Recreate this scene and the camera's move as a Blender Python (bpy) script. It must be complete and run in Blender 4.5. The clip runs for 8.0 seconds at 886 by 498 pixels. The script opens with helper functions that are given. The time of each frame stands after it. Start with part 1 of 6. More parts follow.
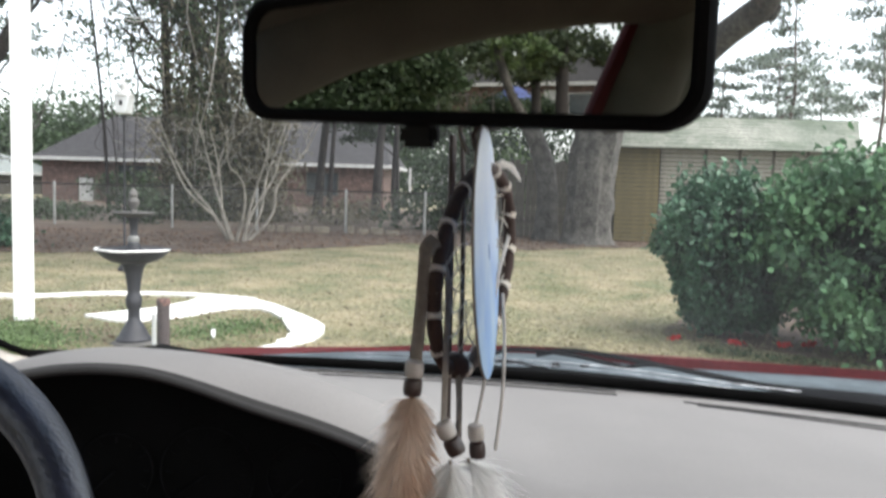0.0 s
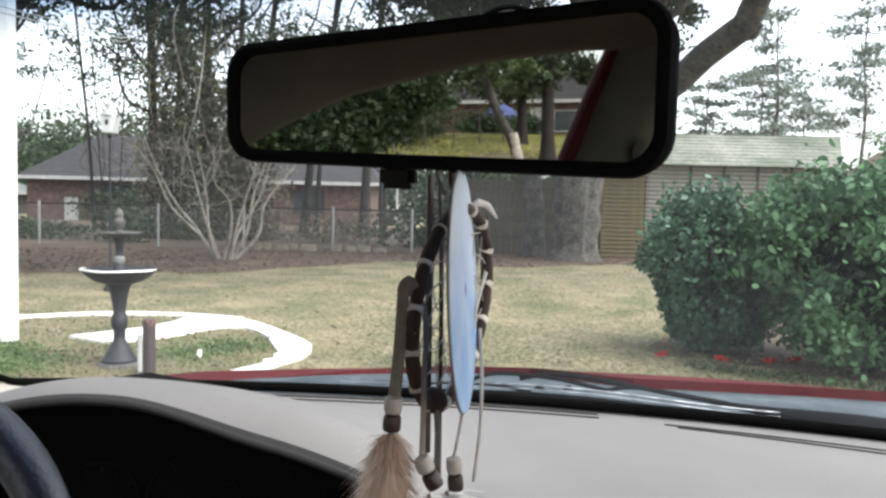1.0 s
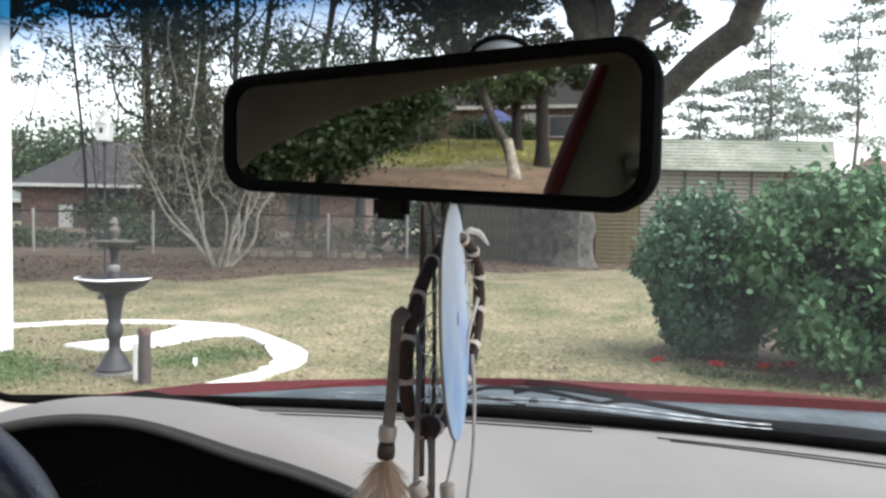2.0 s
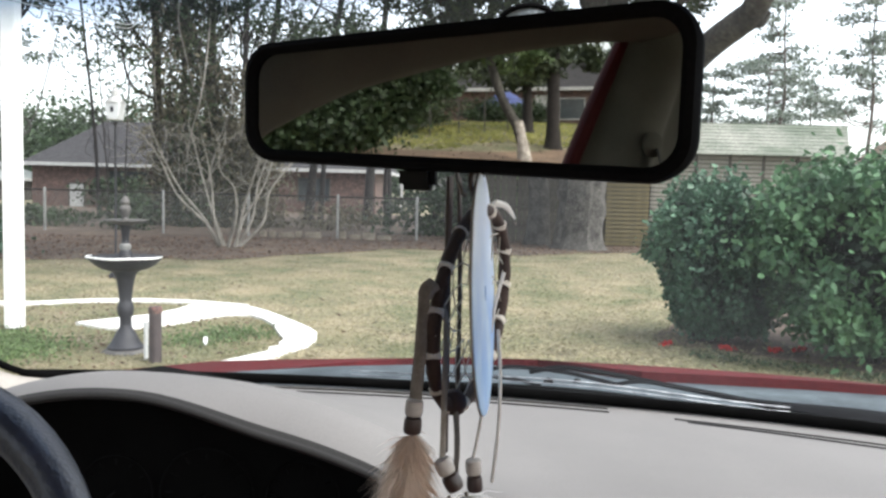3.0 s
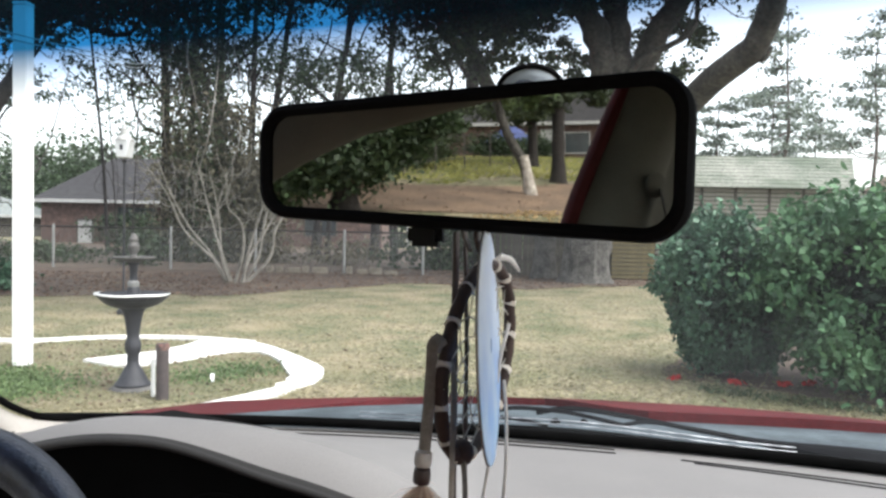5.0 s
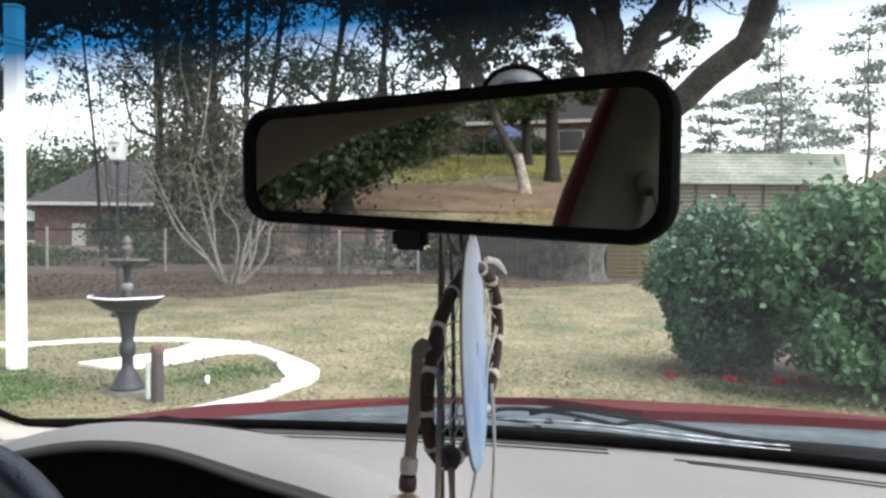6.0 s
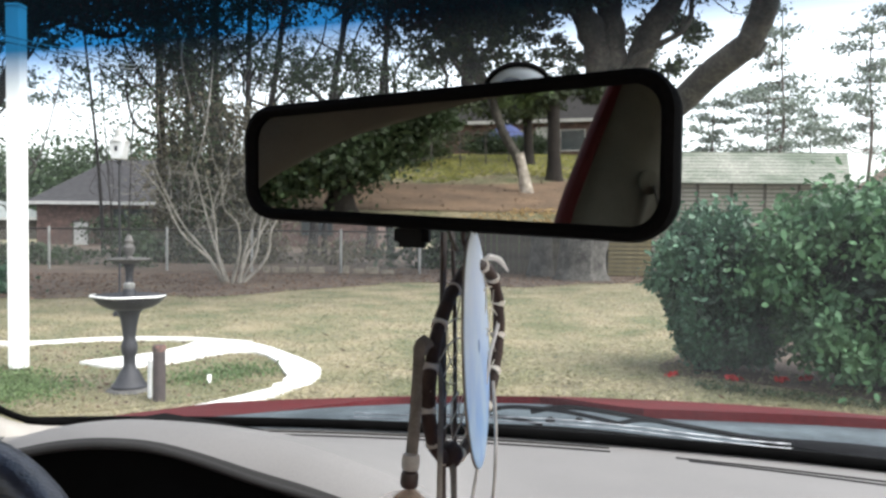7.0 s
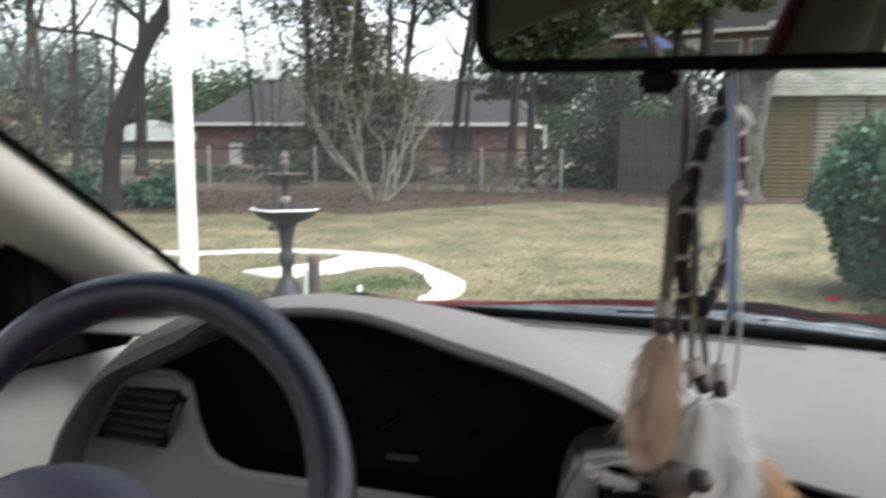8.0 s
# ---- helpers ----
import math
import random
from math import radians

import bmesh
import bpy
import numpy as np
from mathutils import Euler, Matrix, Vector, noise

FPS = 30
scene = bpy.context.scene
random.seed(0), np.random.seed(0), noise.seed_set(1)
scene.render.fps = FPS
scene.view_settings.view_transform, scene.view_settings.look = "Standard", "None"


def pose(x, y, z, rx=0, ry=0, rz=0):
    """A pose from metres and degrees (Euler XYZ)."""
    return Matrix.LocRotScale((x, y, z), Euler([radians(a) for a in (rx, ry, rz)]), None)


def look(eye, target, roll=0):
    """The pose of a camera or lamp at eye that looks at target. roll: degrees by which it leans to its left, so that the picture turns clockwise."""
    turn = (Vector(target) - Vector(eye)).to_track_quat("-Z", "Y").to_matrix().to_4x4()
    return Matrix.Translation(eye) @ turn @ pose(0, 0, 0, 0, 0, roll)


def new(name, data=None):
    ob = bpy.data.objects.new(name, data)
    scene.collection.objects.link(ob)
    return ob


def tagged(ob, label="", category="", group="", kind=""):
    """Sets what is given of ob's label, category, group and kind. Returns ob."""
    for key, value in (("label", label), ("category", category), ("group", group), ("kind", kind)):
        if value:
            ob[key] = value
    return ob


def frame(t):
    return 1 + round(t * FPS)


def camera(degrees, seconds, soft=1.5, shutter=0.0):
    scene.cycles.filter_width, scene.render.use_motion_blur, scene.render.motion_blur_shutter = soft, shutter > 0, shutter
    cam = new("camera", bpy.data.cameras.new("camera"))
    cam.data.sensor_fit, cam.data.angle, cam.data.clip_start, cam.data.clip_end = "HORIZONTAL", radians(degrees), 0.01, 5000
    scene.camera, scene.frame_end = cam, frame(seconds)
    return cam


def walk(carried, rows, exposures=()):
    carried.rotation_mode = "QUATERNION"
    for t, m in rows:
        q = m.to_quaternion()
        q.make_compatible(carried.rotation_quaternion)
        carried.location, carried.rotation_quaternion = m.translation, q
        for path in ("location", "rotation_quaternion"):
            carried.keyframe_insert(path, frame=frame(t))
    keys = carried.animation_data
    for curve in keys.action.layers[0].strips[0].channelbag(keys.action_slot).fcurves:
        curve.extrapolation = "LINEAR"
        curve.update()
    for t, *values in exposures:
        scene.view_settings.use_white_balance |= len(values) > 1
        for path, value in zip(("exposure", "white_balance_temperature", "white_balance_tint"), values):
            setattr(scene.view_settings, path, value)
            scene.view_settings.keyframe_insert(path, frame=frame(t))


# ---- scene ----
cam = camera(58.2, 8.0, soft=2.6, shutter=0.3)
PATH = [
    (0, (0.065, 0.029, 1.346), (-0.009, 2.021, 1.184), 1.6),
    (0.2, (0.061, 0.008, 1.359), (-0.018, 2.004, 1.265), 2.2),
    (0.5, (0.071, 0.011, 1.363), (0.027, 2.007, 1.251), 1.4),
    (1, (0.07, 0.016, 1.358), (0.026, 2.012, 1.239), 1.3),
    (1.2, (0.074, 0.014, 1.362), (0.038, 2.011, 1.256), 0.7),
    (2.3, (0.068, 0.007, 1.371), (0.03, 2.004, 1.266), 1.3),
    (2.5, (0.065, 0.01, 1.368), (0.014, 2.006, 1.239), 1.3),
    (3, (0.062, 0.016, 1.365), (0.008, 2.01, 1.215), 1.5),
    (3.5, (0.062, 0.017, 1.364), (0.004, 2.01, 1.209), 1.7),
    (4, (0.062, 0.008, 1.373), (0.011, 2.006, 1.293), 1.7),
    (4.5, (0.061, -0.001, 1.376), (-0.009, 1.996, 1.311), 1.5),
    (6, (0.067, 0.005, 1.379), (0.007, 2.003, 1.312), 0.6),
    (6.5, (0.069, 0.006, 1.379), (0.011, 2.004, 1.317), 0.7),
    (7, (0.067, 0.004, 1.378), (0.003, 2.002, 1.309), 0.6),
    (7.5, (0.066, 0.002, 1.371), (-0.026, 1.997, 1.248), 0.3),
    (7.6, (0.059, 0.012, 1.367), (-0.081, 2.002, 1.218), 0.0),
    (7.7, (0.049, 0.015, 1.363), (-0.145, 1.997, 1.178), -0.0),
    (7.8, (0.041, 0.008, 1.359), (-0.221, 1.978, 1.134), -0.4),
    (7.9, (0.028, 0.004, 1.35), (-0.294, 1.963, 1.108), 0.1),
    (8, (0.014, 0.004, 1.34), (-0.389, 1.944, 1.069), 0.3),
]
EXPO, SKY = 1.90, 0.15
walk(cam, [(t, look(eye, target, roll)) for t, eye, target, roll in PATH], [(0.0, EXPO), (7.6, EXPO), (8.0, EXPO - 0.10)])

# ---- world and sun: bright overcast ----
world = bpy.data.worlds.new("overcast_sky")
scene.world = world
world.use_nodes = True
wn, wl = world.node_tree.nodes, world.node_tree.links
sky = wn.new("ShaderNodeTexSky")
sky.sky_type = 'NISHITA'
sky.sun_disc = False
sky.sun_elevation = radians(48)
sky.sun_rotation = radians(120)
sky.air_density = 1.0
sky.dust_density = 2.5
pale = wn.new("ShaderNodeHueSaturation")
pale.inputs["Saturation"].default_value = 0.35
wl.new(sky.outputs["Color"], pale.inputs["Color"])
wl.new(pale.outputs["Color"], wn["Background"].inputs["Color"])
wn["Background"].inputs["Strength"].default_value = SKY
sun = new("sun", bpy.data.lights.new("sun", 'SUN'))
sun.data.energy, sun.data.angle, sun.data.color = 0.8, radians(45), (1.0, 0.985, 0.96)
sun.matrix_world = look((0, 0, 30), (-14, 8, 0))


# ---- materials ----
def mat(name, c1, c2=None, rough=0.7, scale=6.0, fine=0.0, bump=0.0, bscale=60.0, metal=0.0, spec=0.5, island=0.0, trans=0.0, mid=None, coat=0.0):
    """Two-tone noise colour, fine grain, relief. island: spread of brightness from piece to piece."""
    m = bpy.data.materials.new(name)
    m.use_nodes = True
    n, l = m.node_tree.nodes, m.node_tree.links
    p = n["Principled BSDF"]
    p.inputs["Roughness"].default_value = rough
    p.inputs["Metallic"].default_value = metal
    p.inputs["Specular IOR Level"].default_value = spec
    p.inputs["Coat Weight"].default_value = coat
    tc = n.new("ShaderNodeTexCoord")
    big = n.new("ShaderNodeTexNoise")
    big.inputs["Scale"].default_value = scale
    big.inputs["Detail"].default_value = 5
    l.new(tc.outputs["Object"], big.inputs["Vector"])
    ramp = n.new("ShaderNodeValToRGB")
    ramp.color_ramp.elements[0].position, ramp.color_ramp.elements[1].position = 0.32, 0.68
    c2 = c2 or tuple(v * 0.75 for v in c1)
    ramp.color_ramp.elements[0].color = (*c2, 1)
    ramp.color_ramp.elements[1].color = (*c1, 1)
    if mid:
        e = ramp.color_ramp.elements.new(0.5)
        e.color = (*mid, 1)
    l.new(big.outputs["Fac"], ramp.inputs["Fac"])
    out = ramp.outputs["Color"]
    if fine:
        small = n.new("ShaderNodeTexNoise")
        small.inputs["Scale"].default_value = bscale
        small.inputs["Detail"].default_value = 3
        l.new(tc.outputs["Object"], small.inputs["Vector"])
        mr = n.new("ShaderNodeMapRange")
        mr.inputs["From Min"].default_value, mr.inputs["From Max"].default_value = 0.3, 0.7
        mr.inputs["To Min"].default_value, mr.inputs["To Max"].default_value = 1 - fine, 1 + fine
        l.new(small.outputs["Fac"], mr.inputs["Value"])
        mul = n.new("ShaderNodeVectorMath")
        mul.operation = 'SCALE'
        l.new(out, mul.inputs[0])
        l.new(mr.outputs["Result"], mul.inputs["Scale"])
        out = mul.outputs["Vector"]
    if island:
        geo = n.new("ShaderNodeNewGeometry")
        mr2 = n.new("ShaderNodeMapRange")
        mr2.inputs["To Min"].default_value, mr2.inputs["To Max"].default_value = 1 - island, 1 + island
        l.new(geo.outputs["Random Per Island"], mr2.inputs["Value"])
        mul2 = n.new("ShaderNodeVectorMath")
        mul2.operation = 'SCALE'
        l.new(out, mul2.inputs[0])
        l.new(mr2.outputs["Result"], mul2.inputs["Scale"])
        out = mul2.outputs["Vector"]
    l.new(out, p.inputs["Base Color"])
    if bump:
        bn = n.new("ShaderNodeTexNoise")
        bn.inputs["Scale"].default_value = bscale
        bn.inputs["Detail"].default_value = 4
        l.new(tc.outputs["Object"], bn.inputs["Vector"])
        b = n.new("ShaderNodeBump")
        b.inputs["Strength"].default_value = bump
        b.inputs["Distance"].default_value = 0.4 / bscale
        l.new(bn.outputs["Fac"], b.inputs["Height"])
        l.new(b.outputs["Normal"], p.inputs["Normal"])
    if trans:
        t = n.new("ShaderNodeBsdfTranslucent")
        l.new(out, t.inputs["Color"])
        mx = n.new("ShaderNodeMixShader")
        mx.inputs["Fac"].default_value = trans
        l.new(p.outputs["BSDF"], mx.inputs[1])
        l.new(t.outputs["BSDF"], mx.inputs[2])
        l.new(mx.outputs["Shader"], n["Material Output"].inputs["Surface"])
    return m


def glass_mat(name, tint_from=None, tint_to=None, band=None, gloss=0.05, haze=0.0):
    """Clear pane; band: heights between which a blue sun strip fades in."""
    m = bpy.data.materials.new(name)
    m.use_nodes = True
    n, l = m.node_tree.nodes, m.node_tree.links
    n.remove(n["Principled BSDF"])
    clear = n.new("ShaderNodeBsdfTransparent")
    clear.inputs["Color"].default_value = (*(tint_from or (0.93, 0.95, 0.95)), 1)
    if band:
        geo = n.new("ShaderNodeNewGeometry")
        sep = n.new("ShaderNodeSeparateXYZ")
        l.new(geo.outputs["Position"], sep.inputs["Vector"])
        mr = n.new("ShaderNodeMapRange")
        mr.inputs["From Min"].default_value, mr.inputs["From Max"].default_value = band
        lean = n.new("ShaderNodeMath")
        lean.operation = 'MULTIPLY_ADD'
        lean.inputs[1].default_value = -0.066
        l.new(sep.outputs["X"], lean.inputs[0])
        l.new(sep.outputs["Z"], lean.inputs[2])
        l.new(lean.outputs["Value"], mr.inputs["Value"])
        ramp = n.new("ShaderNodeValToRGB")
        ramp.color_ramp.elements[0].color = (*tint_from, 1)
        ramp.color_ramp.elements[1].color = (*tint_to, 1)
        l.new(mr.outputs["Result"], ramp.inputs["Fac"])
        l.new(ramp.outputs["Color"], clear.inputs["Color"])
        tint = ramp.outputs["Color"]
    shine = n.new("ShaderNodeBsdfGlossy")
    shine.inputs["Roughness"].default_value = 0.03
    mx = n.new("ShaderNodeMixShader")
    mx.inputs["Fac"].default_value = gloss
    l.new(clear.outputs["BSDF"], mx.inputs[1])
    l.new(shine.outputs["BSDF"], mx.inputs[2])
    out = mx.outputs["Shader"]
    if haze:
        # thin uneven translucent film, added to lay a pale haze over the pane
        film = n.new("ShaderNodeBsdfTranslucent")
        film.inputs["Color"].default_value = (0.8, 0.8, 0.78, 1)
        if band:
            # film kept paler than the strip, for a blue haze over it
            soft_tint = n.new("ShaderNodeMix")
            soft_tint.data_type = 'RGBA'
            soft_tint.inputs["Factor"].default_value = 0.22
            l.new(tint, soft_tint.inputs["A"])
            soft_tint.inputs["B"].default_value = (0.55, 0.72, 0.85, 1)
            l.new(soft_tint.outputs["Result"], film.inputs["Color"])
        tc = n.new("ShaderNodeTexCoord")
        ns = n.new("ShaderNodeTexNoise")
        ns.inputs["Scale"].default_value = 5.0
        ns.inputs["Detail"].default_value = 6
        l.new(tc.outputs["Object"], ns.inputs["Vector"])
        am = n.new("ShaderNodeMapRange")
        am.inputs["From Min"].default_value, am.inputs["From Max"].default_value = 0.3, 0.7
        am.inputs["To Min"].default_value, am.inputs["To Max"].default_value = haze * 0.4, haze * 1.6
        l.new(ns.outputs["Fac"], am.inputs["Value"])
        mx2 = n.new("ShaderNodeMixShader")
        l.new(am.outputs["Result"], mx2.inputs["Fac"])
        l.new(out, mx2.inputs[1])
        l.new(film.outputs["BSDF"], mx2.inputs[2])
        out = mx2.outputs["Shader"]
    l.new(out, n["Material Output"].inputs["Surface"])
    return m


M = dict(
    dash=mat("dash_vinyl", (0.180, 0.172, 0.166), (0.158, 0.151, 0.146), 0.66, 5, 0.07, 0.3, 700, spec=0.4),
    trim=mat("pillar_trim", (0.33, 0.31, 0.28), (0.29, 0.27, 0.245), 0.7, 7, 0.05, 0.2, 500),
    door_trim=mat("door_vinyl", (0.43, 0.42, 0.39), (0.36, 0.35, 0.325), 0.7, 6, 0.06, 0.2, 400),
    panel=mat("face_panel", (0.132, 0.130, 0.128), (0.106, 0.105, 0.105), 0.6, 9, 0.06, 0.2, 500),
    lip=mat("cowl_lip_shaded", (0.034, 0.033, 0.032), (0.026, 0.025, 0.025), 0.75, 9, 0.08, 0.25, 500, spec=0.15),
    cowl_end=mat("cowl_end_shaded", (0.046, 0.044, 0.041), (0.034, 0.033, 0.030), 0.65, 9, 0.08, 0.25, 500),
    headliner=mat("headliner_cloth", (0.130, 0.121, 0.105), (0.108, 0.101, 0.088), 0.95, 12, 0.12, 0.3, 600),
    grey_trim=mat("pillar_grey", (0.160, 0.167, 0.146), (0.112, 0.118, 0.103), 0.75, 10, 0.08, 0.2, 400),
    black=mat("black_plastic", (0.009, 0.009, 0.010), (0.006, 0.006, 0.006), 0.65, 20, 0.15, 0.15, 500, spec=0.18),
    bezel=mat("mirror_housing", (0.009, 0.009, 0.0098), (0.006, 0.006, 0.0062), 0.9, 20, 0.15, 0.1, 500, spec=0.03),
    slat=mat("vent_plastic", (0.020, 0.020, 0.021), (0.014, 0.014, 0.015), 0.5, 20, 0.15, spec=0.5),
    matt_black=mat("matt_black", (0.006, 0.006, 0.006), (0.004, 0.004, 0.004), 0.9, 20, spec=0.08),
    rubber=mat("rubber_seal", (0.0035, 0.0035, 0.0035), (0.002, 0.002, 0.002), 0.9, 30, spec=0.03),
    leather=mat("wheel_leather", (0.014, 0.017, 0.032), (0.007, 0.009, 0.017), 0.32, 60, 0.4, 0.7, 420, spec=0.8),
    pad=mat("wheel_pad", (0.105, 0.105, 0.135), (0.08, 0.08, 0.105), 0.5, 15, 0.1, 0.3, 300),
    red=mat("red_paint", (0.100, 0.012, 0.015), (0.066, 0.008, 0.010), 0.55, 5, 0.2, 0.1, 120, spec=0.05),
    red_dull=mat("red_frame_paint", (0.085, 0.009, 0.013), (0.055, 0.006, 0.009), 0.6, 8, 0.1, spec=0.2),
    cowl=mat("weathered_cowl", (0.085, 0.106, 0.118), (0.035, 0.045, 0.052), 0.65, 14, 0.25, 0.3, 120, spec=0.2),
    arm=mat("wiper_black", (0.007, 0.0075, 0.009), (0.004, 0.004, 0.005), 0.75, 15, 0.1, spec=0.05),
    steel=mat("wiper_steel", (0.30, 0.31, 0.33), (0.16, 0.165, 0.18), 0.4, 60, 0.3, metal=1.0),
    chrome=mat("mount_disc", (0.50, 0.58, 0.66), (0.38, 0.46, 0.55), 0.3, 40, spec=0.6),
    mirror=mat("mirror_silver", (0.52, 0.515, 0.48), (0.50, 0.495, 0.46), 0.015, 3, metal=1.0),
    dial=mat("dial_print", (0.013, 0.013, 0.014), (0.007, 0.007, 0.007), 0.9, 50, spec=0.05),
    odometer=mat("odometer_window", (0.075, 0.075, 0.078), (0.035, 0.035, 0.036), 0.8, 90, spec=0.1),
)
M["glass"] = glass_mat("windshield_glass", (0.94, 0.96, 0.95), (0.010, 0.10, 0.225), (1.468, 1.500), 0.018, 0.011)


# ---- mesh helpers ----
def bm_new():
    return bmesh.new()


def thing(name, loc, label, category, group="", kind=""):
    ob = new(name)
    ob.location = loc
    ob.empty_display_size = 0.1
    return tagged(ob, label, category, group, kind)


def origin(ob):
    v = Vector((0, 0, 0))
    while ob:
        v += ob.location
        ob = ob.parent
    return v


def part(name, bm, material, parent=None, label="", smooth=True, kind=""):
    """Links a bmesh, built in world places, as one mesh object under a thing or a part."""
    me = bpy.data.meshes.new(name)
    if parent:
        bmesh.ops.translate(bm, vec=-origin(parent), verts=bm.verts)
    bmesh.ops.recalc_face_normals(bm, faces=bm.faces)
    bm.to_mesh(me)
    bm.free()
    me.materials.append(material)
    if smooth:
        me.polygons.foreach_set("use_smooth", [True] * len(me.polygons))
        me.set_sharp_from_angle(angle=radians(38))
    ob = new(name, me)
    ob.parent = parent
    return tagged(ob, label, kind=kind)


def cube(bm, c, s, bev=0.0, m=None):
    """A box of centre c and size s, its edges rounded by bev."""
    g = bmesh.ops.create_cube(bm, size=1)
    vs = g["verts"]
    bmesh.ops.scale(bm, vec=s, verts=vs)
    if bev:
        es = list({e for v in vs for e in v.link_edges})
        r = bmesh.ops.bevel(bm, geom=es, offset=bev, segments=2, affect='EDGES')
        vs = list({v for f in r["faces"] for v in f.verts} | {v for v in vs if v.is_valid})
    if m:
        bmesh.ops.transform(bm, matrix=m, verts=vs)
    bmesh.ops.translate(bm, vec=c, verts=vs)
    return bm


def tube(bm, pts, radii, seg=8, flat=1.0, cap=True):
    """A tapered tube along points. flat: thickness across as a share of the width."""
    pts = [Vector(p) for p in pts]
    if isinstance(radii, (int, float)):
        radii = [radii] * len(pts)
    rings, up = [], None
    for i, p in enumerate(pts):
        d = (pts[min(i + 1, len(pts) - 1)] - pts[max(i - 1, 0)]).normalized()
        if up is None:
            up = d.orthogonal().normalized()
        up = (up - d * up.dot(d)).normalized()
        side = d.cross(up)
        rings.append([bm.verts.new(p + (up * math.cos(a) + side * math.sin(a) * flat) * radii[i])
                      for a in (2 * math.pi * k / seg for k in range(seg))])
    for a, b in zip(rings, rings[1:]):
        for k in range(seg):
            bm.faces.new((a[k], a[(k + 1) % seg], b[(k + 1) % seg], b[k]))
    if cap:
        bm.faces.new(rings[0][::-1])
        bm.faces.new(rings[-1])
    return bm


def lathe(bm, c, prof, seg=24):
    """A turned body: prof is a list of (radius, height) over the centre c."""
    rings = [[bm.verts.new((c[0] + r * math.cos(2 * math.pi * k / seg), c[1] + r * math.sin(2 * math.pi * k / seg), c[2] + h))
              for k in range(seg)] for r, h in prof]
    for a, b in zip(rings, rings[1:]):
        for k in range(seg):
            bm.faces.new((a[k], a[(k + 1) % seg], b[(k + 1) % seg], b[k]))
    bm.faces.new(rings[0][::-1])
    bm.faces.new(rings[-1])
    return bm


def sheet(bm, nu, nv, f):
    """A grid surface f(u, v) -> place, u and v from 0 to 1."""
    vs = [[bm.verts.new(f(i / nu, j / nv)) for j in range(nv + 1)] for i in range(nu + 1)]
    for i in range(nu):
        for j in range(nv):
            bm.faces.new((vs[i][j], vs[i + 1][j], vs[i + 1][j + 1], vs[i][j + 1]))
    return bm


def slab(bm, poly, z0, z1):
    """A flat plate over a polygon in plan."""
    lo = [bm.verts.new((x, y, z0)) for x, y in poly]
    hi = [bm.verts.new((x, y, z1)) for x, y in poly]
    n = len(poly)
    for k in range(n):
        bm.faces.new((lo[k], lo[(k + 1) % n], hi[(k + 1) % n], hi[k]))
    bm.faces.new(hi)
    bm.faces.new(lo[::-1])
    return bm


def prism(bm, poly, place, d0, d1):
    """A plate over a polygon (a, b); place(a, b, d) gives the world place."""
    lo = [bm.verts.new(place(a, b, d0)) for a, b in poly]
    hi = [bm.verts.new(place(a, b, d1)) for a, b in poly]
    n = len(poly)
    for k in range(n):
        bm.faces.new((lo[k], lo[(k + 1) % n], hi[(k + 1) % n], hi[k]))
    bm.faces.new(hi)
    bm.faces.new(lo[::-1])
    return bm


def smooth_line(pts, n=6):
    """Points on a smooth curve through pts."""
    pts = [Vector(p) for p in pts]
    out = []
    for i in range(len(pts) - 1):
        p0, p1, p2, p3 = pts[max(i - 1, 0)], pts[i], pts[i + 1], pts[min(i + 2, len(pts) - 1)]
        for k in range(n):
            t = k / n
            out.append(0.5 * ((2 * p1) + (p2 - p0) * t + (2 * p0 - 5 * p1 + 4 * p2 - p3) * t * t + (3 * p1 - p0 - 3 * p2 + p3) * t ** 3))
    return out + [pts[-1]]


def cloud(name, centres, size, material, parent=None, label="", kind="", aspect=1.7, seed=0, droop=0.0, tilt=None, oval=False):
    """Many small leaf blades, one mesh. centres: n x 3 places; each blade is a bent diamond."""
    rng = np.random.default_rng(seed)
    n = len(centres)
    a = rng.normal(size=(n, 3))
    if tilt is not None:
        a = a * tilt
    a[:, 2] -= droop
    a /= np.linalg.norm(a, axis=1)[:, None]
    b = rng.normal(size=(n, 3))
    b -= a * (a * b).sum(1)[:, None]
    b /= np.linalg.norm(b, axis=1)[:, None]
    c = np.cross(a, b)
    s = size * rng.uniform(0.65, 1.25, (n, 1))
    o = centres - (np.array(origin(parent)) if parent else 0)
    if oval:
        L, W, D = a * s * aspect / 2, b * s * 0.5, c * s * 0.10
        v = np.stack([o - L, o - L * 0.35 + W * 0.92 + D, o + L * 0.35 + W * 0.78 + D, o + L - D, o + L * 0.35 - W * 0.78 + D, o - L * 0.35 - W * 0.92 + D], 1)
    else:
        v = np.stack([o - a * s * aspect / 2, o + b * s * 0.5 + c * s * 0.12, o + a * s * aspect / 2, o - b * s * 0.5 + c * s * 0.12], 1)
    k = v.shape[1]
    me = bpy.data.meshes.new(name)
    me.vertices.add(k * n)
    me.vertices.foreach_set("co", v.astype(np.float32).ravel())
    me.loops.add(k * n)
    me.loops.foreach_set("vertex_index", np.arange(k * n, dtype=np.int32))
    me.polygons.add(n)
    me.polygons.foreach_set("loop_start", np.arange(0, k * n, k, dtype=np.int32))
    me.update(calc_edges=True)
    me.materials.append(material)
    ob = new(name, me)
    ob.parent = parent
    return tagged(ob, label, kind=kind)


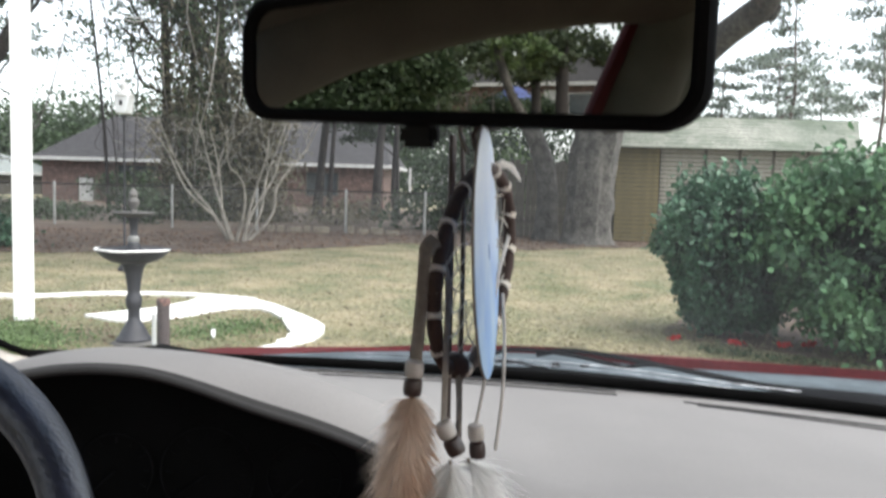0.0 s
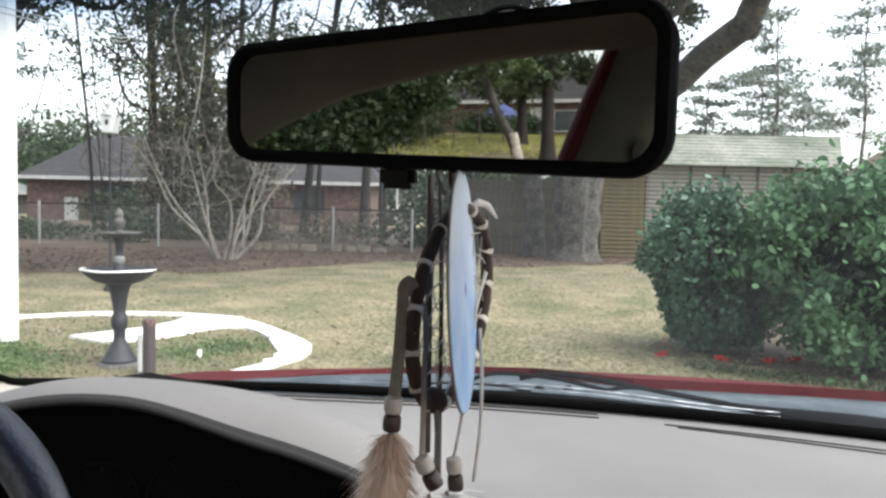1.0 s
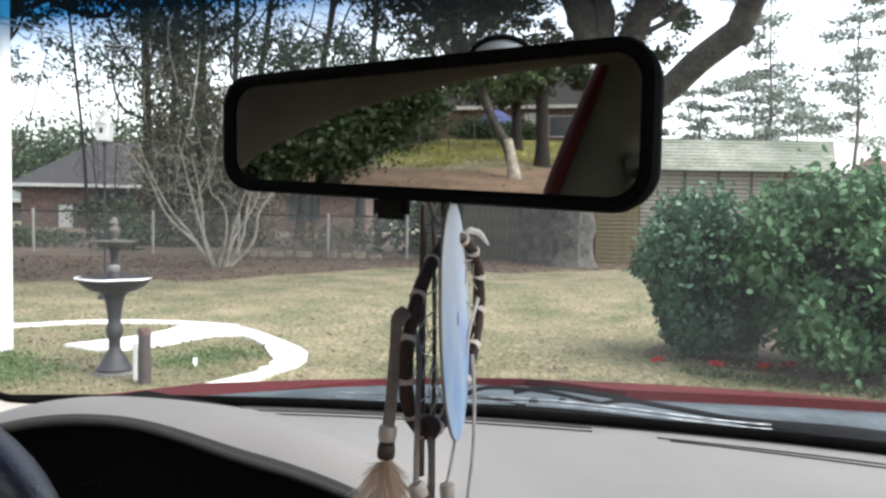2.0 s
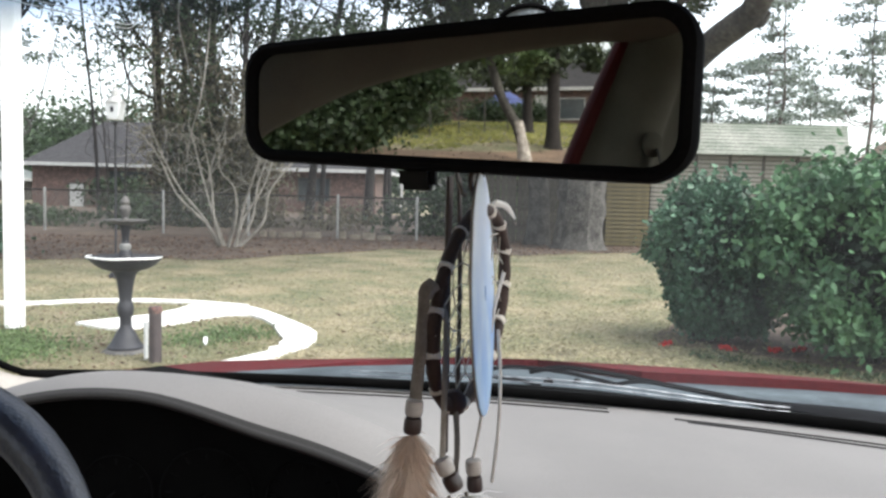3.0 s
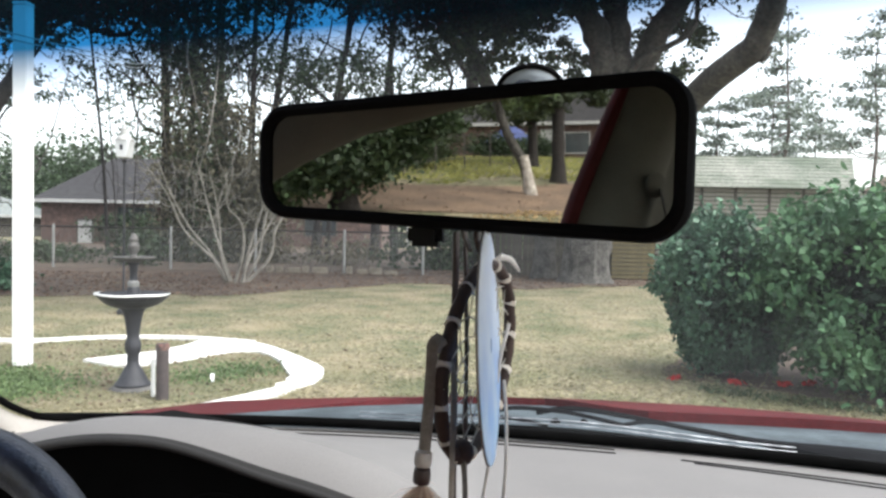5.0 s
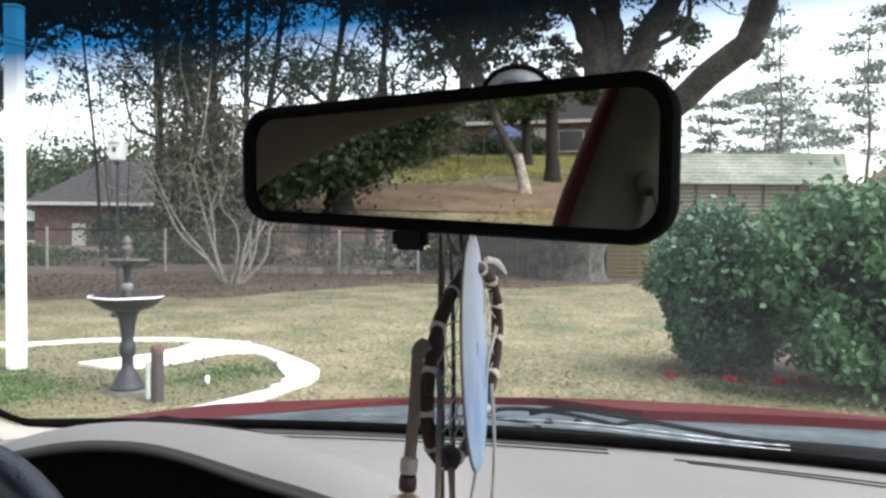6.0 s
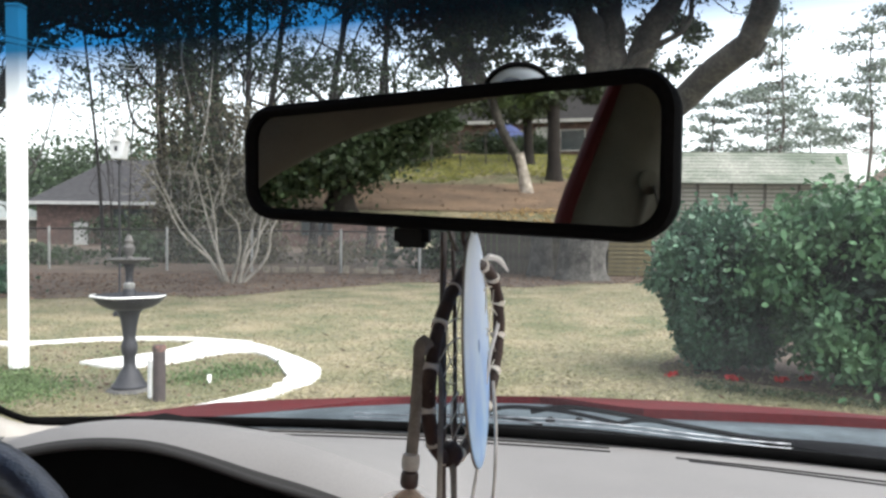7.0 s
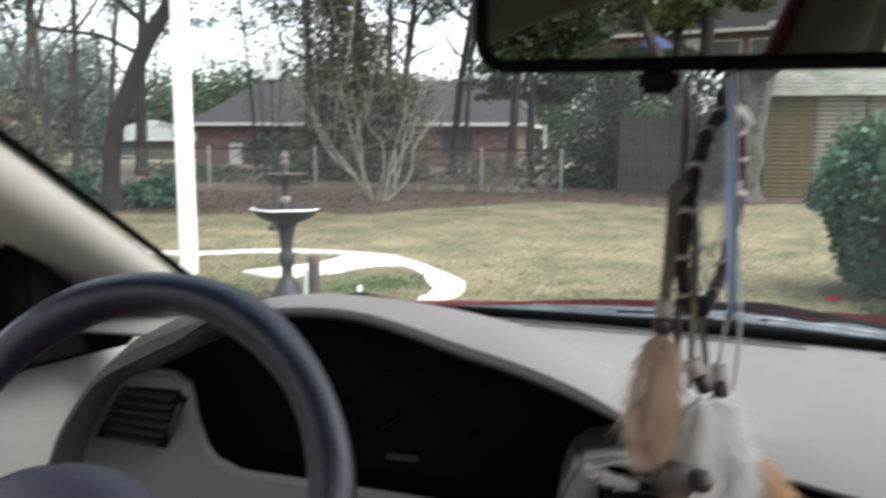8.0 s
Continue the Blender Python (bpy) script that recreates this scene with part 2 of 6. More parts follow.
def puffs(centre, radii, n, clumps, seed, spread=0.28, shell=0.0):
    """Leaf places gathered in clumps within an ellipsoid; shell: 1 keeps the clumps at its skin."""
    rng = np.random.default_rng(seed)
    d = rng.normal(size=(clumps, 3))
    d /= np.linalg.norm(d, axis=1)[:, None]
    r = rng.uniform(shell, 1, (clumps, 1)) ** 0.5
    cc = d * r
    pick = rng.integers(0, clumps, n)
    p = cc[pick] + rng.normal(size=(n, 3)) * spread * rng.uniform(0.6, 1.2, (clumps, 1))[pick]
    return p * np.array(radii) + np.array(centre)


# ---- the car ----
CX = 0.10
car = thing("car", (CX, 0.0, 0.0), "parked red car with beige dashboard and dark wheel", "car")


def glass_y(x):
    return 0.99 - 0.25 * (x - CX) ** 2 - 0.087 * (x - CX)


def dash_z(x):
    return 1.1155 - 0.016 * (x - CX)


def on_glass(x, s):
    """A place on the windshield: x across, s from its foot (0) to its head (1)."""
    return Vector((x, glass_y(x) - 0.66 * s, dash_z(x) + 0.002 + 0.52 * s - 0.03 * s * s))


def pillar_x(s):
    return -0.484 - 0.155 * min(s, 0.9)


def windshield():
    bm = bm_new()
    sheet(bm, 32, 16, lambda u, v: on_glass((pillar_x(v) - 0.03) * (1 - u) + (0.86 - 0.03 * v) * u, v))
    ob = part("windshield", bm, M["glass"], car, "clear curved windshield with a blue sun strip")
    ob.visible_shadow = False
    bm = bm_new()
    xs = np.linspace(-0.47, 0.8, 40)
    tube(bm, [on_glass(x, 0.0) + Vector((0, -0.009, 0.0025 - 0.001 * (x + 0.47) / 1.27)) for x in xs], [0.0058 + 0.0018 * (x + 0.47) / 1.27 for x in xs], 10)
    part("windshield_seal", bm, M["rubber"], car, "black rubber seal at the windshield foot")


def smoothstep(a, b, x):
    t = max(0.0, min(1.0, (x - a) / (b - a)))
    return t * t * (3 - 2 * t)


def brow_rise(x):
    u = (x + 0.235) / (0.30 if x > -0.235 else 0.225)
    return 0.082 * max(0.0, 1 - u * u) ** (0.75 if x > -0.235 else 1.1)


def brow_edge(x):
    """Front edge of the dash top in plan."""
    return 0.645 + 0.02 * math.cos((x + 0.235) * 5) - 0.07 * smoothstep(0.03, 0.22, x) + 0.18 * smoothstep(-0.452, -0.474, x)


def dash_top(x, v):
    y0, y1 = brow_edge(x), glass_y(x) - 0.004
    y = y0 + (y1 - y0) * v
    s = 0.5 + 0.5 * math.cos(math.pi * min(1.0, v * 1.12))
    lip = 0.010 + 0.015 * smoothstep(-0.22, -0.09, x) - 0.012 * smoothstep(0.02, 0.12, x)
    crest = 0.0016 * math.exp(-((v - 0.14) / 0.014) ** 2) * smoothstep(-0.18, -0.12, x) * smoothstep(0.10, 0.04, x)
    return Vector((x, y, dash_z(x) - 0.004 + crest + brow_rise(x) * s ** 0.8 - lip * max(0.0, 1 - v / 0.14) ** 1.8))


def lip_width(x):
    """Share of the dash top that the shade-coloured rolled edge takes up."""
    return 0.005 + 0.007 * smoothstep(-0.47, -0.40, x) * smoothstep(0.07, 0.00, x)


def dashboard():
    bm = bm_new()
    def over(u, v):
        x = -0.62 + 1.47 * u
        w = lip_width(x)
        return dash_top(x, w + (1 - w) * (v * v * 0.7 + v * 0.3))
    sheet(bm, 110, 110, over)
    bmesh.ops.remove_doubles(bm, verts=bm.verts, dist=1e-5)
    dash = part("dashboard", bm, M["dash"], car, "beige grained vinyl dashboard top with a rounded cowl")
    # rolled edge of the cowl, turned under; its shade is a darker vinyl
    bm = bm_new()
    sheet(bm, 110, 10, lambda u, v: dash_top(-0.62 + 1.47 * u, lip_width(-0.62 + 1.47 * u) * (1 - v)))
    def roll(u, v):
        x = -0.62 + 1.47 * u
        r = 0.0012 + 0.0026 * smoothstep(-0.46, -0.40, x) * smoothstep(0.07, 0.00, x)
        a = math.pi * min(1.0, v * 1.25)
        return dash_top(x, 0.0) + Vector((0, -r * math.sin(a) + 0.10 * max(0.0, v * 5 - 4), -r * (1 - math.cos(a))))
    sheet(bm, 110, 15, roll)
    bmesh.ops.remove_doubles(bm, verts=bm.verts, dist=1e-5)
    part("cowl_lip", bm, M["lip"], dash, "rolled edge of the gauge cowl, coloured dark for its shade")
    # two long defroster slots
    for x0, x1, off, slant in ((-0.19, 0.237, 0.020, 0), (-0.165, 0.236, 0.0352, 0), (0.308, 0.80, 0.039, 0.055), (0.32, 0.80, 0.047, 0.09)):
        bm = bm_new()
        pts = []
        for x in np.linspace(x0, x1, 24):
            d = glass_y(x) - brow_edge(x)
            pts.append(dash_top(x, 1 - (off + slant * (x - x0)) / d) + Vector((0, 0, 0.0012)))
        tube(bm, pts, 0.0009, 6, 0.5)
        part("defroster_slot", bm, M["matt_black"], dash)
    # rounded left end of the cowl, running down beside the vent; shade coloured in
    curve = smooth_line([(-0.335, 0, 1.181), (-0.365, 0, 1.172), (-0.40, 0, 1.157), (-0.45, 0, 1.127), (-0.488, 0, 1.080), (-0.510, 0, 1.040), (-0.520, 0, 0.99), (-0.522, 0, 0.80)], 8)
    prof = [(0.0, 0.88), (0.0, 0.70), (0.001, 0.662), (0.004, 0.653), (0.014, 0.650), (0.024, 0.658), (0.029, 0.680), (0.030, 0.74)]
    bm = bm_new()
    rows = []
    for i, p in enumerate(curve):
        d = (curve[min(i + 1, len(curve) - 1)] - curve[max(i - 1, 0)]).normalized()
        inward = Vector((-d.z, 0, d.x))
        k = 0.25 + 0.75 * smoothstep(0, 12, i)
        row = []
        for a, y in prof:
            q = Vector((p.x, y, p.z)) + inward * a * k * (1.0 - 0.5 * smoothstep(18, 30, i))
            if a == 0.0:
                f = smoothstep(-0.485, -0.430, p.x)
                q.y += (0.680 - q.y) * f
                q.z += 0.006 * f
            row.append(bm.verts.new(q))
        rows.append(row)
    for a, b in zip(rows, rows[1:]):
        for k in range(len(prof) - 1):
            bm.faces.new((a[k], a[k + 1], b[k + 1], b[k]))
    part("dash_end", bm, M["cowl_end"], car, "rounded end of the dash cowl, darkened for its shade")

    # face of the dash round the vent and below the dials
    def face(bm, poly, y0, y1):
        return prism(bm, poly, lambda a, b, d: (a, d, b), y0, y1)
    bm = bm_new()
    face(bm, [(-0.523, 0.78), (-0.02, 0.78), (-0.02, 0.995), (-0.10, 1.0), (-0.24, 1.008), (-0.335, 1.013), (-0.364, 1.019), (-0.376, 1.034), (-0.379, 1.06), (-0.380, 1.085),
              (-0.384, 1.101), (-0.40, 1.112), (-0.438, 1.114), (-0.472, 1.096), (-0.500, 1.058), (-0.514, 1.01)], 0.690, 0.706)
    bmesh.ops.bevel(bm, geom=[e for e in bm.edges if abs(e.verts[0].co.y - e.verts[1].co.y) < 1e-4], offset=0.005, segments=3, affect='EDGES')
    part("vent_panel", bm, M["panel"], car, "grey dash face panel round the vent")
    bm = bm_new()
    face(bm, [(-0.02, 0.70), (0.85, 0.70), (0.85, 1.068), (0.12, 1.088), (0.03, 1.088), (-0.005, 1.078), (-0.02, 1.05)], 0.635, 0.72)
    bmesh.ops.bevel(bm, geom=bm.edges[:], offset=0.006, segments=2, affect='EDGES')
    part("centre_panel", bm, M["panel"], car)
    # unlit dials deep in their recess
    bm = bm_new()
    face(bm, [(-0.50, 0.80), (0.06, 0.80), (0.06, 1.10), (-0.06, 1.135), (-0.14, 1.165), (-0.24, 1.18), (-0.33, 1.165), (-0.40, 1.135), (-0.46, 1.10), (-0.50, 1.05)], 0.775, 0.80)
    cluster = part("gauge_panel", bm, M["matt_black"], car, "unlit black gauge panel")
    for cx, r in ((-0.275, 0.036), (-0.185, 0.046), (-0.09, 0.036)):
        bm = bm_new()
        tube(bm, [(cx + r * math.cos(a), 0.772, 1.06 + r * math.sin(a)) for a in np.linspace(-0.6, 3.74, 30)], 0.0012, 6)
        ring = part("dial", bm, M["dial"], cluster, "faint grey dial ring")
        for a in np.linspace(-0.5, 3.64, 9):
            bm = bm_new()
            d = Vector((math.cos(a), 0, math.sin(a)))
            c = Vector((cx, 0.772, 1.06))
            tube(bm, [c + d * r * 0.74, c + d * r * 0.9], 0.0011, 5)
            part("tick", bm, M["dial"], ring)
        bm = bm_new()
        tube(bm, [(cx, 0.770, 1.06), (cx - r * 0.6, 0.770, 1.04)], 0.0012, 5)
        part("needle", bm, M["dial"], ring)
    bm = bm_new()
    cube(bm, (-0.188, 0.772, 1.012), (0.034, 0.004, 0.007), 0.001)
    part("odometer_window", bm, M["odometer"], cluster, "small pale odometer window")
    # side vent with slats
    bm = bm_new()
    face(bm, [(-0.484, 1.042), (-0.408, 1.036), (-0.384, 1.086), (-0.390, 1.096), (-0.440, 1.096), (-0.458, 1.086)], 0.686, 0.700)
    vent = part("air_vent", bm, M["matt_black"], car, "black louvred side air vent")
    for k in range(6):
        z = 1.044 + 0.0096 * k
        bm = bm_new()
        cube(bm, (-0.443 + 0.0040 * k, 0.684, z), (0.066 - 0.003 * abs(k - 2), 0.010, 0.0032), 0.001, pose(0, 0, 0, 22, 4, 0))
        part("vent_slat", bm, M["slat"], vent)
    bm = bm_new()
    cube(bm, (-0.393, 0.683, 1.068), (0.006, 0.008, 0.034), 0.0015, pose(0, 0, 0, 0, 20, 0))
    part("vent_wheel", bm, M["slat"], vent)
    # centre vents, just under the dash edge
    for vx in (0.050, 0.186):
        bm = bm_new()
        cube(bm, (vx, 0.632, 1.056), (0.072, 0.012, 0.048), 0.006)
        cv = part("centre_vent", bm, M["matt_black"], car, "black centre air vent")
        for j in range(5):
            bm = bm_new()
            cube(bm, (vx, 0.623, 1.040 + 0.0085 * j), (0.066, 0.008, 0.003), 0.001, pose(0, 0, 0, 20, 0, 0))
            part("vent_slat", bm, M["black"], cv)


def steering_wheel():
    c, R = Vector((-0.2691, 0.408, 1.1208)), 0.1344
    tilt = Matrix.Rotation(radians(-27), 3, 'X')
    ux, uy, un = tilt @ Vector((1, 0, 0)), tilt @ Vector((0, 0, 1)), tilt @ Vector((0, -1, 0))

    def w(a, b, d=0.0):
        return c + (ux * a + uy * b + un * d) * 0.84
    bm = bm_new()
    ring = []
    for k in range(72):
        a = 2 * math.pi * k / 72
        thick = 0.0150 + 0.0009 * math.cos(6 * a)
        cen, out = c + (ux * math.cos(a) + uy * math.sin(a)) * R, (ux * math.cos(a) + uy * math.sin(a))
        ring.append([bm.verts.new(cen + out * thick * math.cos(q) * 0.92 + un * thick * math.sin(q)) for q in (2 * math.pi * j / 14 for j in range(14))])
    for k in range(72):
        a, b = ring[k], ring[(k + 1) % 72]
        for j in range(14):
            bm.faces.new((a[j], a[(j + 1) % 14], b[(j + 1) % 14], b[j]))
    wheel = part("steering_wheel", bm, M["leather"], car, "dark blue-black leather steering wheel rim")
    for sx in (-1, 1):
        bm = bm_new()
        tube(bm, smooth_line([w(sx * 0.05, -0.055, 0.015), w(sx * 0.11, -0.07, 0.010), w(sx * 0.152, -0.075, 0)]), 0.020, 10, 0.5)
        part("spoke", bm, M["pad"], wheel)
    bm = bm_new()
    lathe(bm, (0, 0, 0), [(0.02, 0.0), (0.088, 0.0), (0.098, 0.018), (0.094, 0.038), (0.078, 0.052), (0.04, 0.060), (0.004, 0.062)], 36)
    bmesh.ops.scale(bm, vec=(0.72, 0.52, 0.76), verts=bm.verts)
    rot = Matrix((ux, uy, un)).transposed().to_4x4()
    bmesh.ops.transform(bm, matrix=Matrix.Translation(w(-0.022, -0.034, 0)) @ rot, verts=bm.verts)
    part("hub_pad", bm, M["pad"], wheel, "rounded grey-blue horn pad")
    bm = bm_new()
    tube(bm, [w(0, -0.06, 0.0), w(0, -0.12, -0.12), w(0, -0.24, -0.36)], [0.03, 0.038, 0.042], 14)
    part("steering_column", bm, M["black"], wheel)


def pillars():
    # trim of the left windshield pillar, from its foot to the roof
    inner = [on_glass(-0.36, 0.004)] + [on_glass(-0.45, 0.006)] + [on_glass(-0.482, 0.03)] + [on_glass(pillar_x(s), s) for s in np.linspace(0.09, 1.0, 14)]
    inner = smooth_line([p + Vector((0.004, -0.012, -0.004)) for p in inner], 3)
    n = len(inner) - 1

    def outer(t):
        k = smooth_line([(-0.60, 0.93, 1.10), (-0.615, 0.87, 1.145), (-0.625, 0.72, 1.232), (-0.635, 0.52, 1.345), (-0.64, 0.33, 1.445), (-0.645, 0.16, 1.51)], 8)
        f = t * (len(k) - 1)
        i = min(int(f), len(k) - 2)
        return k[i].lerp(k[i + 1], f - i)

    def surf(u, v):
        i = min(int(u * n), n - 1)
        p = inner[i].lerp(inner[i + 1], u * n - i)
        q = outer(u)
        m = p.lerp(q, v)
        return m + Vector((0.030, -0.034, -0.004)) * math.sin(math.pi * min(1, v * 1.05)) ** 0.7
    bm = bm_new()
    sheet(bm, 50, 14, surf)
    part("pillar_trim", bm, M["trim"], car, "beige moulded windshield pillar trim")
    bm = bm_new()
    tube(bm, [p + Vector((0.005, 0.005, 0.003)) for p in inner], 0.0042, 8)
    part("pillar_seal", bm, M["rubber"], car)
    # right pillar, out of sight, closes the cabin
    bm = bm_new()
    sheet(bm, 12, 4, lambda u, v: on_glass(0.86 - 0.03 * u, u) + Vector((0.09 * v, -0.10 * v, -0.02)))
    part("pillar_trim", bm, M["trim"], car)
    # roof lining with its side rail
    bm = bm_new()

    def roof(u, v):
        x = -0.66 + 1.56 * u
        y = glass_y(x) - 0.66 + 0.02 - 1.75 * v
        return Vector((x, y, 1.632 - 0.03 * (x - CX) + 0.025 * math.sin(math.pi * u) + 0.02 * math.sin(math.pi * min(1, v * 1.3)) - 0.02))
    sheet(bm, 24, 24, roof)
    part("roof_lining", bm, M["headliner"], car, "beige cloth roof lining")
    bm = bm_new()
    rail = smooth_line([(-0.60, 0.34, 1.425), (-0.60, 0.30, 1.456), (-0.612, 0.20, 1.503), (-0.615, 0.12, 1.530), (-0.625, -0.12, 1.588), (-0.63, -0.45, 1.622), (-0.63, -1.2, 1.600)])
    tube(bm, rail, 0.055, 12, 0.75)
    part("roof_rail", bm, M["headliner"], car)
    bm = bm_new()
    n = len(rail) - 1
    sheet(bm, n, 3, lambda u, v: rail[round(u * n)] + Vector((-0.045 - 0.02 * v, 0, (1.66 - rail[round(u * n)].z) * v)))
    part("roof_cove", bm, M["headliner"], car)
    bm = bm_new()
    h = n * 2 // 3
    sheet(bm, h, 4, lambda u, v: rail[round(u * h)].lerp(Vector((-0.42, rail[round(u * h)].y + 0.02, 1.628)), v) + Vector((-0.02 * (1 - v), 0, 0)))
    part("corner_lining", bm, M["headliner"], car)
    # lining along the head of the windshield
    bm = bm_new()
    sheet(bm, 20, 4, lambda u, v: on_glass(-0.64 + 1.46 * u, 0.865 + 0.16 * v) + Vector((0, -0.012, -0.010)))
    part("header_trim", bm, M["headliner"], car)
    # red roof skin
    bm = bm_new()
    sheet(bm, 12, 12, lambda u, v: roof(u, v) + Vector((0, 0.02 - 0.04 * v, 0.045)))
    part("roof", bm, M["red"], car)
    # sun visor folded against the lining
    bm = bm_new()
    cube(bm, (-0.30, 0.16, 1.575), (0.42, 0.17, 0.022), 0.01, pose(0, 0, 0, -12, 0, 4))
    part("sun_visor", bm, M["headliner"], car, "folded cloth sun visor")


def side_door():
    # left door: panel, sail corner, painted window frame
    bm = bm_new()
    sheet(bm, 20, 12, lambda u, v: Vector((-0.655 + 0.05 * math.sin(v * 2.2), 0.98 - 1.45 * u, 1.125 - 0.62 * v)))
    sheet(bm, 20, 2, lambda u, v: Vector((-0.655 - 0.06 * v, 0.98 - 1.45 * u, 1.125 + 0.004 * v)))
    bmesh.ops.remove_doubles(bm, verts=bm.verts, dist=1e-4)
    door = part("door", bm, M["door_trim"], car, "closed beige door with a red painted window frame")
    bm = bm_new()
    prism(bm, [(0.735, 1.090), (0.93, 1.070), (0.93, 1.105), (0.83, 1.153), (0.735, 1.225)], lambda a, b, d: (d, a, b), -0.685, -0.594)
    bmesh.ops.bevel(bm, geom=bm.edges[:], offset=0.006, segments=2, affect='EDGES')
    part("sail_panel", bm, M["matt_black"], door, "black corner panel at the wing mirror")
    bm = bm_new()
    tube(bm, smooth_line([(-0.672, -0.175, 1.10), (-0.672, -0.244, 1.319), (-0.672, -0.293, 1.426), (-0.672, -0.362, 1.553), (-0.670, -0.41, 1.63)], 4), 0.0160, 10, 0.9)
    part("window_frame", bm, M["red_dull"], door, "dark red painted door window frame")
    bm = bm_new()
    tube(bm, smooth_line([(-0.69, 0.90, 1.155), (-0.69, 0.55, 1.36), (-0.685, 0.3, 1.485), (-0.68, 0.0, 1.595), (-0.675, -0.38, 1.64)]), 0.022, 8)
    part("window_frame", bm, M["red_dull"], door)
    bm = bm_new()
    tube(bm, [(-0.605, 0.728, 1.09), (-0.605, 0.728, 1.24)], 0.007, 8)
    part("window_channel", bm, M["rubber"], door)
    bm = bm_new()
    tube(bm, [(-0.632, 0.705, 1.09), (-0.632, 0.705, 1.26)], 0.018, 8)
    part("window_frame", bm, M["red_dull"], door)
    bm = bm_new()
    cube(bm, (-0.705, 0.98, 1.03), (0.03, 0.30, 0.30), 0.01)
    part("door_front_edge", bm, M["trim"], door)
    # red wing mirror shell outside
    bm = bm_new()
    cube(bm, (-0.835, 0.865, 1.175), (0.20, 0.11, 0.15), 0.035)
    wm = part("wing_mirror", bm, M["red"], car, "red painted wing mirror shell")
    bm = bm_new()
    cube(bm, (-0.845, 0.806, 1.175), (0.165, 0.006, 0.115), 0.002)
    part("mirror_glass", bm, M["mirror"], wm)
    # grey centre pillar and belt guide
    bm = bm_new()
    sheet(bm, 12, 10, lambda u, v: Vector((-0.676 + 0.072 * math.sin(math.pi * min(1, u * 1.3)), -0.196 - 0.24 * u - 0.42 * max(0, v - 0.30) * 0.62, 1.02 + 0.60 * v)))
    pil = part("centre_pillar", bm, M["grey_trim"], car, "grey centre pillar trim")
    bm = bm_new()
    lathe(bm, (0, 0, 0), [(0.003, 0.0), (0.020, 0.0), (0.022, 0.006), (0.016, 0.012), (0.004, 0.014)], 20)
    bmesh.ops.transform(bm, matrix=Matrix.Translation((-0.600, -0.375, 1.396)) @ Matrix.Rotation(radians(90), 4, 'Y'), verts=bm.verts)
    part("belt_guide", bm, M["grey_trim"], pil, "round seat belt guide")
    bm = bm_new()
    tube(bm, [(-0.585, -0.375, 1.39), (-0.565, -0.40, 1.25), (-0.53, -0.40, 1.0)], 0.024, 8, 0.08)
    part("seat_belt", bm, M["black"], pil)
    # rear of the body: left rear door, tail and right flank close the shell below the windows
    bm = bm_new()
    sheet(bm, 10, 4, lambda u, v: Vector((-0.66, -0.47 - 1.2 * u, 1.125 - 0.62 * v)))
    sheet(bm, 10, 4, lambda u, v: Vector((0.86, 0.98 - 2.65 * u, 1.10 - 0.6 * v)))
    sheet(bm, 10, 4, lambda u, v: Vector((-0.66 + 1.52 * u, -1.67, 1.2 - 0.7 * v)))
    part("body_shell", bm, M["trim"], car)
    # painted outer skin of the flanks and the tail
    bm = bm_new()
    sheet(bm, 14, 8, lambda u, v: Vector((-0.70 - 0.05 * math.sin(math.pi * v), 1.0 - 2.67 * u, 1.118 - 0.62 * v)))
    part("flank", bm, M["red"], car, "red painted left flank")
    bm = bm_new()
    sheet(bm, 14, 8, lambda u, v: Vector((0.89 + 0.05 * math.sin(math.pi * v), 1.0 - 2.67 * u, 1.098 - 0.60 * v)))
    part("flank", bm, M["red"], car, "red painted right flank")
    bm = bm_new()
    sheet(bm, 10, 8, lambda u, v: Vector((-0.70 + 1.6 * u, -1.69 - 0.06 * math.sin(math.pi * v) - 0.04 * math.sin(math.pi * u), 1.2 - 0.7 * v)))
    part("tailgate", bm, M["red"], car)
    for x, s in ((-0.66, 1), (0.87, -1)):
        bm = bm_new()
        tube(bm, [(x, -1.66, 1.12), (x + 0.02 * s, -1.60, 1.38), (x + 0.03 * s, -1.50, 1.60)], 0.055, 8, 0.6)
        part("rear_pillar", bm, M["red"], car)
    bm = bm_new()
    tube(bm, [(0.87, -0.30, 1.08), (0.86, -0.36, 1.36), (0.84, -0.42, 1.60)], 0.05, 8, 0.6)
    part("centre_pillar", bm, M["grey_trim"], car)
    bm = bm_new()
    tube(bm, [(-0.64, -1.15, 1.10), (-0.63, -1.35, 1.40), (-0.62, -1.45, 1.58)], 0.06, 8, 0.5)
    part("rear_pillar", bm, M["grey_trim"], car)


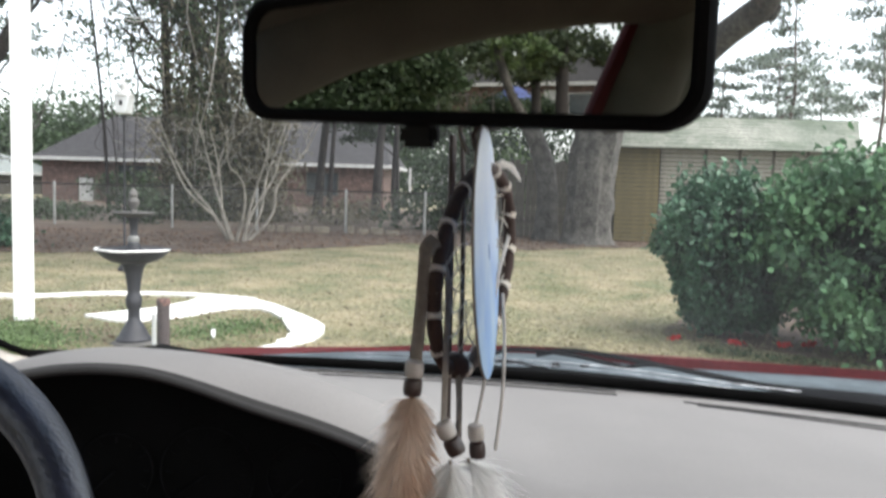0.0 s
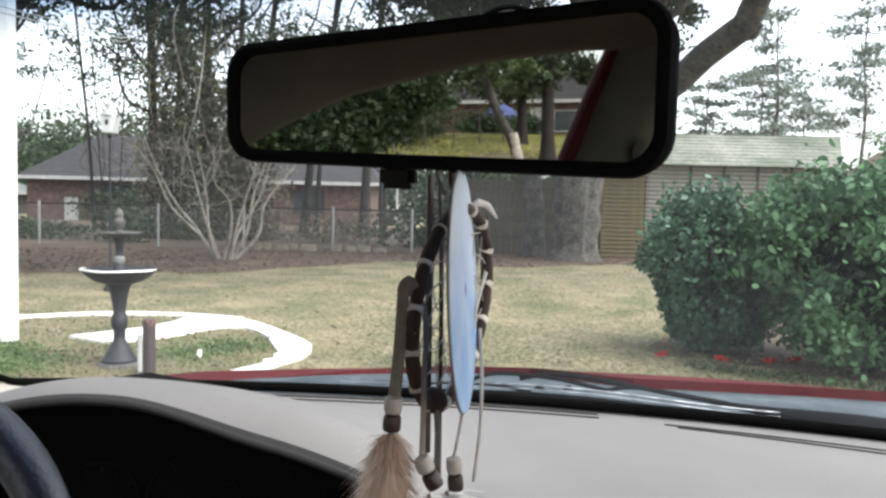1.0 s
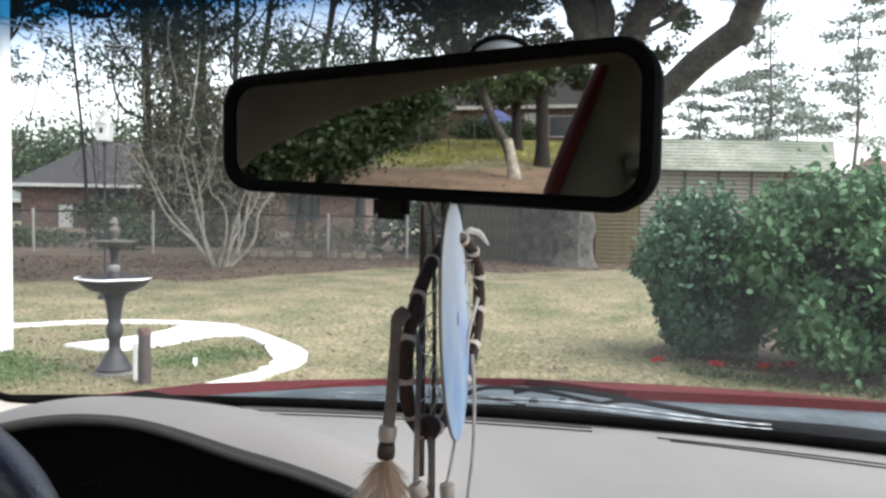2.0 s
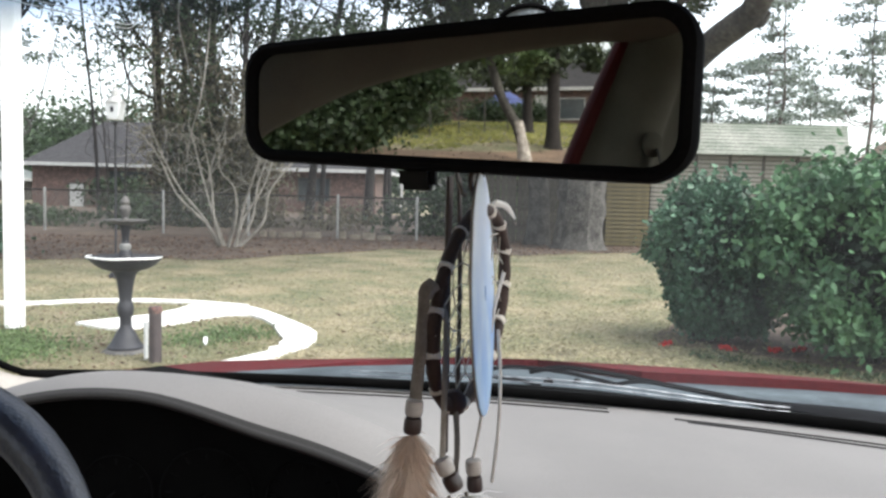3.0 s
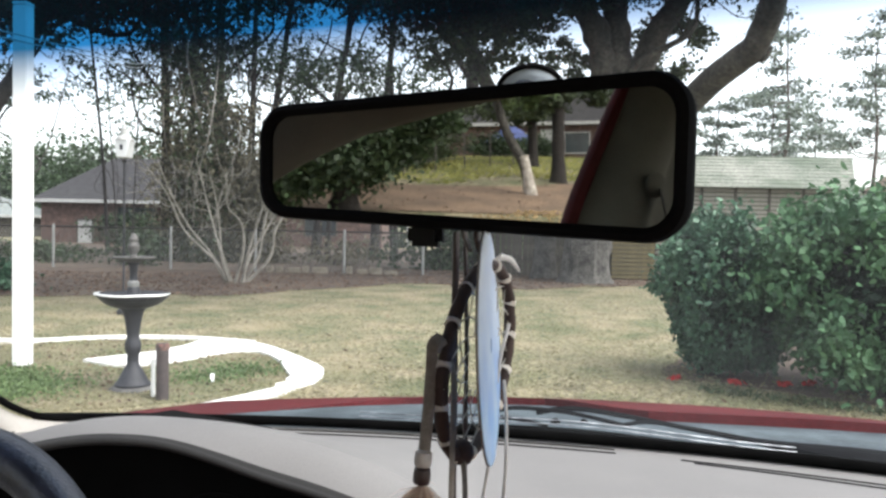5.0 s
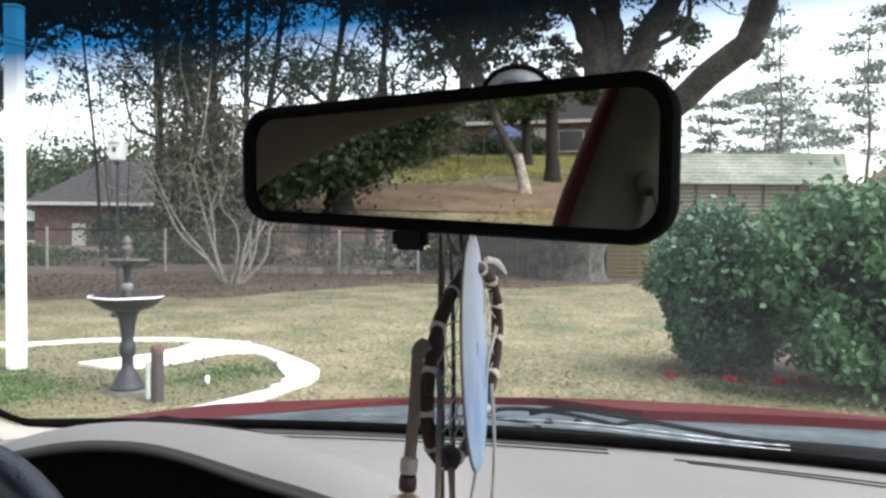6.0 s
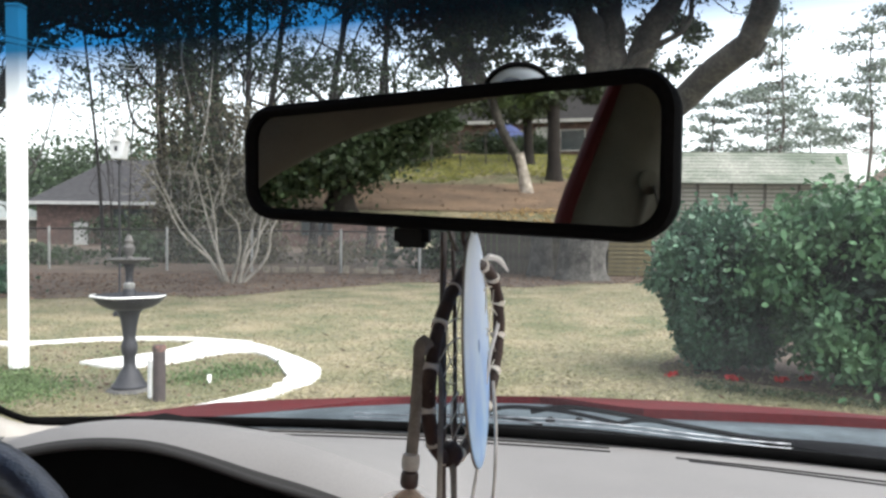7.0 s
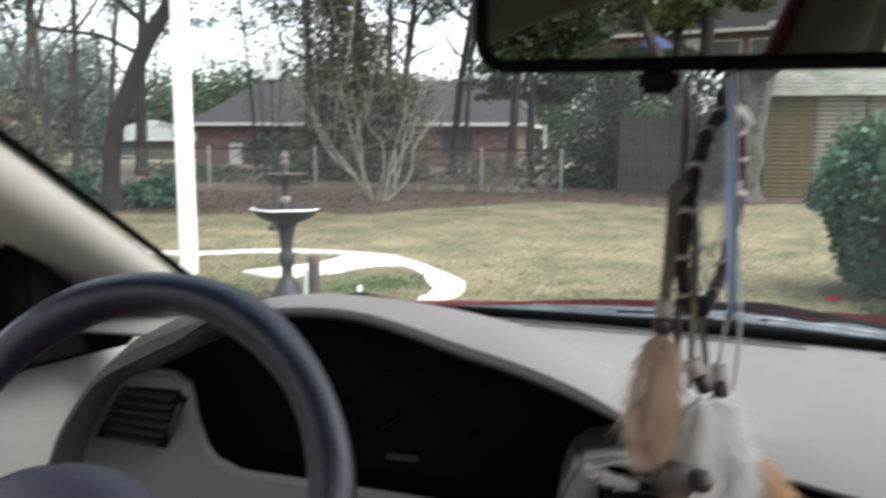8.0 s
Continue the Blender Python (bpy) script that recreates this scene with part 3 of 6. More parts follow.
def hood():
    th = radians(-8)

    def place(a, b, z):
        return Vector((0.2 + a * math.cos(th) - (b - 0.5) * math.sin(th), 0.5 + a * math.sin(th) + (b - 0.5) * math.cos(th), z))

    def f(u, v):
        a = -0.80 + 1.60 * u
        front = 2.08 - 0.5 * (abs(a) / 0.80) ** 3
        back = 1.50 - 0.30 * smoothstep(-0.14, 0.04, a) + 0.03 * smoothstep(0.06, 0.30, a) - 0.43 * smoothstep(-0.40, -0.64, a)
        b = back + (front - back) * v
        z = 1.100 - 0.006 * smoothstep(0.05, -0.40, a) - 0.170 * (b - 1.075) - 0.02 * a * a + 0.008 * a + (0.024 - 0.026 * smoothstep(-0.26, -0.72, a)) * (1 - v) ** 2 - 0.25 * max(0, v - 0.9) ** 1.5 * 6
        return place(a, b, z)
    bm = bm_new()
    sheet(bm, 48, 30, f)
    sheet(bm, 48, 2, lambda u, v: f(u, 0) - Vector((0, 0, 0.02 * v)))
    bmesh.ops.remove_doubles(bm, verts=bm.verts, dist=1e-5)
    part("hood", bm, M["red"], car, "red painted hood reflecting the sky")
    bm = bm_new()

    def cowl(u, v):
        x = -0.5 + 1.36 * u
        p = on_glass(x, 0.0) + Vector((0, 0.012, -0.018))
        q = f((x + 0.68) / 1.6, 0) + Vector((0, 0.01, -0.016))
        return p.lerp(q, v) + Vector((0, 0, 0.010 * math.sin(math.pi * v)))
    sheet(bm, 40, 8, cowl)
    part("cowl", bm, M["cowl"], car, "weathered grey plastic cowl below the windshield")
    # body below, so that the car stands on the ground
    bm = bm_new()
    cube(bm, (CX + 0.1, 0.2, 0.55), (1.55, 3.4, 0.55), 0.08)
    part("lower_body", bm, M["red"], car)
    for x in (-0.62, 0.86):
        for y in (1.35, -1.3):
            bm = bm_new()
            lathe(bm, (0, 0, 0), [(0.17, -0.09), (0.29, -0.095), (0.31, -0.06), (0.31, 0.06), (0.29, 0.095), (0.17, 0.09)], 28)
            bmesh.ops.transform(bm, matrix=Matrix.Translation((x, y, 0.31)) @ Matrix.Rotation(radians(90), 4, 'Y'), verts=bm.verts)
            part("wheel", bm, M["rubber"], car)


def wipers():
    a, b = Vector((-0.078, 1.012, 1.128)), Vector((0.460, 0.968, 1.110))

    def along(t, dy=0.0, dz=0.0):
        return a.lerp(b, t) + Vector((0, dy, dz + 0.010 * math.sin(math.pi * t) ** 2))
    bm = bm_new()
    tube(bm, [along(t, 0.004, 0.003) for t in np.linspace(0, 1, 24)], 0.0009, 6)
    w1 = part("wiper", bm, M["steel"], car, "steel and rubber windshield wiper at rest")
    bm = bm_new()
    tube(bm, [along(t, 0.001, -0.0015) for t in np.linspace(0, 1, 24)], 0.0007, 6)
    part("spring_strip", bm, M["steel"], w1, "worn steel spring strip")
    bm = bm_new()
    tube(bm, [along(t, -0.003, -0.0065) for t in np.linspace(-0.01, 1.005, 24)], 0.0030, 6)
    part("blade_rubber", bm, M["rubber"], w1)
    # bridges that carry the blade
    for t0, t1, h in ((0.30, 0.62, 0.010), (0.62, 0.95, 0.007)):
        bm = bm_new()
        tube(bm, smooth_line([along(t0, 0.008, 0.004), along(t0 * 0.8 + t1 * 0.2, 0.012, 0.004 + h), along(t0 * 0.4 + t1 * 0.6, 0.012, 0.002 + h), along(t1, 0.008, 0.004)]), 0.0030, 8, 0.6)
        part("wiper_bridge", bm, M["arm"], w1)
    # arm, thick at its pivot on the right
    pts = smooth_line([along(0.42, 0.012, 0.009), along(0.50, 0.018, 0.016), along(0.62, 0.026, 0.012), along(0.80, 0.034, 0.004), (0.46, 1.0, 1.106), (0.58, 0.985, 1.094), (0.74, 0.94, 1.086)])
    m = len(pts) - 1
    bm = bm_new()
    tube(bm, pts, [0.0034 + 0.012 * smoothstep(0.55, 0.85, i / m) for i in range(m + 1)], 10, 0.7)
    part("wiper_arm", bm, M["arm"], w1, "black wiper arm thickening to its pivot")
    bm = bm_new()
    tube(bm, smooth_line([(0.03, 1.10, 1.108), (0.08, 1.10, 1.110), (0.13, 1.095, 1.108), (0.17, 1.08, 1.104)]), 0.0028, 8, 0.6)
    part("wiper_link", bm, M["arm"], car, "black wiper linkage on the cowl")
    bm = bm_new()
    c, d = Vector((0.47, 0.985, 1.100)), Vector((0.84, 0.84, 1.075))
    tube(bm, [c.lerp(d, t) + Vector((0, 0.012, 0.004)) for t in np.linspace(0, 1, 12)], 0.006, 6)
    part("wiper", bm, M["arm"], car, "black wiper arm at rest")
    for k in range(2):
        bm = bm_new()
        lathe(bm, (0.185 + 0.04 * k, 1.12, 1.094), [(0.007, 0), (0.007, 0.006), (0.004, 0.010), (0.001, 0.011)], 12)
        part("washer_nozzle", bm, M["matt_black"], car)


# mirror: centre and axes (right, up, ahead)
MC = Vector((0.046, 0.411, 1.4095))
MR = Euler((radians(1.5), radians(0.8), radians(-29.0))).to_matrix()
MU, MA, MV = MR @ Vector((1, 0, 0)), MR @ Vector((0, 1, 0)), MR @ Vector((0, 0, 1))


def at_mirror(a, b, d):
    return MC + MU * a + MV * b + MA * d


def outline(w, hl, hr, r, n=8):
    """Rounded outline, taller at its right end."""
    pts = []
    for cx, cy, a0, h in ((w / 2 - r, 1, 0, hr), (-w / 2 + r, 1, 90, hl), (-w / 2 + r, -1, 180, hl), (w / 2 - r, -1, 270, hr)):
        for k in range(n + 1):
            a = radians(a0 + 90 * k / n)
            pts.append((cx + r * math.cos(a), cy * (h / 2 - r) + r * math.sin(a)))
    return pts


def rear_view_mirror():
    rings = []
    bm = bm_new()
    for grow, d in ((-0.0062, 0.0012), (-0.0058, -0.0022), (-0.003, -0.0042), (0.0, -0.003), (0.0012, 0.002), (0.0, 0.012), (-0.006, 0.022), (-0.018, 0.028)):
        o = outline(0.250 + 2 * grow, 0.064 + 2 * grow, 0.075 + 2 * grow, max(0.004, 0.0185 + grow * 0.8))
        rings.append([bm.verts.new(at_mirror(a, b, d)) for a, b in o])
    n = len(rings[0])
    for p, q in zip(rings, rings[1:]):
        for k in range(n):
            bm.faces.new((p[k], p[(k + 1) % n], q[(k + 1) % n], q[k]))
    bm.faces.new(rings[-1])
    mir = part("rear_view_mirror", bm, M["bezel"], car, "black framed rear-view mirror turned to the driver")
    bm = bm_new()
    prism(bm, outline(0.240, 0.054, 0.065, 0.0145), at_mirror, 0.0, 0.003)
    part("mirror_glass", bm, M["mirror"], mir, "silvered mirror glass", smooth=False)
    bm = bm_new()
    cube(bm, (0, 0, 0), (0.022, 0.008, 0.013), 0.003, MR.to_4x4())
    bmesh.ops.translate(bm, vec=at_mirror(-0.016, -0.0395, 0.010), verts=bm.verts)
    part("dipping_lever", bm, M["black"], mir)
    bm = bm_new()
    p = at_mirror(0.022, 0.02, 0.03)
    q = on_glass(0.098, 0.70) + Vector((0, -0.008, -0.004))
    tube(bm, smooth_line([p, p.lerp(q, 0.5) + Vector((0, 0, 0.008)), q]), [0.008] * 6 + [0.007] * 6 + [0.008], 12)
    arm = part("mirror_arm", bm, M["black"], mir)
    bm = bm_new()
    lathe(bm, (0, 0, 0), [(0.003, 0.0), (0.019, 0.0), (0.0205, 0.003), (0.019, 0.006), (0.013, 0.010), (0.002, 0.012)], 28)
    gn = Vector((0, -0.52, -0.66)).normalized()
    bmesh.ops.transform(bm, matrix=Matrix.Translation(on_glass(0.098, 0.70)) @ gn.to_track_quat('Z', 'Y').to_matrix().to_4x4(), verts=bm.verts)
    part("mount_button", bm, M["chrome"], mir, "pale blue-grey mount pad on the glass")
    bm = bm_new()
    tube(bm, [(0.0210 * math.cos(a), 0.0210 * math.sin(a), 0.003) for a in np.linspace(0, 2 * math.pi, 33)], 0.0018, 8, cap=False)
    bmesh.ops.transform(bm, matrix=Matrix.Translation(on_glass(0.098, 0.70)) @ gn.to_track_quat('Z', 'Y').to_matrix().to_4x4(), verts=bm.verts)
    part("mount_ring", bm, M["bezel"], mir, "black ring round the mount pad")


windshield()
dashboard()
steering_wheel()
pillars()
side_door()
hood()
wipers()
rear_view_mirror()


# ---- outdoors: materials ----
M.update(
    lawn=mat("dry_lawn", (0.250, 0.214, 0.138), (0.124, 0.130, 0.067), 0.95, 1.3, 0.70, 1.0, 15, mid=(0.192, 0.172, 0.104)),
    blade=mat("grass_blades", (0.31, 0.27, 0.172), (0.18, 0.19, 0.10), 0.8, 1.3, 0, island=0.42, trans=0.45),
    mulch=mat("pine_straw", (0.112, 0.076, 0.053), (0.054, 0.038, 0.029), 0.95, 2.2, 0.5, 0.9, 45),
    litter=mat("fallen_leaves", (0.165, 0.108, 0.075), (0.085, 0.057, 0.042), 0.85, 3, 0, island=0.5, trans=0.2),
    soil=mat("bed_soil", (0.21, 0.175, 0.112), (0.105, 0.115, 0.052), 0.95, 2.2, 0.45, 0.8, 40),
    pale_stone=mat("pale_stone", (0.27, 0.24, 0.19), (0.15, 0.13, 0.105), 0.9, 6, 0.2, 0.4, 40),
    tan_blade=mat("tan_grass", (0.48, 0.35, 0.185), (0.34, 0.25, 0.13), 0.8, 0.7, 0, island=0.22, trans=0.45),
    bank_straw=mat("bank_pine_straw", (0.23, 0.155, 0.10), (0.125, 0.085, 0.058), 0.95, 1.2, 0.5, 0.9, 45),
    bank_blade=mat("bank_grass", (0.42, 0.41, 0.14), (0.27, 0.29, 0.10), 0.8, 0.5, 0, island=0.22, trans=0.45),
    concrete=mat("white_concrete", (0.78, 0.77, 0.74), (0.66, 0.65, 0.62), 0.85, 5, 0.08, 0.4, 60),
    white=mat("white_paint", (0.80, 0.80, 0.79), (0.72, 0.72, 0.70), 0.5, 4, 0.05),
    off_white=mat("weathered_white", (0.46, 0.46, 0.45), (0.33, 0.33, 0.32), 0.6, 4, 0.1),
    iron=mat("dark_cast_iron", (0.022, 0.022, 0.028), (0.012, 0.012, 0.016), 0.6, 14, 0.25, 0.4, 90),
    brick=mat("brick_clay", (0.135, 0.085, 0.070), (0.070, 0.045, 0.040), 0.9, 3.5, 0.4, 0.4, 9),
    mortar=mat("mortar", (0.30, 0.27, 0.25), (0.24, 0.22, 0.2), 0.95, 8, 0.1),
    shingle=mat("grey_shingles", (0.036, 0.034, 0.036), (0.022, 0.021, 0.023), 0.95, 4, 0.2, 0.5, 30),
    shingle_light=mat("pale_shingles", (0.21, 0.23, 0.22), (0.16, 0.175, 0.165), 0.95, 4, 0.12),
    shed_roof=mat("mossy_roof", (0.235, 0.238, 0.205), (0.105, 0.122, 0.095), 0.95, 1.1, 0.3, 0.4, 14),
    shed_board=mat("weathered_boards", (0.255, 0.245, 0.21), (0.17, 0.16, 0.135), 0.9, 3, 0.2, 0.3, 40),
    gold_board=mat("yellowed_boards", (0.14, 0.115, 0.055), (0.075, 0.064, 0.036), 0.9, 3, 0.2, 0.3, 40),
    plank=mat("grey_fence_planks", (0.082, 0.075, 0.061), (0.042, 0.038, 0.032), 0.95, 3, 0.3, 0.5, 30),
    bark=mat("oak_bark", (0.092, 0.086, 0.077), (0.033, 0.031, 0.028), 0.95, 3.5, 0.4, 1.0, 16),
    # limb bark darker than the trunk's: canopy shade put into the colour
    bark_shaded=mat("shaded_limb_bark", (0.062, 0.056, 0.046), (0.022, 0.020, 0.017), 0.95, 3.0, 0.45, 1.0, 14),
    dusty=mat("dusty_iron", (0.098, 0.092, 0.086), (0.055, 0.052, 0.05), 0.8, 10, 0.3, 0.4, 60),
    bark_dark=mat("dark_bark", (0.034, 0.029, 0.027), (0.018, 0.016, 0.015), 0.95, 3, 0.35, 0.8, 18),
    bark_pale=mat("crape_myrtle_bark", (0.27, 0.252, 0.218), (0.145, 0.133, 0.114), 0.8, 5, 0.2, 0.3, 30),
    bark_red=mat("pine_bark", (0.105, 0.085, 0.072), (0.065, 0.054, 0.047), 0.95, 4, 0.3, 0.8, 20),
    limewash=mat("limewashed_bark", (0.55, 0.51, 0.46), (0.25, 0.22, 0.19), 0.9, 9, 0.3),
    leaf=mat("camellia_leaf", (0.080, 0.158, 0.094), (0.040, 0.092, 0.056), 0.52, 3, 0, island=0.4, trans=0.2, spec=0.4),
    leaf_broad=mat("camellia_leaf_broad", (0.098, 0.188, 0.090), (0.048, 0.108, 0.054), 0.52, 3, 0, island=0.4, trans=0.2, spec=0.32),
    leaf_core=mat("shaded_inner_leaf", (0.016, 0.036, 0.02), (0.010, 0.022, 0.013), 0.7, 3, 0, island=0.3),
    oak_leaf=mat("oak_leaf", (0.060, 0.082, 0.035), (0.030, 0.045, 0.022), 0.6, 0.6, 0, island=0.45, trans=0.25),
    dark_leaf=mat("evergreen_leaf", (0.040, 0.068, 0.026), (0.018, 0.034, 0.014), 0.65, 0.5, 0, island=0.45, trans=0.2),
    bright_leaf=mat("fresh_leaf", (0.13, 0.19, 0.07), (0.08, 0.125, 0.048), 0.6, 0.6, 0, island=0.4, trans=0.3),
    brown_leaf=mat("vine_leaf", (0.150, 0.132, 0.088), (0.078, 0.073, 0.046), 0.8, 0.7, 0, island=0.4, trans=0.2),
    needle=mat("pine_needles", (0.18, 0.215, 0.175), (0.115, 0.145, 0.12), 0.7, 0.3, 0, island=0.35, trans=0.2),
    galv=mat("galvanised_wire", (0.30, 0.30, 0.29), (0.22, 0.22, 0.21), 0.6, 8, 0.1, metal=0.3),
    rust_top=mat("rusty_cap", (0.13, 0.062, 0.050), (0.055, 0.043, 0.039), 0.8, 30, 0.4),
    pipe=mat("brown_pipe", (0.055, 0.040, 0.040), (0.034, 0.026, 0.026), 0.6, 12, 0.2),
    petal=mat("red_petals", (0.55, 0.035, 0.03), (0.40, 0.02, 0.02), 0.6, 20, 0, island=0.2, trans=0.3),
    pane=mat("dark_window", (0.05, 0.06, 0.065), (0.035, 0.04, 0.045), 0.1, 2),
    tarp=mat("blue_canvas", (0.07, 0.10, 0.27), (0.05, 0.07, 0.2), 0.7, 3),
    pink_roof=mat("pale_pink_roof", (0.46, 0.35, 0.29), (0.38, 0.29, 0.25), 0.9, 3, 0.1),
    lantern=mat("frosted_lantern_glass", (0.78, 0.79, 0.80), (0.7, 0.71, 0.72), 0.35, 4, trans=0.4),
)


def patches(m, colour, scale, lo, hi, most, offset=0.0):
    """Lays irregular patches of another colour over a material."""
    n, l = m.node_tree.nodes, m.node_tree.links
    p = n["Principled BSDF"]
    src = p.inputs["Base Color"].links[0].from_socket
    tc = n.new("ShaderNodeTexCoord")
    mp = n.new("ShaderNodeMapping")
    mp.inputs["Location"].default_value = (offset, offset * 0.7, 0)
    l.new(tc.outputs["Object"], mp.inputs["Vector"])
    ns = n.new("ShaderNodeTexNoise")
    ns.inputs["Scale"].default_value = scale
    ns.inputs["Detail"].default_value = 6
    ns.inputs["Roughness"].default_value = 0.65
    l.new(mp.outputs["Vector"], ns.inputs["Vector"])
    mr = n.new("ShaderNodeMapRange")
    mr.inputs["From Min"].default_value, mr.inputs["From Max"].default_value = lo, hi
    mr.inputs["To Max"].default_value = most
    l.new(ns.outputs["Fac"], mr.inputs["Value"])
    mx = n.new("ShaderNodeMix")
    mx.data_type = 'RGBA'
    l.new(mr.outputs["Result"], mx.inputs["Factor"])
    l.new(src, mx.inputs["A"])
    mx.inputs["B"].default_value = (*colour, 1)
    for k in list(src.links):
        if k.to_node != mx:
            l.new(mx.outputs["Result"], k.to_socket)


for key, f in (("lawn", 1.0), ("blade", 1.25)):
    patches(M[key], (0.085 * f, 0.098 * f, 0.042 * f), 0.55, 0.50, 0.68, 0.85)
    patches(M[key], (0.30 * f, 0.255 * f, 0.165 * f), 0.75, 0.52, 0.68, 0.8, 31.0)
    patches(M[key], (0.10 * f, 0.085 * f, 0.055 * f), 2.6, 0.58, 0.70, 0.7, 67.0)
patches(M["shed_roof"], (0.085, 0.105, 0.075), 0.8, 0.5, 0.66, 0.8, 12.0)
patches(M["mulch"], (0.16, 0.125, 0.085), 0.7, 0.52, 0.68, 0.6, 5.0)
patches(M["dash"], (0.135, 0.130, 0.126), 2.2, 0.50, 0.70, 0.5, 3.0)


def rise(x, y):
    """Height of the ground: level in front, a bank to the left and behind."""
    s = min(1.0, max(0.0, (5.0 - y) / 5.0))
    s = s * s * (3 - 2 * s)
    return s * min(2.35, 0.14 * max(0.0, -x - 5.0))


def bed_edge(x):
    """Front edge of the pine straw bed."""
    y = np.interp(x, [-26, -12, -7.1, -6.2, -5.1, -4.0, -2.95, -1.5, -0.77, 0.97, 2.3, 3.7, 6.0, 16.0], [12.0, 12.6, 13.1, 13.9, 13.9, 14.2, 15.9, 17.5, 18.0, 16.8, 17.6, 18.6, 19.2, 20.0])
    return float(y) + 0.16 * math.sin(x * 3.1) + 0.10 * math.sin(x * 7.3 + 1)


def land():
    xs = np.concatenate([np.linspace(-900, -70, 6), np.linspace(-60, 60, 61), np.linspace(70, 900, 6)])
    ys = np.concatenate([np.linspace(-900, -70, 6), np.linspace(-60, 60, 61), np.linspace(70, 1200, 6)])
    bm = bm_new()
    vs = [[bm.verts.new((x, y, rise(x, y))) for y in ys] for x in xs]
    for i in range(len(xs) - 1):
        for j in range(len(ys) - 1):
            bm.faces.new((vs[i][j], vs[i + 1][j], vs[i + 1][j + 1], vs[i][j + 1]))
    g = part("ground", bm, M["lawn"], None)
    tagged(g, "dry tan winter lawn with green patches", "lawn", kind="structure")
    # pine straw bed along the fence, with a wavering edge
    edge = [(x, bed_edge(x)) for x in np.linspace(-26, 16, 120)]
    bm = bm_new()
    slab(bm, edge + [(16, 39.8), (-26, 39.8)], -0.05, 0.012)
    b = part("mulch_bed", bm, M["mulch"], None, smooth=False)
    tagged(b, "brown pine straw bed along the fence", "mulch bed", kind="structure")
    bm = bm_new()
    slab(bm, [(1.85, 7.45), (2.0, 7.22), (2.3, 7.12), (2.7, 6.85), (2.85, 6.6), (3.3, 6.25), (3.9, 5.8), (4.9, 5.2), (6.2, 6.4), (6.4, 10.4), (3.6, 10.6), (2.7, 9.6), (2.3, 8.4), (1.95, 7.8)], -0.05, 0.010)
    b = part("mulch_bed", bm, M["mulch"], None, smooth=False)
    tagged(b, "dark mulch under the camellia bushes", "mulch bed", kind="structure")
    # pine straw on the bank
    bm = bm_new()
    sheet(bm, 16, 12, lambda u, v: Vector((-11.8 - 3.9 * u - 0.8 * math.sin(v * 7), 1.0 - 16 * v, rise(-11.8 - 3.9 * u - 0.8 * math.sin(v * 7), 1.0 - 16 * v) + 0.02)))
    b = part("mulch_bed", bm, M["bank_straw"], None)
    tagged(b, "reddish pine straw on the grass bank", "mulch bed", kind="structure")


def grass():
    rng = np.random.default_rng(3)
    n = 150000
    y = 4.6 + 13.6 * rng.uniform(0, 1, n) ** 1.5
    x = rng.uniform(-1, 1, n) * (1.0 + y * 0.62) - 0.3
    keep = (y < np.array([bed_edge(v) for v in x])) & ~((x > 2.3) & (y < 8.4 + 1.6 * np.clip(x - 2.3, 0, 1.2)) & (y > 7.0 - 0.75 * (x - 2.3)))
    p = np.stack([x, y, np.full(n, 0.018)], 1)[keep]
    ob = cloud("grass", p, 0.008, M["blade"], None, "", "stuff", 5.0, 4, tilt=np.array([1.0, 1.0, 0.45]))
    tagged(ob, "short dry grass blades on the lawn", "grass", kind="stuff")
    m = 4200
    y = 4.7 + 2.8 * rng.uniform(0, 1, m)
    x = rng.uniform(-1, 1, m) * (1.0 + y * 0.6) + 0.6
    p = np.stack([x, y, np.full(m, 0.024)], 1)[np.hypot((x + 3.1) / 2.0, (y - 7.0) / 2.0) > 1.0]
    ob = cloud("grass_tufts", p, 0.016, M["blade"], None, "", "stuff", 3.6, 6, tilt=np.array([1.0, 1.0, 0.6]))
    tagged(ob, "coarse dry grass tufts near the car", "grass", kind="stuff")
    m = 1500
    x = rng.uniform(2.0, 5.2, m)
    y = 6.75 - 0.62 * (x - 2.0) + rng.normal(size=m) * 0.10
    ob = cloud("weed_edge", np.stack([x, y, rng.uniform(0.01, 0.06, m)], 1), 0.02, M["oak_leaf"], None, "", "stuff", 2.4, 7)
    tagged(ob, "dark green weeds along the mulch edge", "weeds", kind="stuff")
    n = 9000
    x = rng.uniform(-14, 8, n)
    y = np.array([bed_edge(v) for v in x]) - 0.3 + 6.5 * rng.uniform(0, 1, n)
    y2 = rng.uniform(6, 16, 90)
    x2 = rng.uniform(-1, 1, 90) * (1 + y2 * 0.55)
    p = np.concatenate([np.stack([x, y, np.full(n, 0.03)], 1), np.stack([x2, y2, np.full(90, 0.02)], 1)])
    ob = cloud("fallen_leaves", p, 0.026, M["litter"], None, "", "stuff", 3.2, 5, tilt=np.array([1, 1, 0.25]))
    tagged(ob, "brown leaves fallen on lawn and bed", "fallen leaves", kind="stuff")


# ---- fountain garden ----
def ring_pts(cx, cy, rx, ry, a0, a1, n=40):
    return [(cx + rx * math.cos(radians(a)), cy + ry * math.sin(radians(a))) for a in np.linspace(a0, a1, n)]


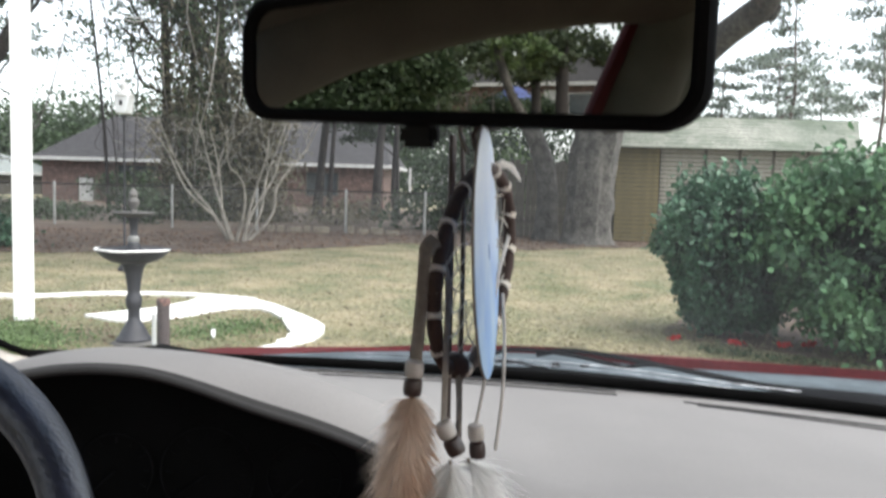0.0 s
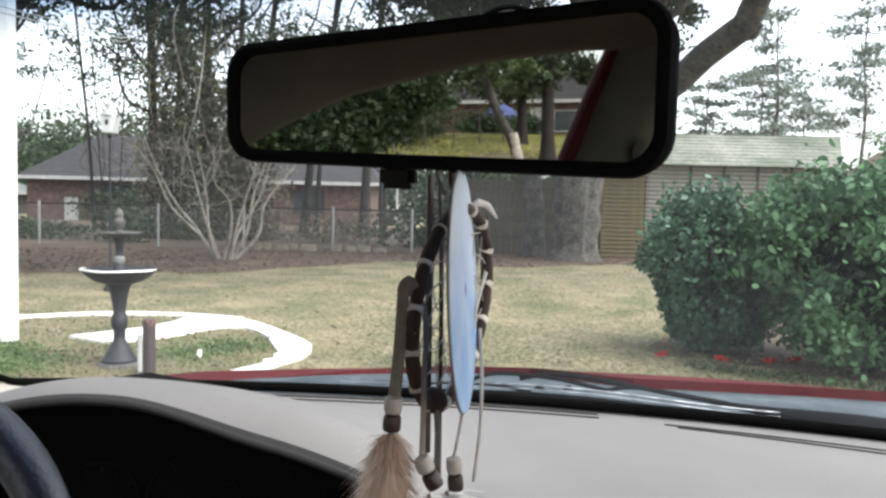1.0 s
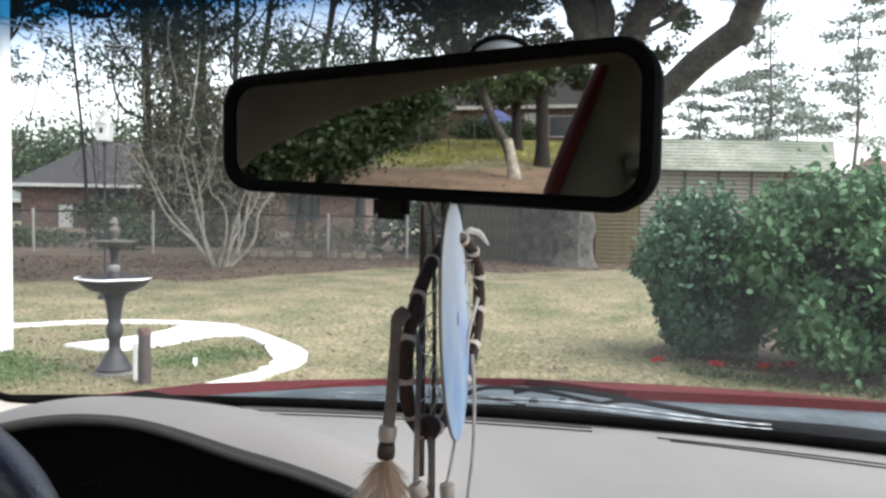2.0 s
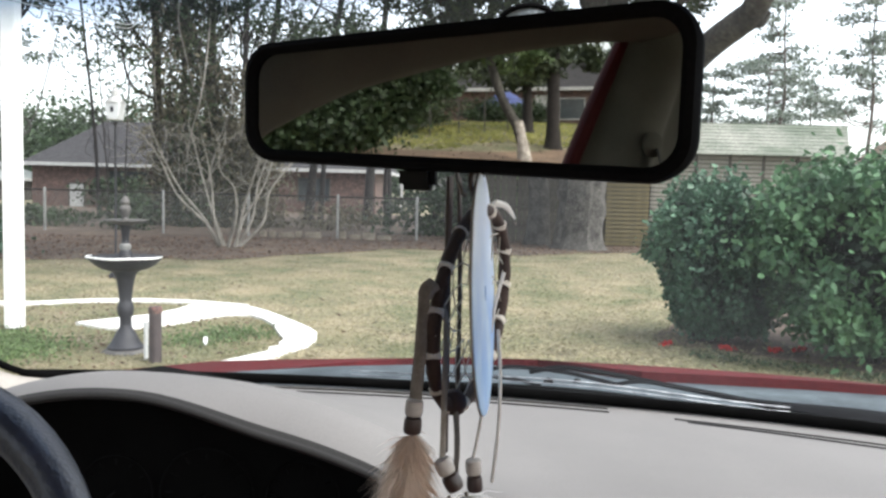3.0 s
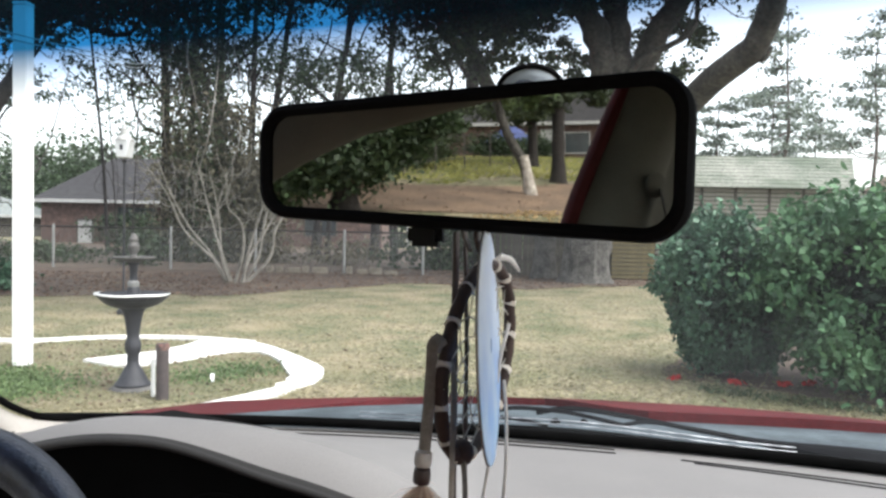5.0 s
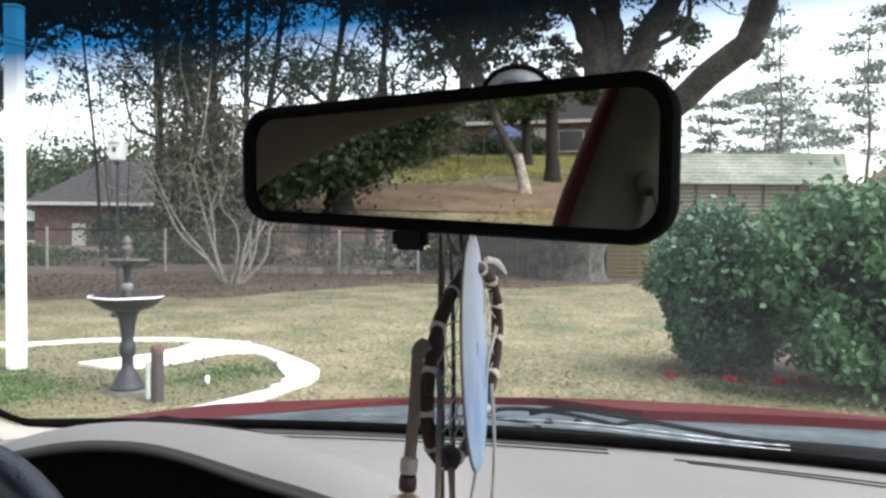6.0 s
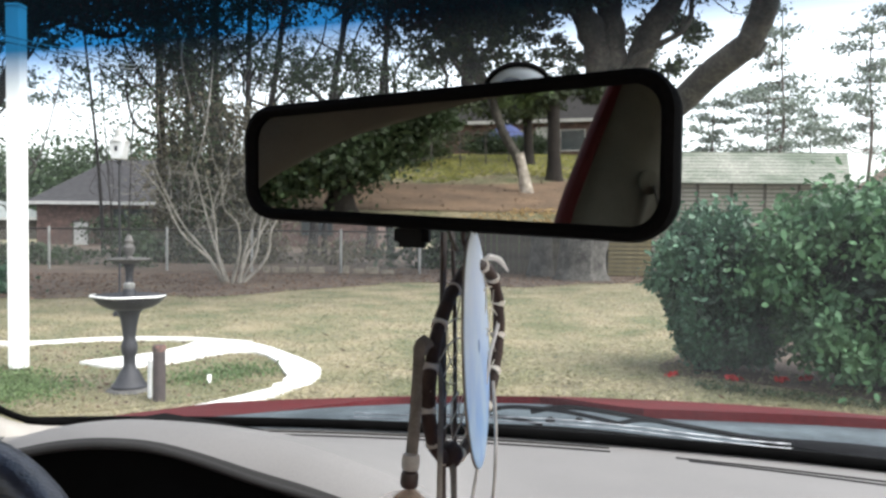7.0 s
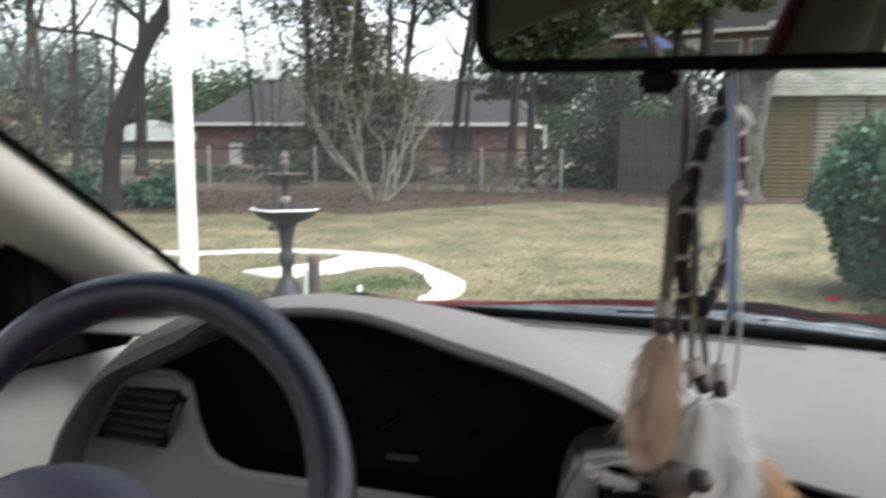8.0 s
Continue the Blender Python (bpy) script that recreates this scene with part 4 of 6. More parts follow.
def garden():
    # white walk: a broad band that curls round the right of the bed and tapers to a tip
    out = smooth_line([(-2.9, 8.80, 0), (-2.5, 8.72, 0), (-2.1, 8.42, 0), (-1.68, 7.86, 0), (-1.30, 7.25, 0), (-1.215, 6.86, 0)], 6)
    inn = smooth_line([(-1.49, 6.83, 0), (-1.60, 7.10, 0), (-1.80, 7.62, 0), (-2.10, 8.02, 0), (-2.40, 7.96, 0), (-2.66, 7.46, 0), (-3.07, 7.08, 0), (-3.56, 7.30, 0)], 6)
    back = [(-3.34, 7.56), (-3.1, 7.85), (-2.95, 8.25)]
    bm = bm_new()
    slab(bm, [(p.x, p.y) for p in out] + [(p.x, p.y) for p in inn] + back, -0.06, 0.035)
    bmesh.ops.triangulate(bm, faces=bm.faces[:])
    w = part("garden_walk", bm, M["concrete"], None, smooth=False)
    tagged(w, "white concrete garden walk curling round the fountain", "path", kind="structure")
    # broken front slab beyond the joint
    bm = bm_new()
    slab(bm, [(-1.22, 6.835), (-1.24, 6.62), (-1.31, 6.44), (-1.36, 6.3), (-1.40, 6.12), (-1.47, 5.95), (-1.62, 5.82), (-1.80, 5.66), (-1.96, 5.60), (-1.78, 5.86), (-1.66, 6.05), (-1.60, 6.16), (-1.50, 6.34), (-1.53, 6.47), (-1.46, 6.56), (-1.50, 6.70), (-1.48, 6.81)], -0.06, 0.028)
    bmesh.ops.triangulate(bm, faces=bm.faces[:])
    part("slab", bm, M["concrete"], w, smooth=False)
    # low white edging that closes the ring
    ring = smooth_line([(-2.3, 8.66, 0), (-2.8, 8.72, 0), (-3.25, 8.76, 0), (-3.7, 8.74, 0), (-4.2, 8.57, 0), (-4.6, 8.32, 0), (-5.1, 8.26, 0), (-6.2, 8.3, 0)], 6)
    bm = bm_new()
    left = [(p.x, p.y) for p in ring]
    slab(bm, left + [(x, y + 0.02 + 0.11 * min(1.0, max(0.0, (-2.3 - x) / 0.6))) for x, y in left[::-1]], -0.05, 0.04)
    bmesh.ops.triangulate(bm, faces=bm.faces[:])
    w = part("edging", bm, M["concrete"], None, smooth=False)
    tagged(w, "low white concrete lawn edging", "edging", kind="structure")
    bm = bm_new()
    slab(bm, ring_pts(-3.25, 7.15, 1.75, 1.75, 0, 354), -0.05, 0.008)
    b = part("flower_bed", bm, M["soil"], None, smooth=False)
    tagged(b, "thin soil bed with weeds round the fountain", "flower bed", kind="structure")
    # low weeds
    rng = np.random.default_rng(8)
    c = np.array([(-2.05, 6.9), (-1.95, 7.1), (-2.25, 6.65), (-3.4, 6.3), (-3.8, 6.5), (-4.2, 6.4), (-3.7, 5.9), (-3.5, 5.7), (-4.5, 6.8), (-3.9, 6.1), (-4.0, 5.7), (-4.4, 6.1), (-3.6, 6.0), (-3.6, 6.3), (-3.3, 6.0), (-3.9, 6.7)])
    pick = rng.integers(0, len(c), 6500)
    xy = c[pick] + rng.normal(size=(6500, 2)) * np.array([0.20, 0.17])
    p = np.column_stack([xy, rng.uniform(0.01, 0.05, 6500)])
    ob = cloud("weeds", p, 0.020, M["bright_leaf"], None, "", "stuff", 1.8, 9)
    tagged(ob, "low green weeds in the bed", "weeds", kind="stuff")
    bx = rng.uniform(-4.9, -1.5, 4000)
    by = rng.uniform(5.3, 8.9, 4000)
    k = (np.hypot((bx + 3.25) / 1.7, (by - 7.15) / 1.7) < 1) & (rng.uniform(0, 1, 4000) < 0.25)
    ob = cloud("bed_litter", np.stack([bx, by, np.full(4000, 0.018)], 1)[k], 0.022, M["litter"], None, "", "stuff", 1.8, 10, tilt=np.array([1, 1, 0.3]))
    tagged(ob, "dry leaf litter on the bed", "leaf litter", kind="stuff")


def fountain():
    c = (-2.61, 6.2, 0.0)
    t = thing("fountain", c, "dark two-tier garden fountain with pale bowl rims", "fountain")
    bm = bm_new()
    lathe(bm, c, [(0.05, 0.0), (0.175, 0.0), (0.18, 0.012), (0.165, 0.028), (0.13, 0.04)], 28)
    part("plinth", bm, M["dusty"], t, "low dusty plinth")
    bm = bm_new()
    lathe(bm, c, [(0.05, 0.035), (0.135, 0.035), (0.138, 0.055), (0.118, 0.075), (0.098, 0.115), (0.072, 0.165), (0.050, 0.20), (0.044, 0.23)], 28)
    part("base", bm, M["iron"], t, "dark flared base")
    bm = bm_new()
    lathe(bm, c, [(0.03, 0.225), (0.046, 0.23), (0.045, 0.285), (0.058, 0.31), (0.063, 0.345), (0.063, 0.37), (0.055, 0.40), (0.047, 0.42), (0.050, 0.46), (0.058, 0.52), (0.068, 0.58), (0.082, 0.63), (0.105, 0.655), (0.11, 0.665)], 24)
    part("stem", bm, M["iron"], t)
    bm = bm_new()
    lathe(bm, c, [(0.05, 0.655), (0.125, 0.66), (0.175, 0.675), (0.225, 0.705), (0.262, 0.74), (0.282, 0.762), (0.284, 0.770), (0.262, 0.766), (0.19, 0.764), (0.10, 0.763), (0.02, 0.763)], 40)
    bowl = part("lower_bowl", bm, M["iron"], t, "wide dark lower bowl")
    bm = bm_new()
    tube(bm, [(c[0] + 0.284 * math.cos(a), c[1] + 0.284 * math.sin(a), 0.772 + 0.002 * math.sin(5 * a)) for a in np.linspace(math.pi - 0.12, 2 * math.pi + 0.12, 33)], [(0.0080 + 0.0015 * math.sin(3.3 * k)) * min(1.0, 0.3 + 0.2 * min(k, 32 - k)) for k in range(33)], 8)
    part("rim", bm, M["white"], bowl, "pale worn front of the bowl rim")
    bm = bm_new()
    lathe(bm, c, [(0.02, 0.71), (0.055, 0.72), (0.05, 0.80), (0.033, 0.83), (0.028, 0.92), (0.035, 0.99), (0.05, 1.02)], 18)
    part("upper_stem", bm, M["iron"], t)
    bm = bm_new()
    lathe(bm, c, [(0.033, 0.815), (0.044, 0.83), (0.044, 0.86), (0.03, 0.875)], 16)
    part("collar", bm, M["galv"], t, "pale collar on the upper stem")
    bm = bm_new()
    lathe(bm, c, [(0.04, 1.015), (0.09, 1.03), (0.15, 1.048), (0.165, 1.056), (0.163, 1.062), (0.10, 1.05), (0.02, 1.045)], 30)
    part("upper_bowl", bm, M["dusty"], t, "small weathered upper bowl")
    bm = bm_new()
    lathe(bm, c, [(0.02, 1.04), (0.03, 1.06), (0.022, 1.08), (0.042, 1.12), (0.045, 1.15), (0.028, 1.175), (0.036, 1.20), (0.02, 1.235), (0.004, 1.25)], 16)
    part("finial", bm, M["dusty"], t, "weathered urn-shaped finial")


def small_garden_things():
    t = thing("garden_pipe", (-2.238, 5.86, 0), "short brown standpipe with a rusty red cap", "standpipe")
    bm = bm_new()
    lathe(bm, (-2.238, 5.86, 0), [(0.04, 0.0), (0.046, 0.0), (0.046, 0.39), (0.04, 0.395)], 20)
    part("body", bm, M["pipe"], t)
    bm = bm_new()
    lathe(bm, (-2.238, 5.86, 0), [(0.04, 0.385), (0.050, 0.387), (0.051, 0.415), (0.044, 0.433), (0.02, 0.437)], 20)
    part("cap", bm, M["rust_top"], t, "rusty red cap")
    t = thing("riser_pipe", (-2.345, 5.95, 0), "thin white plastic riser pipe", "pipe")
    bm = bm_new()
    lathe(bm, (-2.345, 5.95, 0), [(0.014, 0.0), (0.016, 0.0), (0.016, 0.25), (0.021, 0.25), (0.021, 0.30), (0.012, 0.305)], 12)
    part("tube", bm, M["white"], t)
    t = thing("plant_marker", (-2.07, 6.5, 0), "small white plant marker in the bed", "marker")
    bm = bm_new()
    cube(bm, (-2.07, 6.5, 0.055), (0.035, 0.006, 0.07), 0.002, pose(0, 0, 0, -12, 0, 10))
    part("plate", bm, M["white"], t)
    bm = bm_new()
    tube(bm, [(-2.07, 6.505, 0.0), (-2.07, 6.503, 0.03)], 0.004, 6)
    part("stake", bm, M["galv"], t)
    # tall white post
    px, py = -3.965, 7.0
    t = thing("white_post", (px, py, 0), "tall square white painted post on the lawn", "post")
    bm = bm_new()
    cube(bm, (px, py, 1.625), (0.129, 0.129, 3.21), 0.008)
    part("shaft", bm, M["white"], t)
    bm = bm_new()
    cube(bm, (px, py, 3.245), (0.137, 0.137, 0.03), 0.008)
    part("cap", bm, M["white"], t)
    # lamp post with a pale lantern
    lx, ly = -4.82, 11.0
    t = thing("lamp_post", (lx, ly, 0), "dark garden lamp post with a pale glass lantern", "lamp post")
    bm = bm_new()
    lathe(bm, (lx, ly, 0), [(0.09, 0.0), (0.09, 0.05), (0.032, 0.12), (0.016, 0.4), (0.013, 2.12), (0.04, 2.16), (0.02, 2.18)], 12)
    part("pole", bm, M["iron"], t)
    bm = bm_new()
    prism(bm, [(-0.075, 2.20), (0.075, 2.20), (0.11, 2.44), (-0.11, 2.44)], lambda a, b, d: (lx + a, ly + d, b), -0.1, 0.1)
    bmesh.ops.bevel(bm, geom=bm.edges[:], offset=0.01, segments=1, affect='EDGES')
    part("lantern_glass", bm, M["lantern"], t, "pale frosted lantern glass")
    bm = bm_new()
    lathe(bm, (lx, ly, 2.46), [(0.135, -0.02), (0.125, 0.0), (0.05, 0.06), (0.05, 0.14), (0.015, 0.17), (0.02, 0.2), (0.003, 0.22)], 12)
    part("lantern_roof", bm, M["off_white"], t)
    # iron block on the pane, put in for the lantern's dark opening
    bm = bm_new()
    cube(bm, (lx, ly - 0.094, 2.34), (0.06, 0.03, 0.09), 0.01)
    part("lantern_dark_spot", bm, M["iron"], t, "dark spot at the centre of the lantern")
    # overhead wire
    t = thing("overhead_wire", (-4.4, 7.3, 3.0), "thin overhead service wire", "wire")
    bm = bm_new()
    span = [Vector((-3.76, 6.0, 2.77)), Vector((-3.80, 6.6, 2.84)), Vector((-3.85, 7.2, 2.91)), Vector((-4.1, 8.6, 3.11)), Vector((-4.59, 11.0, 3.46)), Vector((-5.3, 13.0, 4.2))]
    for dz in (0.0, 0.05):
        tube(bm, [p + Vector((0, 0, dz)) for p in smooth_line(span, 6)], 0.007, 5)
    part("cable", bm, M["off_white"], t)


# ---- shrubs and trees ----
def camellia(c, radii, n, seed, label, undercut=0.0, leaf="leaf", size=0.037, skirt=None):
    t = thing("camellia_bush", (c[0], c[1], 0), label, "bush", "camellia bushes")
    rng = np.random.default_rng(seed)
    bm = bm_new()
    for k in range(9):
        a = 2 * math.pi * k / 9 + rng.uniform(-0.3, 0.3)
        e = Vector((c[0] + radii[0] * 0.55 * math.cos(a), c[1] + radii[1] * 0.55 * math.sin(a), c[2] + radii[2] * rng.uniform(0.0, 0.6)))
        f = Vector((c[0] + 0.07 * math.cos(a), c[1] + 0.07 * math.sin(a), 0))
        tube(bm, smooth_line([f, f.lerp(e, 0.4) + Vector((0, 0, 0.1)), e], 4), [0.028 - 0.0022 * i for i in range(9)], 6)
    part("stems", bm, M["bark_dark"], t, "thin bare lower stems", kind="stuff")
    p = puffs(c, radii, n, 150, seed, 0.13, 0.62)
    if skirt:
        p = np.concatenate([p, puffs(*skirt, n // 3, 50, seed + 5, 0.13, 0.5)])
    p = p[p[:, 2] > 0.03 + 0.12 * rng.uniform(0, 1, len(p)) ** 2]
    # undercut towards the open lawn
    p = p[(p[:, 2] > 0.75) | (p[:, 0] > c[0] - radii[0] * 0.82 + undercut * (0.75 - p[:, 2]))]
    cloud("leaves", p, size, M[leaf], t, "glossy dark green leaves", "stuff", 1.8, seed + 1, 0.35, oval=True)
    # inner leaves nearly black: shade within the bush put into their colour
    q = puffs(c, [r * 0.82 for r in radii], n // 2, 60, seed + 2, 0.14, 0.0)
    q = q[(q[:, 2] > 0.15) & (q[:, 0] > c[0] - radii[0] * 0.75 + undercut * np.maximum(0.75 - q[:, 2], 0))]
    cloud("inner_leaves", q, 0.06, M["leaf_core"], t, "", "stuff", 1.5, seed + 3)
    return t


def fallen_flowers():
    rng = np.random.default_rng(12)
    for x, y in ((1.90, 7.16), (2.40, 7.02), (2.82, 7.0), (3.05, 7.05)):
        t = thing("fallen_blossom", (x, y, 0), "red camellia blossom fallen on the mulch", "flower", "fallen blossoms")
        p = np.array([x, y, 0.035]) + rng.normal(size=(22, 3)) * np.array([0.030, 0.025, 0.008])
        cloud("petals", p, 0.040, M["petal"], t, "", "stuff", 1.2, int(x * 100))


def limb(bm, a, b, r0, r1, rng, bend=0.12, seg=8, n=6):
    """A crooked tapering limb; gives its points."""
    a, b = Vector(a), Vector(b)
    L = (b - a).length
    pts = [a]
    for k in range(1, 4):
        pts.append(a.lerp(b, k / 4) + Vector(rng.normal(size=3)) * L * bend * 0.5)
    pts.append(b)
    line = smooth_line(pts, n)
    m = len(line) - 1
    tube(bm, line, [r0 + (r1 - r0) * (i / m) ** 0.8 for i in range(m + 1)], seg)
    return line


def tree(name, label, trunk, radii, limbs, crowns, bark, leaf, seed, leaf_size=0.16, twigs=0, category="tree", flare=1.5, bend=0.16, limb_bark=None):
    """trunk: points; radii: foot and head; limbs: (start share, end place, radius); crowns: (centre, radii, leaves, clumps)."""
    rng = np.random.default_rng(seed)
    t = thing(name, trunk[0], label, category)
    bm = bm_new()
    line = smooth_line(trunk, 6)
    m = len(line) - 1
    rr = [radii[0] + (radii[1] - radii[0]) * i / m for i in range(m + 1)]
    for i in range(min(4, m)):
        rr[i] *= 1 + (flare - 1) * (1 - i / 4) ** 2
    tube(bm, line, rr, 32 if radii[0] > 0.4 else 16)
    for v in bm.verts:
        a = math.atan2(v.co.y - trunk[0][1], v.co.x - trunk[0][0])
        v.co += Vector((math.cos(a), math.sin(a), 0)) * radii[0] * (0.15 * noise.noise(v.co * 2.2) + (0.05 * math.sin(8 * a + 0.5 * v.co.z) + 0.03 * math.sin(13 * a) if radii[0] > 0.4 else 0))
    part("trunk", bm, bark, t)
    ends = []
    if limbs:
        for s, e, r in limbs:
            bm = bm_new()
            ln = limb(bm, line[int(s * m)], e, r, r * 0.4, rng, bend)
            ends.append(ln)
            for k in range(twigs):
                i = int(rng.integers(len(ln) // 3, len(ln)))
                d = Vector(rng.normal(size=3))
                d.z = abs(d.z) * 0.6
                L = (Vector(e) - line[int(s * m)]).length
                limb(bm, ln[i], ln[i] + d.normalized() * L * rng.uniform(0.15, 0.4), r * 0.22, r * 0.05, rng, 0.25, 5, 3)
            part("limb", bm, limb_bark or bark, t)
    if crowns:
        pts = np.concatenate([puffs(c, rd, n, k, seed + 10 + i, 0.13, 0.2) for i, (c, rd, n, k) in enumerate(crowns)])
        cloud("crown", pts, leaf_size, leaf, t, "", "stuff", 1.6, seed + 5)
    return t


def crape_myrtle():
    b = Vector((-4.98, 16.9, 0))
    t = thing("crape_myrtle", b, "bare multi-stemmed crape myrtle with pale bark", "tree")
    rng = np.random.default_rng(21)
    for k in range(9):
        a = 2 * math.pi * k / 9 + rng.uniform(-0.25, 0.25)
        f = b + Vector((0.20 * math.cos(a), 0.16 * math.sin(a), 0))
        sp = rng.uniform(0.6, 1.6)
        e = b + Vector((sp * 1.4 * math.cos(a), sp * math.sin(a), rng.uniform(1.8, 2.8)))
        bm = bm_new()
        ln = limb(bm, f, e, 0.044, 0.008, rng, 0.06, 8, 5)
        for j in range(7):
            i = int(rng.integers(8, len(ln)))
            d = Vector((rng.normal() * 0.8 + 0.5 * math.cos(a), rng.normal() * 0.8 + 0.5 * math.sin(a), rng.uniform(0.2, 1.0)))
            l2 = limb(bm, ln[i], ln[i] + d.normalized() * rng.uniform(0.4, 0.95), 0.009, 0.0035, rng, 0.14, 5, 3)
            for q in range(2):
                d2 = d + Vector(rng.normal(size=3)) * 0.7
                limb(bm, l2[len(l2) // 2], l2[len(l2) // 2] + d2.normalized() * rng.uniform(0.3, 0.9), 0.006, 0.003, rng, 0.2, 4, 2)
        part("stem", bm, M["bark_pale"], t)


def pine(x, y, h, r, seed, tiers=9, z0=0.35, wide=2.6):
    rng = np.random.default_rng(seed)
    t = thing("pine_tree", (x, y, 0), "tall sparse pine against the sky", "tree", "pines")
    bm = bm_new()
    top = Vector((x + rng.normal() * 0.4, y, h))
    limb(bm, (x, y, 0), top, r, r * 0.15, rng, 0.02, 8, 5)
    part("trunk", bm, M["bark_red"], t)
    bm, pts = bm_new(), []
    for k in range(tiers):
        z = h * (z0 + (1 - z0) * (k + 0.5) / tiers)
        for j in range(3):
            a = rng.uniform(0, 2 * math.pi)
            L = wide * (1.15 - 0.75 * k / tiers) * rng.uniform(0.5, 1.1)
            e = Vector((x + L * math.cos(a), y + L * math.sin(a), z + rng.uniform(-0.1, 0.35) * L))
            limb(bm, (x, y, z), e, 0.05, 0.015, rng, 0.15, 4, 2)
            c = rng.normal(size=(70, 3)) * np.array([0.50, 0.50, 0.13]) * wide / 2.6 + np.array(e)
            pts.append(c)
            pts.append(rng.normal(size=(40, 3)) * np.array([0.4, 0.4, 0.16]) * wide / 2.6 + np.array(Vector((x, y, z)).lerp(e, 0.6)))
    part("branches", bm, M["bark_red"], t, kind="stuff")
    cloud("needles", np.concatenate(pts), 0.15, M["needle"], t, "", "stuff", 1.6, seed + 1)


def shrub(x, y, radii, n, seed, material, size, label, z=None):
    t = thing("shrub", (x, y, 0 if z is None else z), label, "shrub", "shrubs")
    p = puffs((x, y, radii[2] * 0.9 + (z or 0)), radii, n, 40, seed, 0.25, 0.2)
    p = p[p[:, 2] > (z or 0) + 0.02]
    cloud("foliage", p, size, material, t, "", "stuff", 1.6, seed)
    bm = bm_new()
    tube(bm, [(x, y, (z or 0)), (x + 0.05, y, (z or 0) + radii[2])], [0.05, 0.02], 6)
    part("stem", bm, M["bark_dark"], t)


# ---- fences and buildings ----
def chain_fence():
    t = thing("chain_link_fence", (-8, 20.7, 0), "rusty chain-link fence with steel posts", "fence")
    bm = bm_new()
    tube(bm, [(-22, 20.7, 1.09), (-0.9, 20.7, 1.09)], 0.024, 8)
    part("top_rail", bm, M["bark_dark"], t)
    bm = bm_new()
    lathe(bm, t.location, [(0.035, 0.0), (0.036, 0.0), (0.036, 1.12), (0.025, 1.15), (0.004, 1.16)], 10)
    first = part("post", bm, M["galv"], t)
    first.location = Vector((-7.85, 20.66, 0)) - t.location
    for x in (-20.6, -17.4, -14.2, -11.0, -5.6, -3.26, -1.2):
        o = new("post", first.data)
        o.parent = t
        o.location = Vector((x, 20.66, 0)) - t.location
    bm = bm_new()
    for k in range(260):
        x = -22.5 + 0.085 * k
        for s in (1, -1):
            x0, x1 = x, x + 1.05 * s * 0.6
            if min(x0, x1) < -22 or max(x0, x1) > -0.9:
                continue
            vs = [bm.verts.new(p) for p in ((x0, 20.7, 0.02), (x0 + 0.006, 20.7, 0.02), (x1 + 0.006, 20.702, 1.08), (x1, 20.702, 1.08))]
            bm.faces.new(vs)
    part("wire_mesh", bm, M["galv"], t, kind="stuff", smooth=False)


def edging_stones():
    """Loose row of pale blocks along the foot of the fence."""
    rng = np.random.default_rng(71)
    x = -5.25
    while x < -1.9:
        w = rng.uniform(0.10, 0.42)
        h = rng.uniform(0.12, 0.22)
        if rng.uniform() < 0.78:
            t = thing("edging_stone", (x + w / 2, 20.45, 0), "pale weathered block lying along the fence foot", "stone", "edging stones")
            bm = bm_new()
            cube(bm, (x + w / 2, 20.45 + rng.uniform(-0.05, 0.05), h / 2), (w, 0.12, h), 0.02, pose(0, 0, 0, 0, rng.uniform(-5, 5), rng.uniform(-12, 12)))
            part("block", bm, M["pale_stone"], t)
        x += w + rng.uniform(0.01, 0.12)


def bank_fence():
    t = thing("bank_fence", (-16, -6, rise(-16, -6)), "low wire fence with thin posts on the bank", "fence")
    a, b = Vector((-15.4, -5.6, 0)), Vector((-20.0, -14.4, 0))
    for k in range(8):
        p = a.lerp(b, k / 7)
        z = rise(p.x, p.y)
        bm = bm_new()
        tube(bm, [(p.x, p.y, z - 0.1), (p.x, p.y, z + 1.0)], 0.02, 8)
        part("post", bm, M["dusty"], t)
    for h in (0.35, 0.95):
        bm = bm_new()
        tube(bm, [(p.x, p.y, rise(p.x, p.y) + h) for p in (a.lerp(b, k / 14) for k in range(15))], 0.008, 6)
        part("wire", bm, M["dusty"], t)


def plank_fence():
    t = thing("plank_fence", (1.5, 21.2, 0), "weathered grey board fence", "fence")
    rng = random.Random(4)
    data = []
    for k in range(3):
        bm = bm_new()
        h = 1.95 + 0.05 * k
        cube(bm, (0, 0, h / 2), (0.135, 0.022, h), 0.004)
        me = bpy.data.meshes.new("plank")
        bm.to_mesh(me)
        bm.free()
        me.materials.append(M["plank"])
        data.append(me)
    x = 0.30
    while x < 3.9:
        o = new("plank", data[rng.randrange(3)])
        o.parent = t
        o.location = Vector((x, 21.2 + rng.uniform(-0.008, 0.008), 0)) - t.location
        o.rotation_euler = (0, radians(rng.uniform(-0.6, 0.6)), 0)
        x += 0.148
    for z in (0.4, 1.6):
        bm = bm_new()
        cube(bm, (2.1, 21.25, z), (3.7, 0.05, 0.09), 0.005)
        part("rail", bm, M["plank"], t)


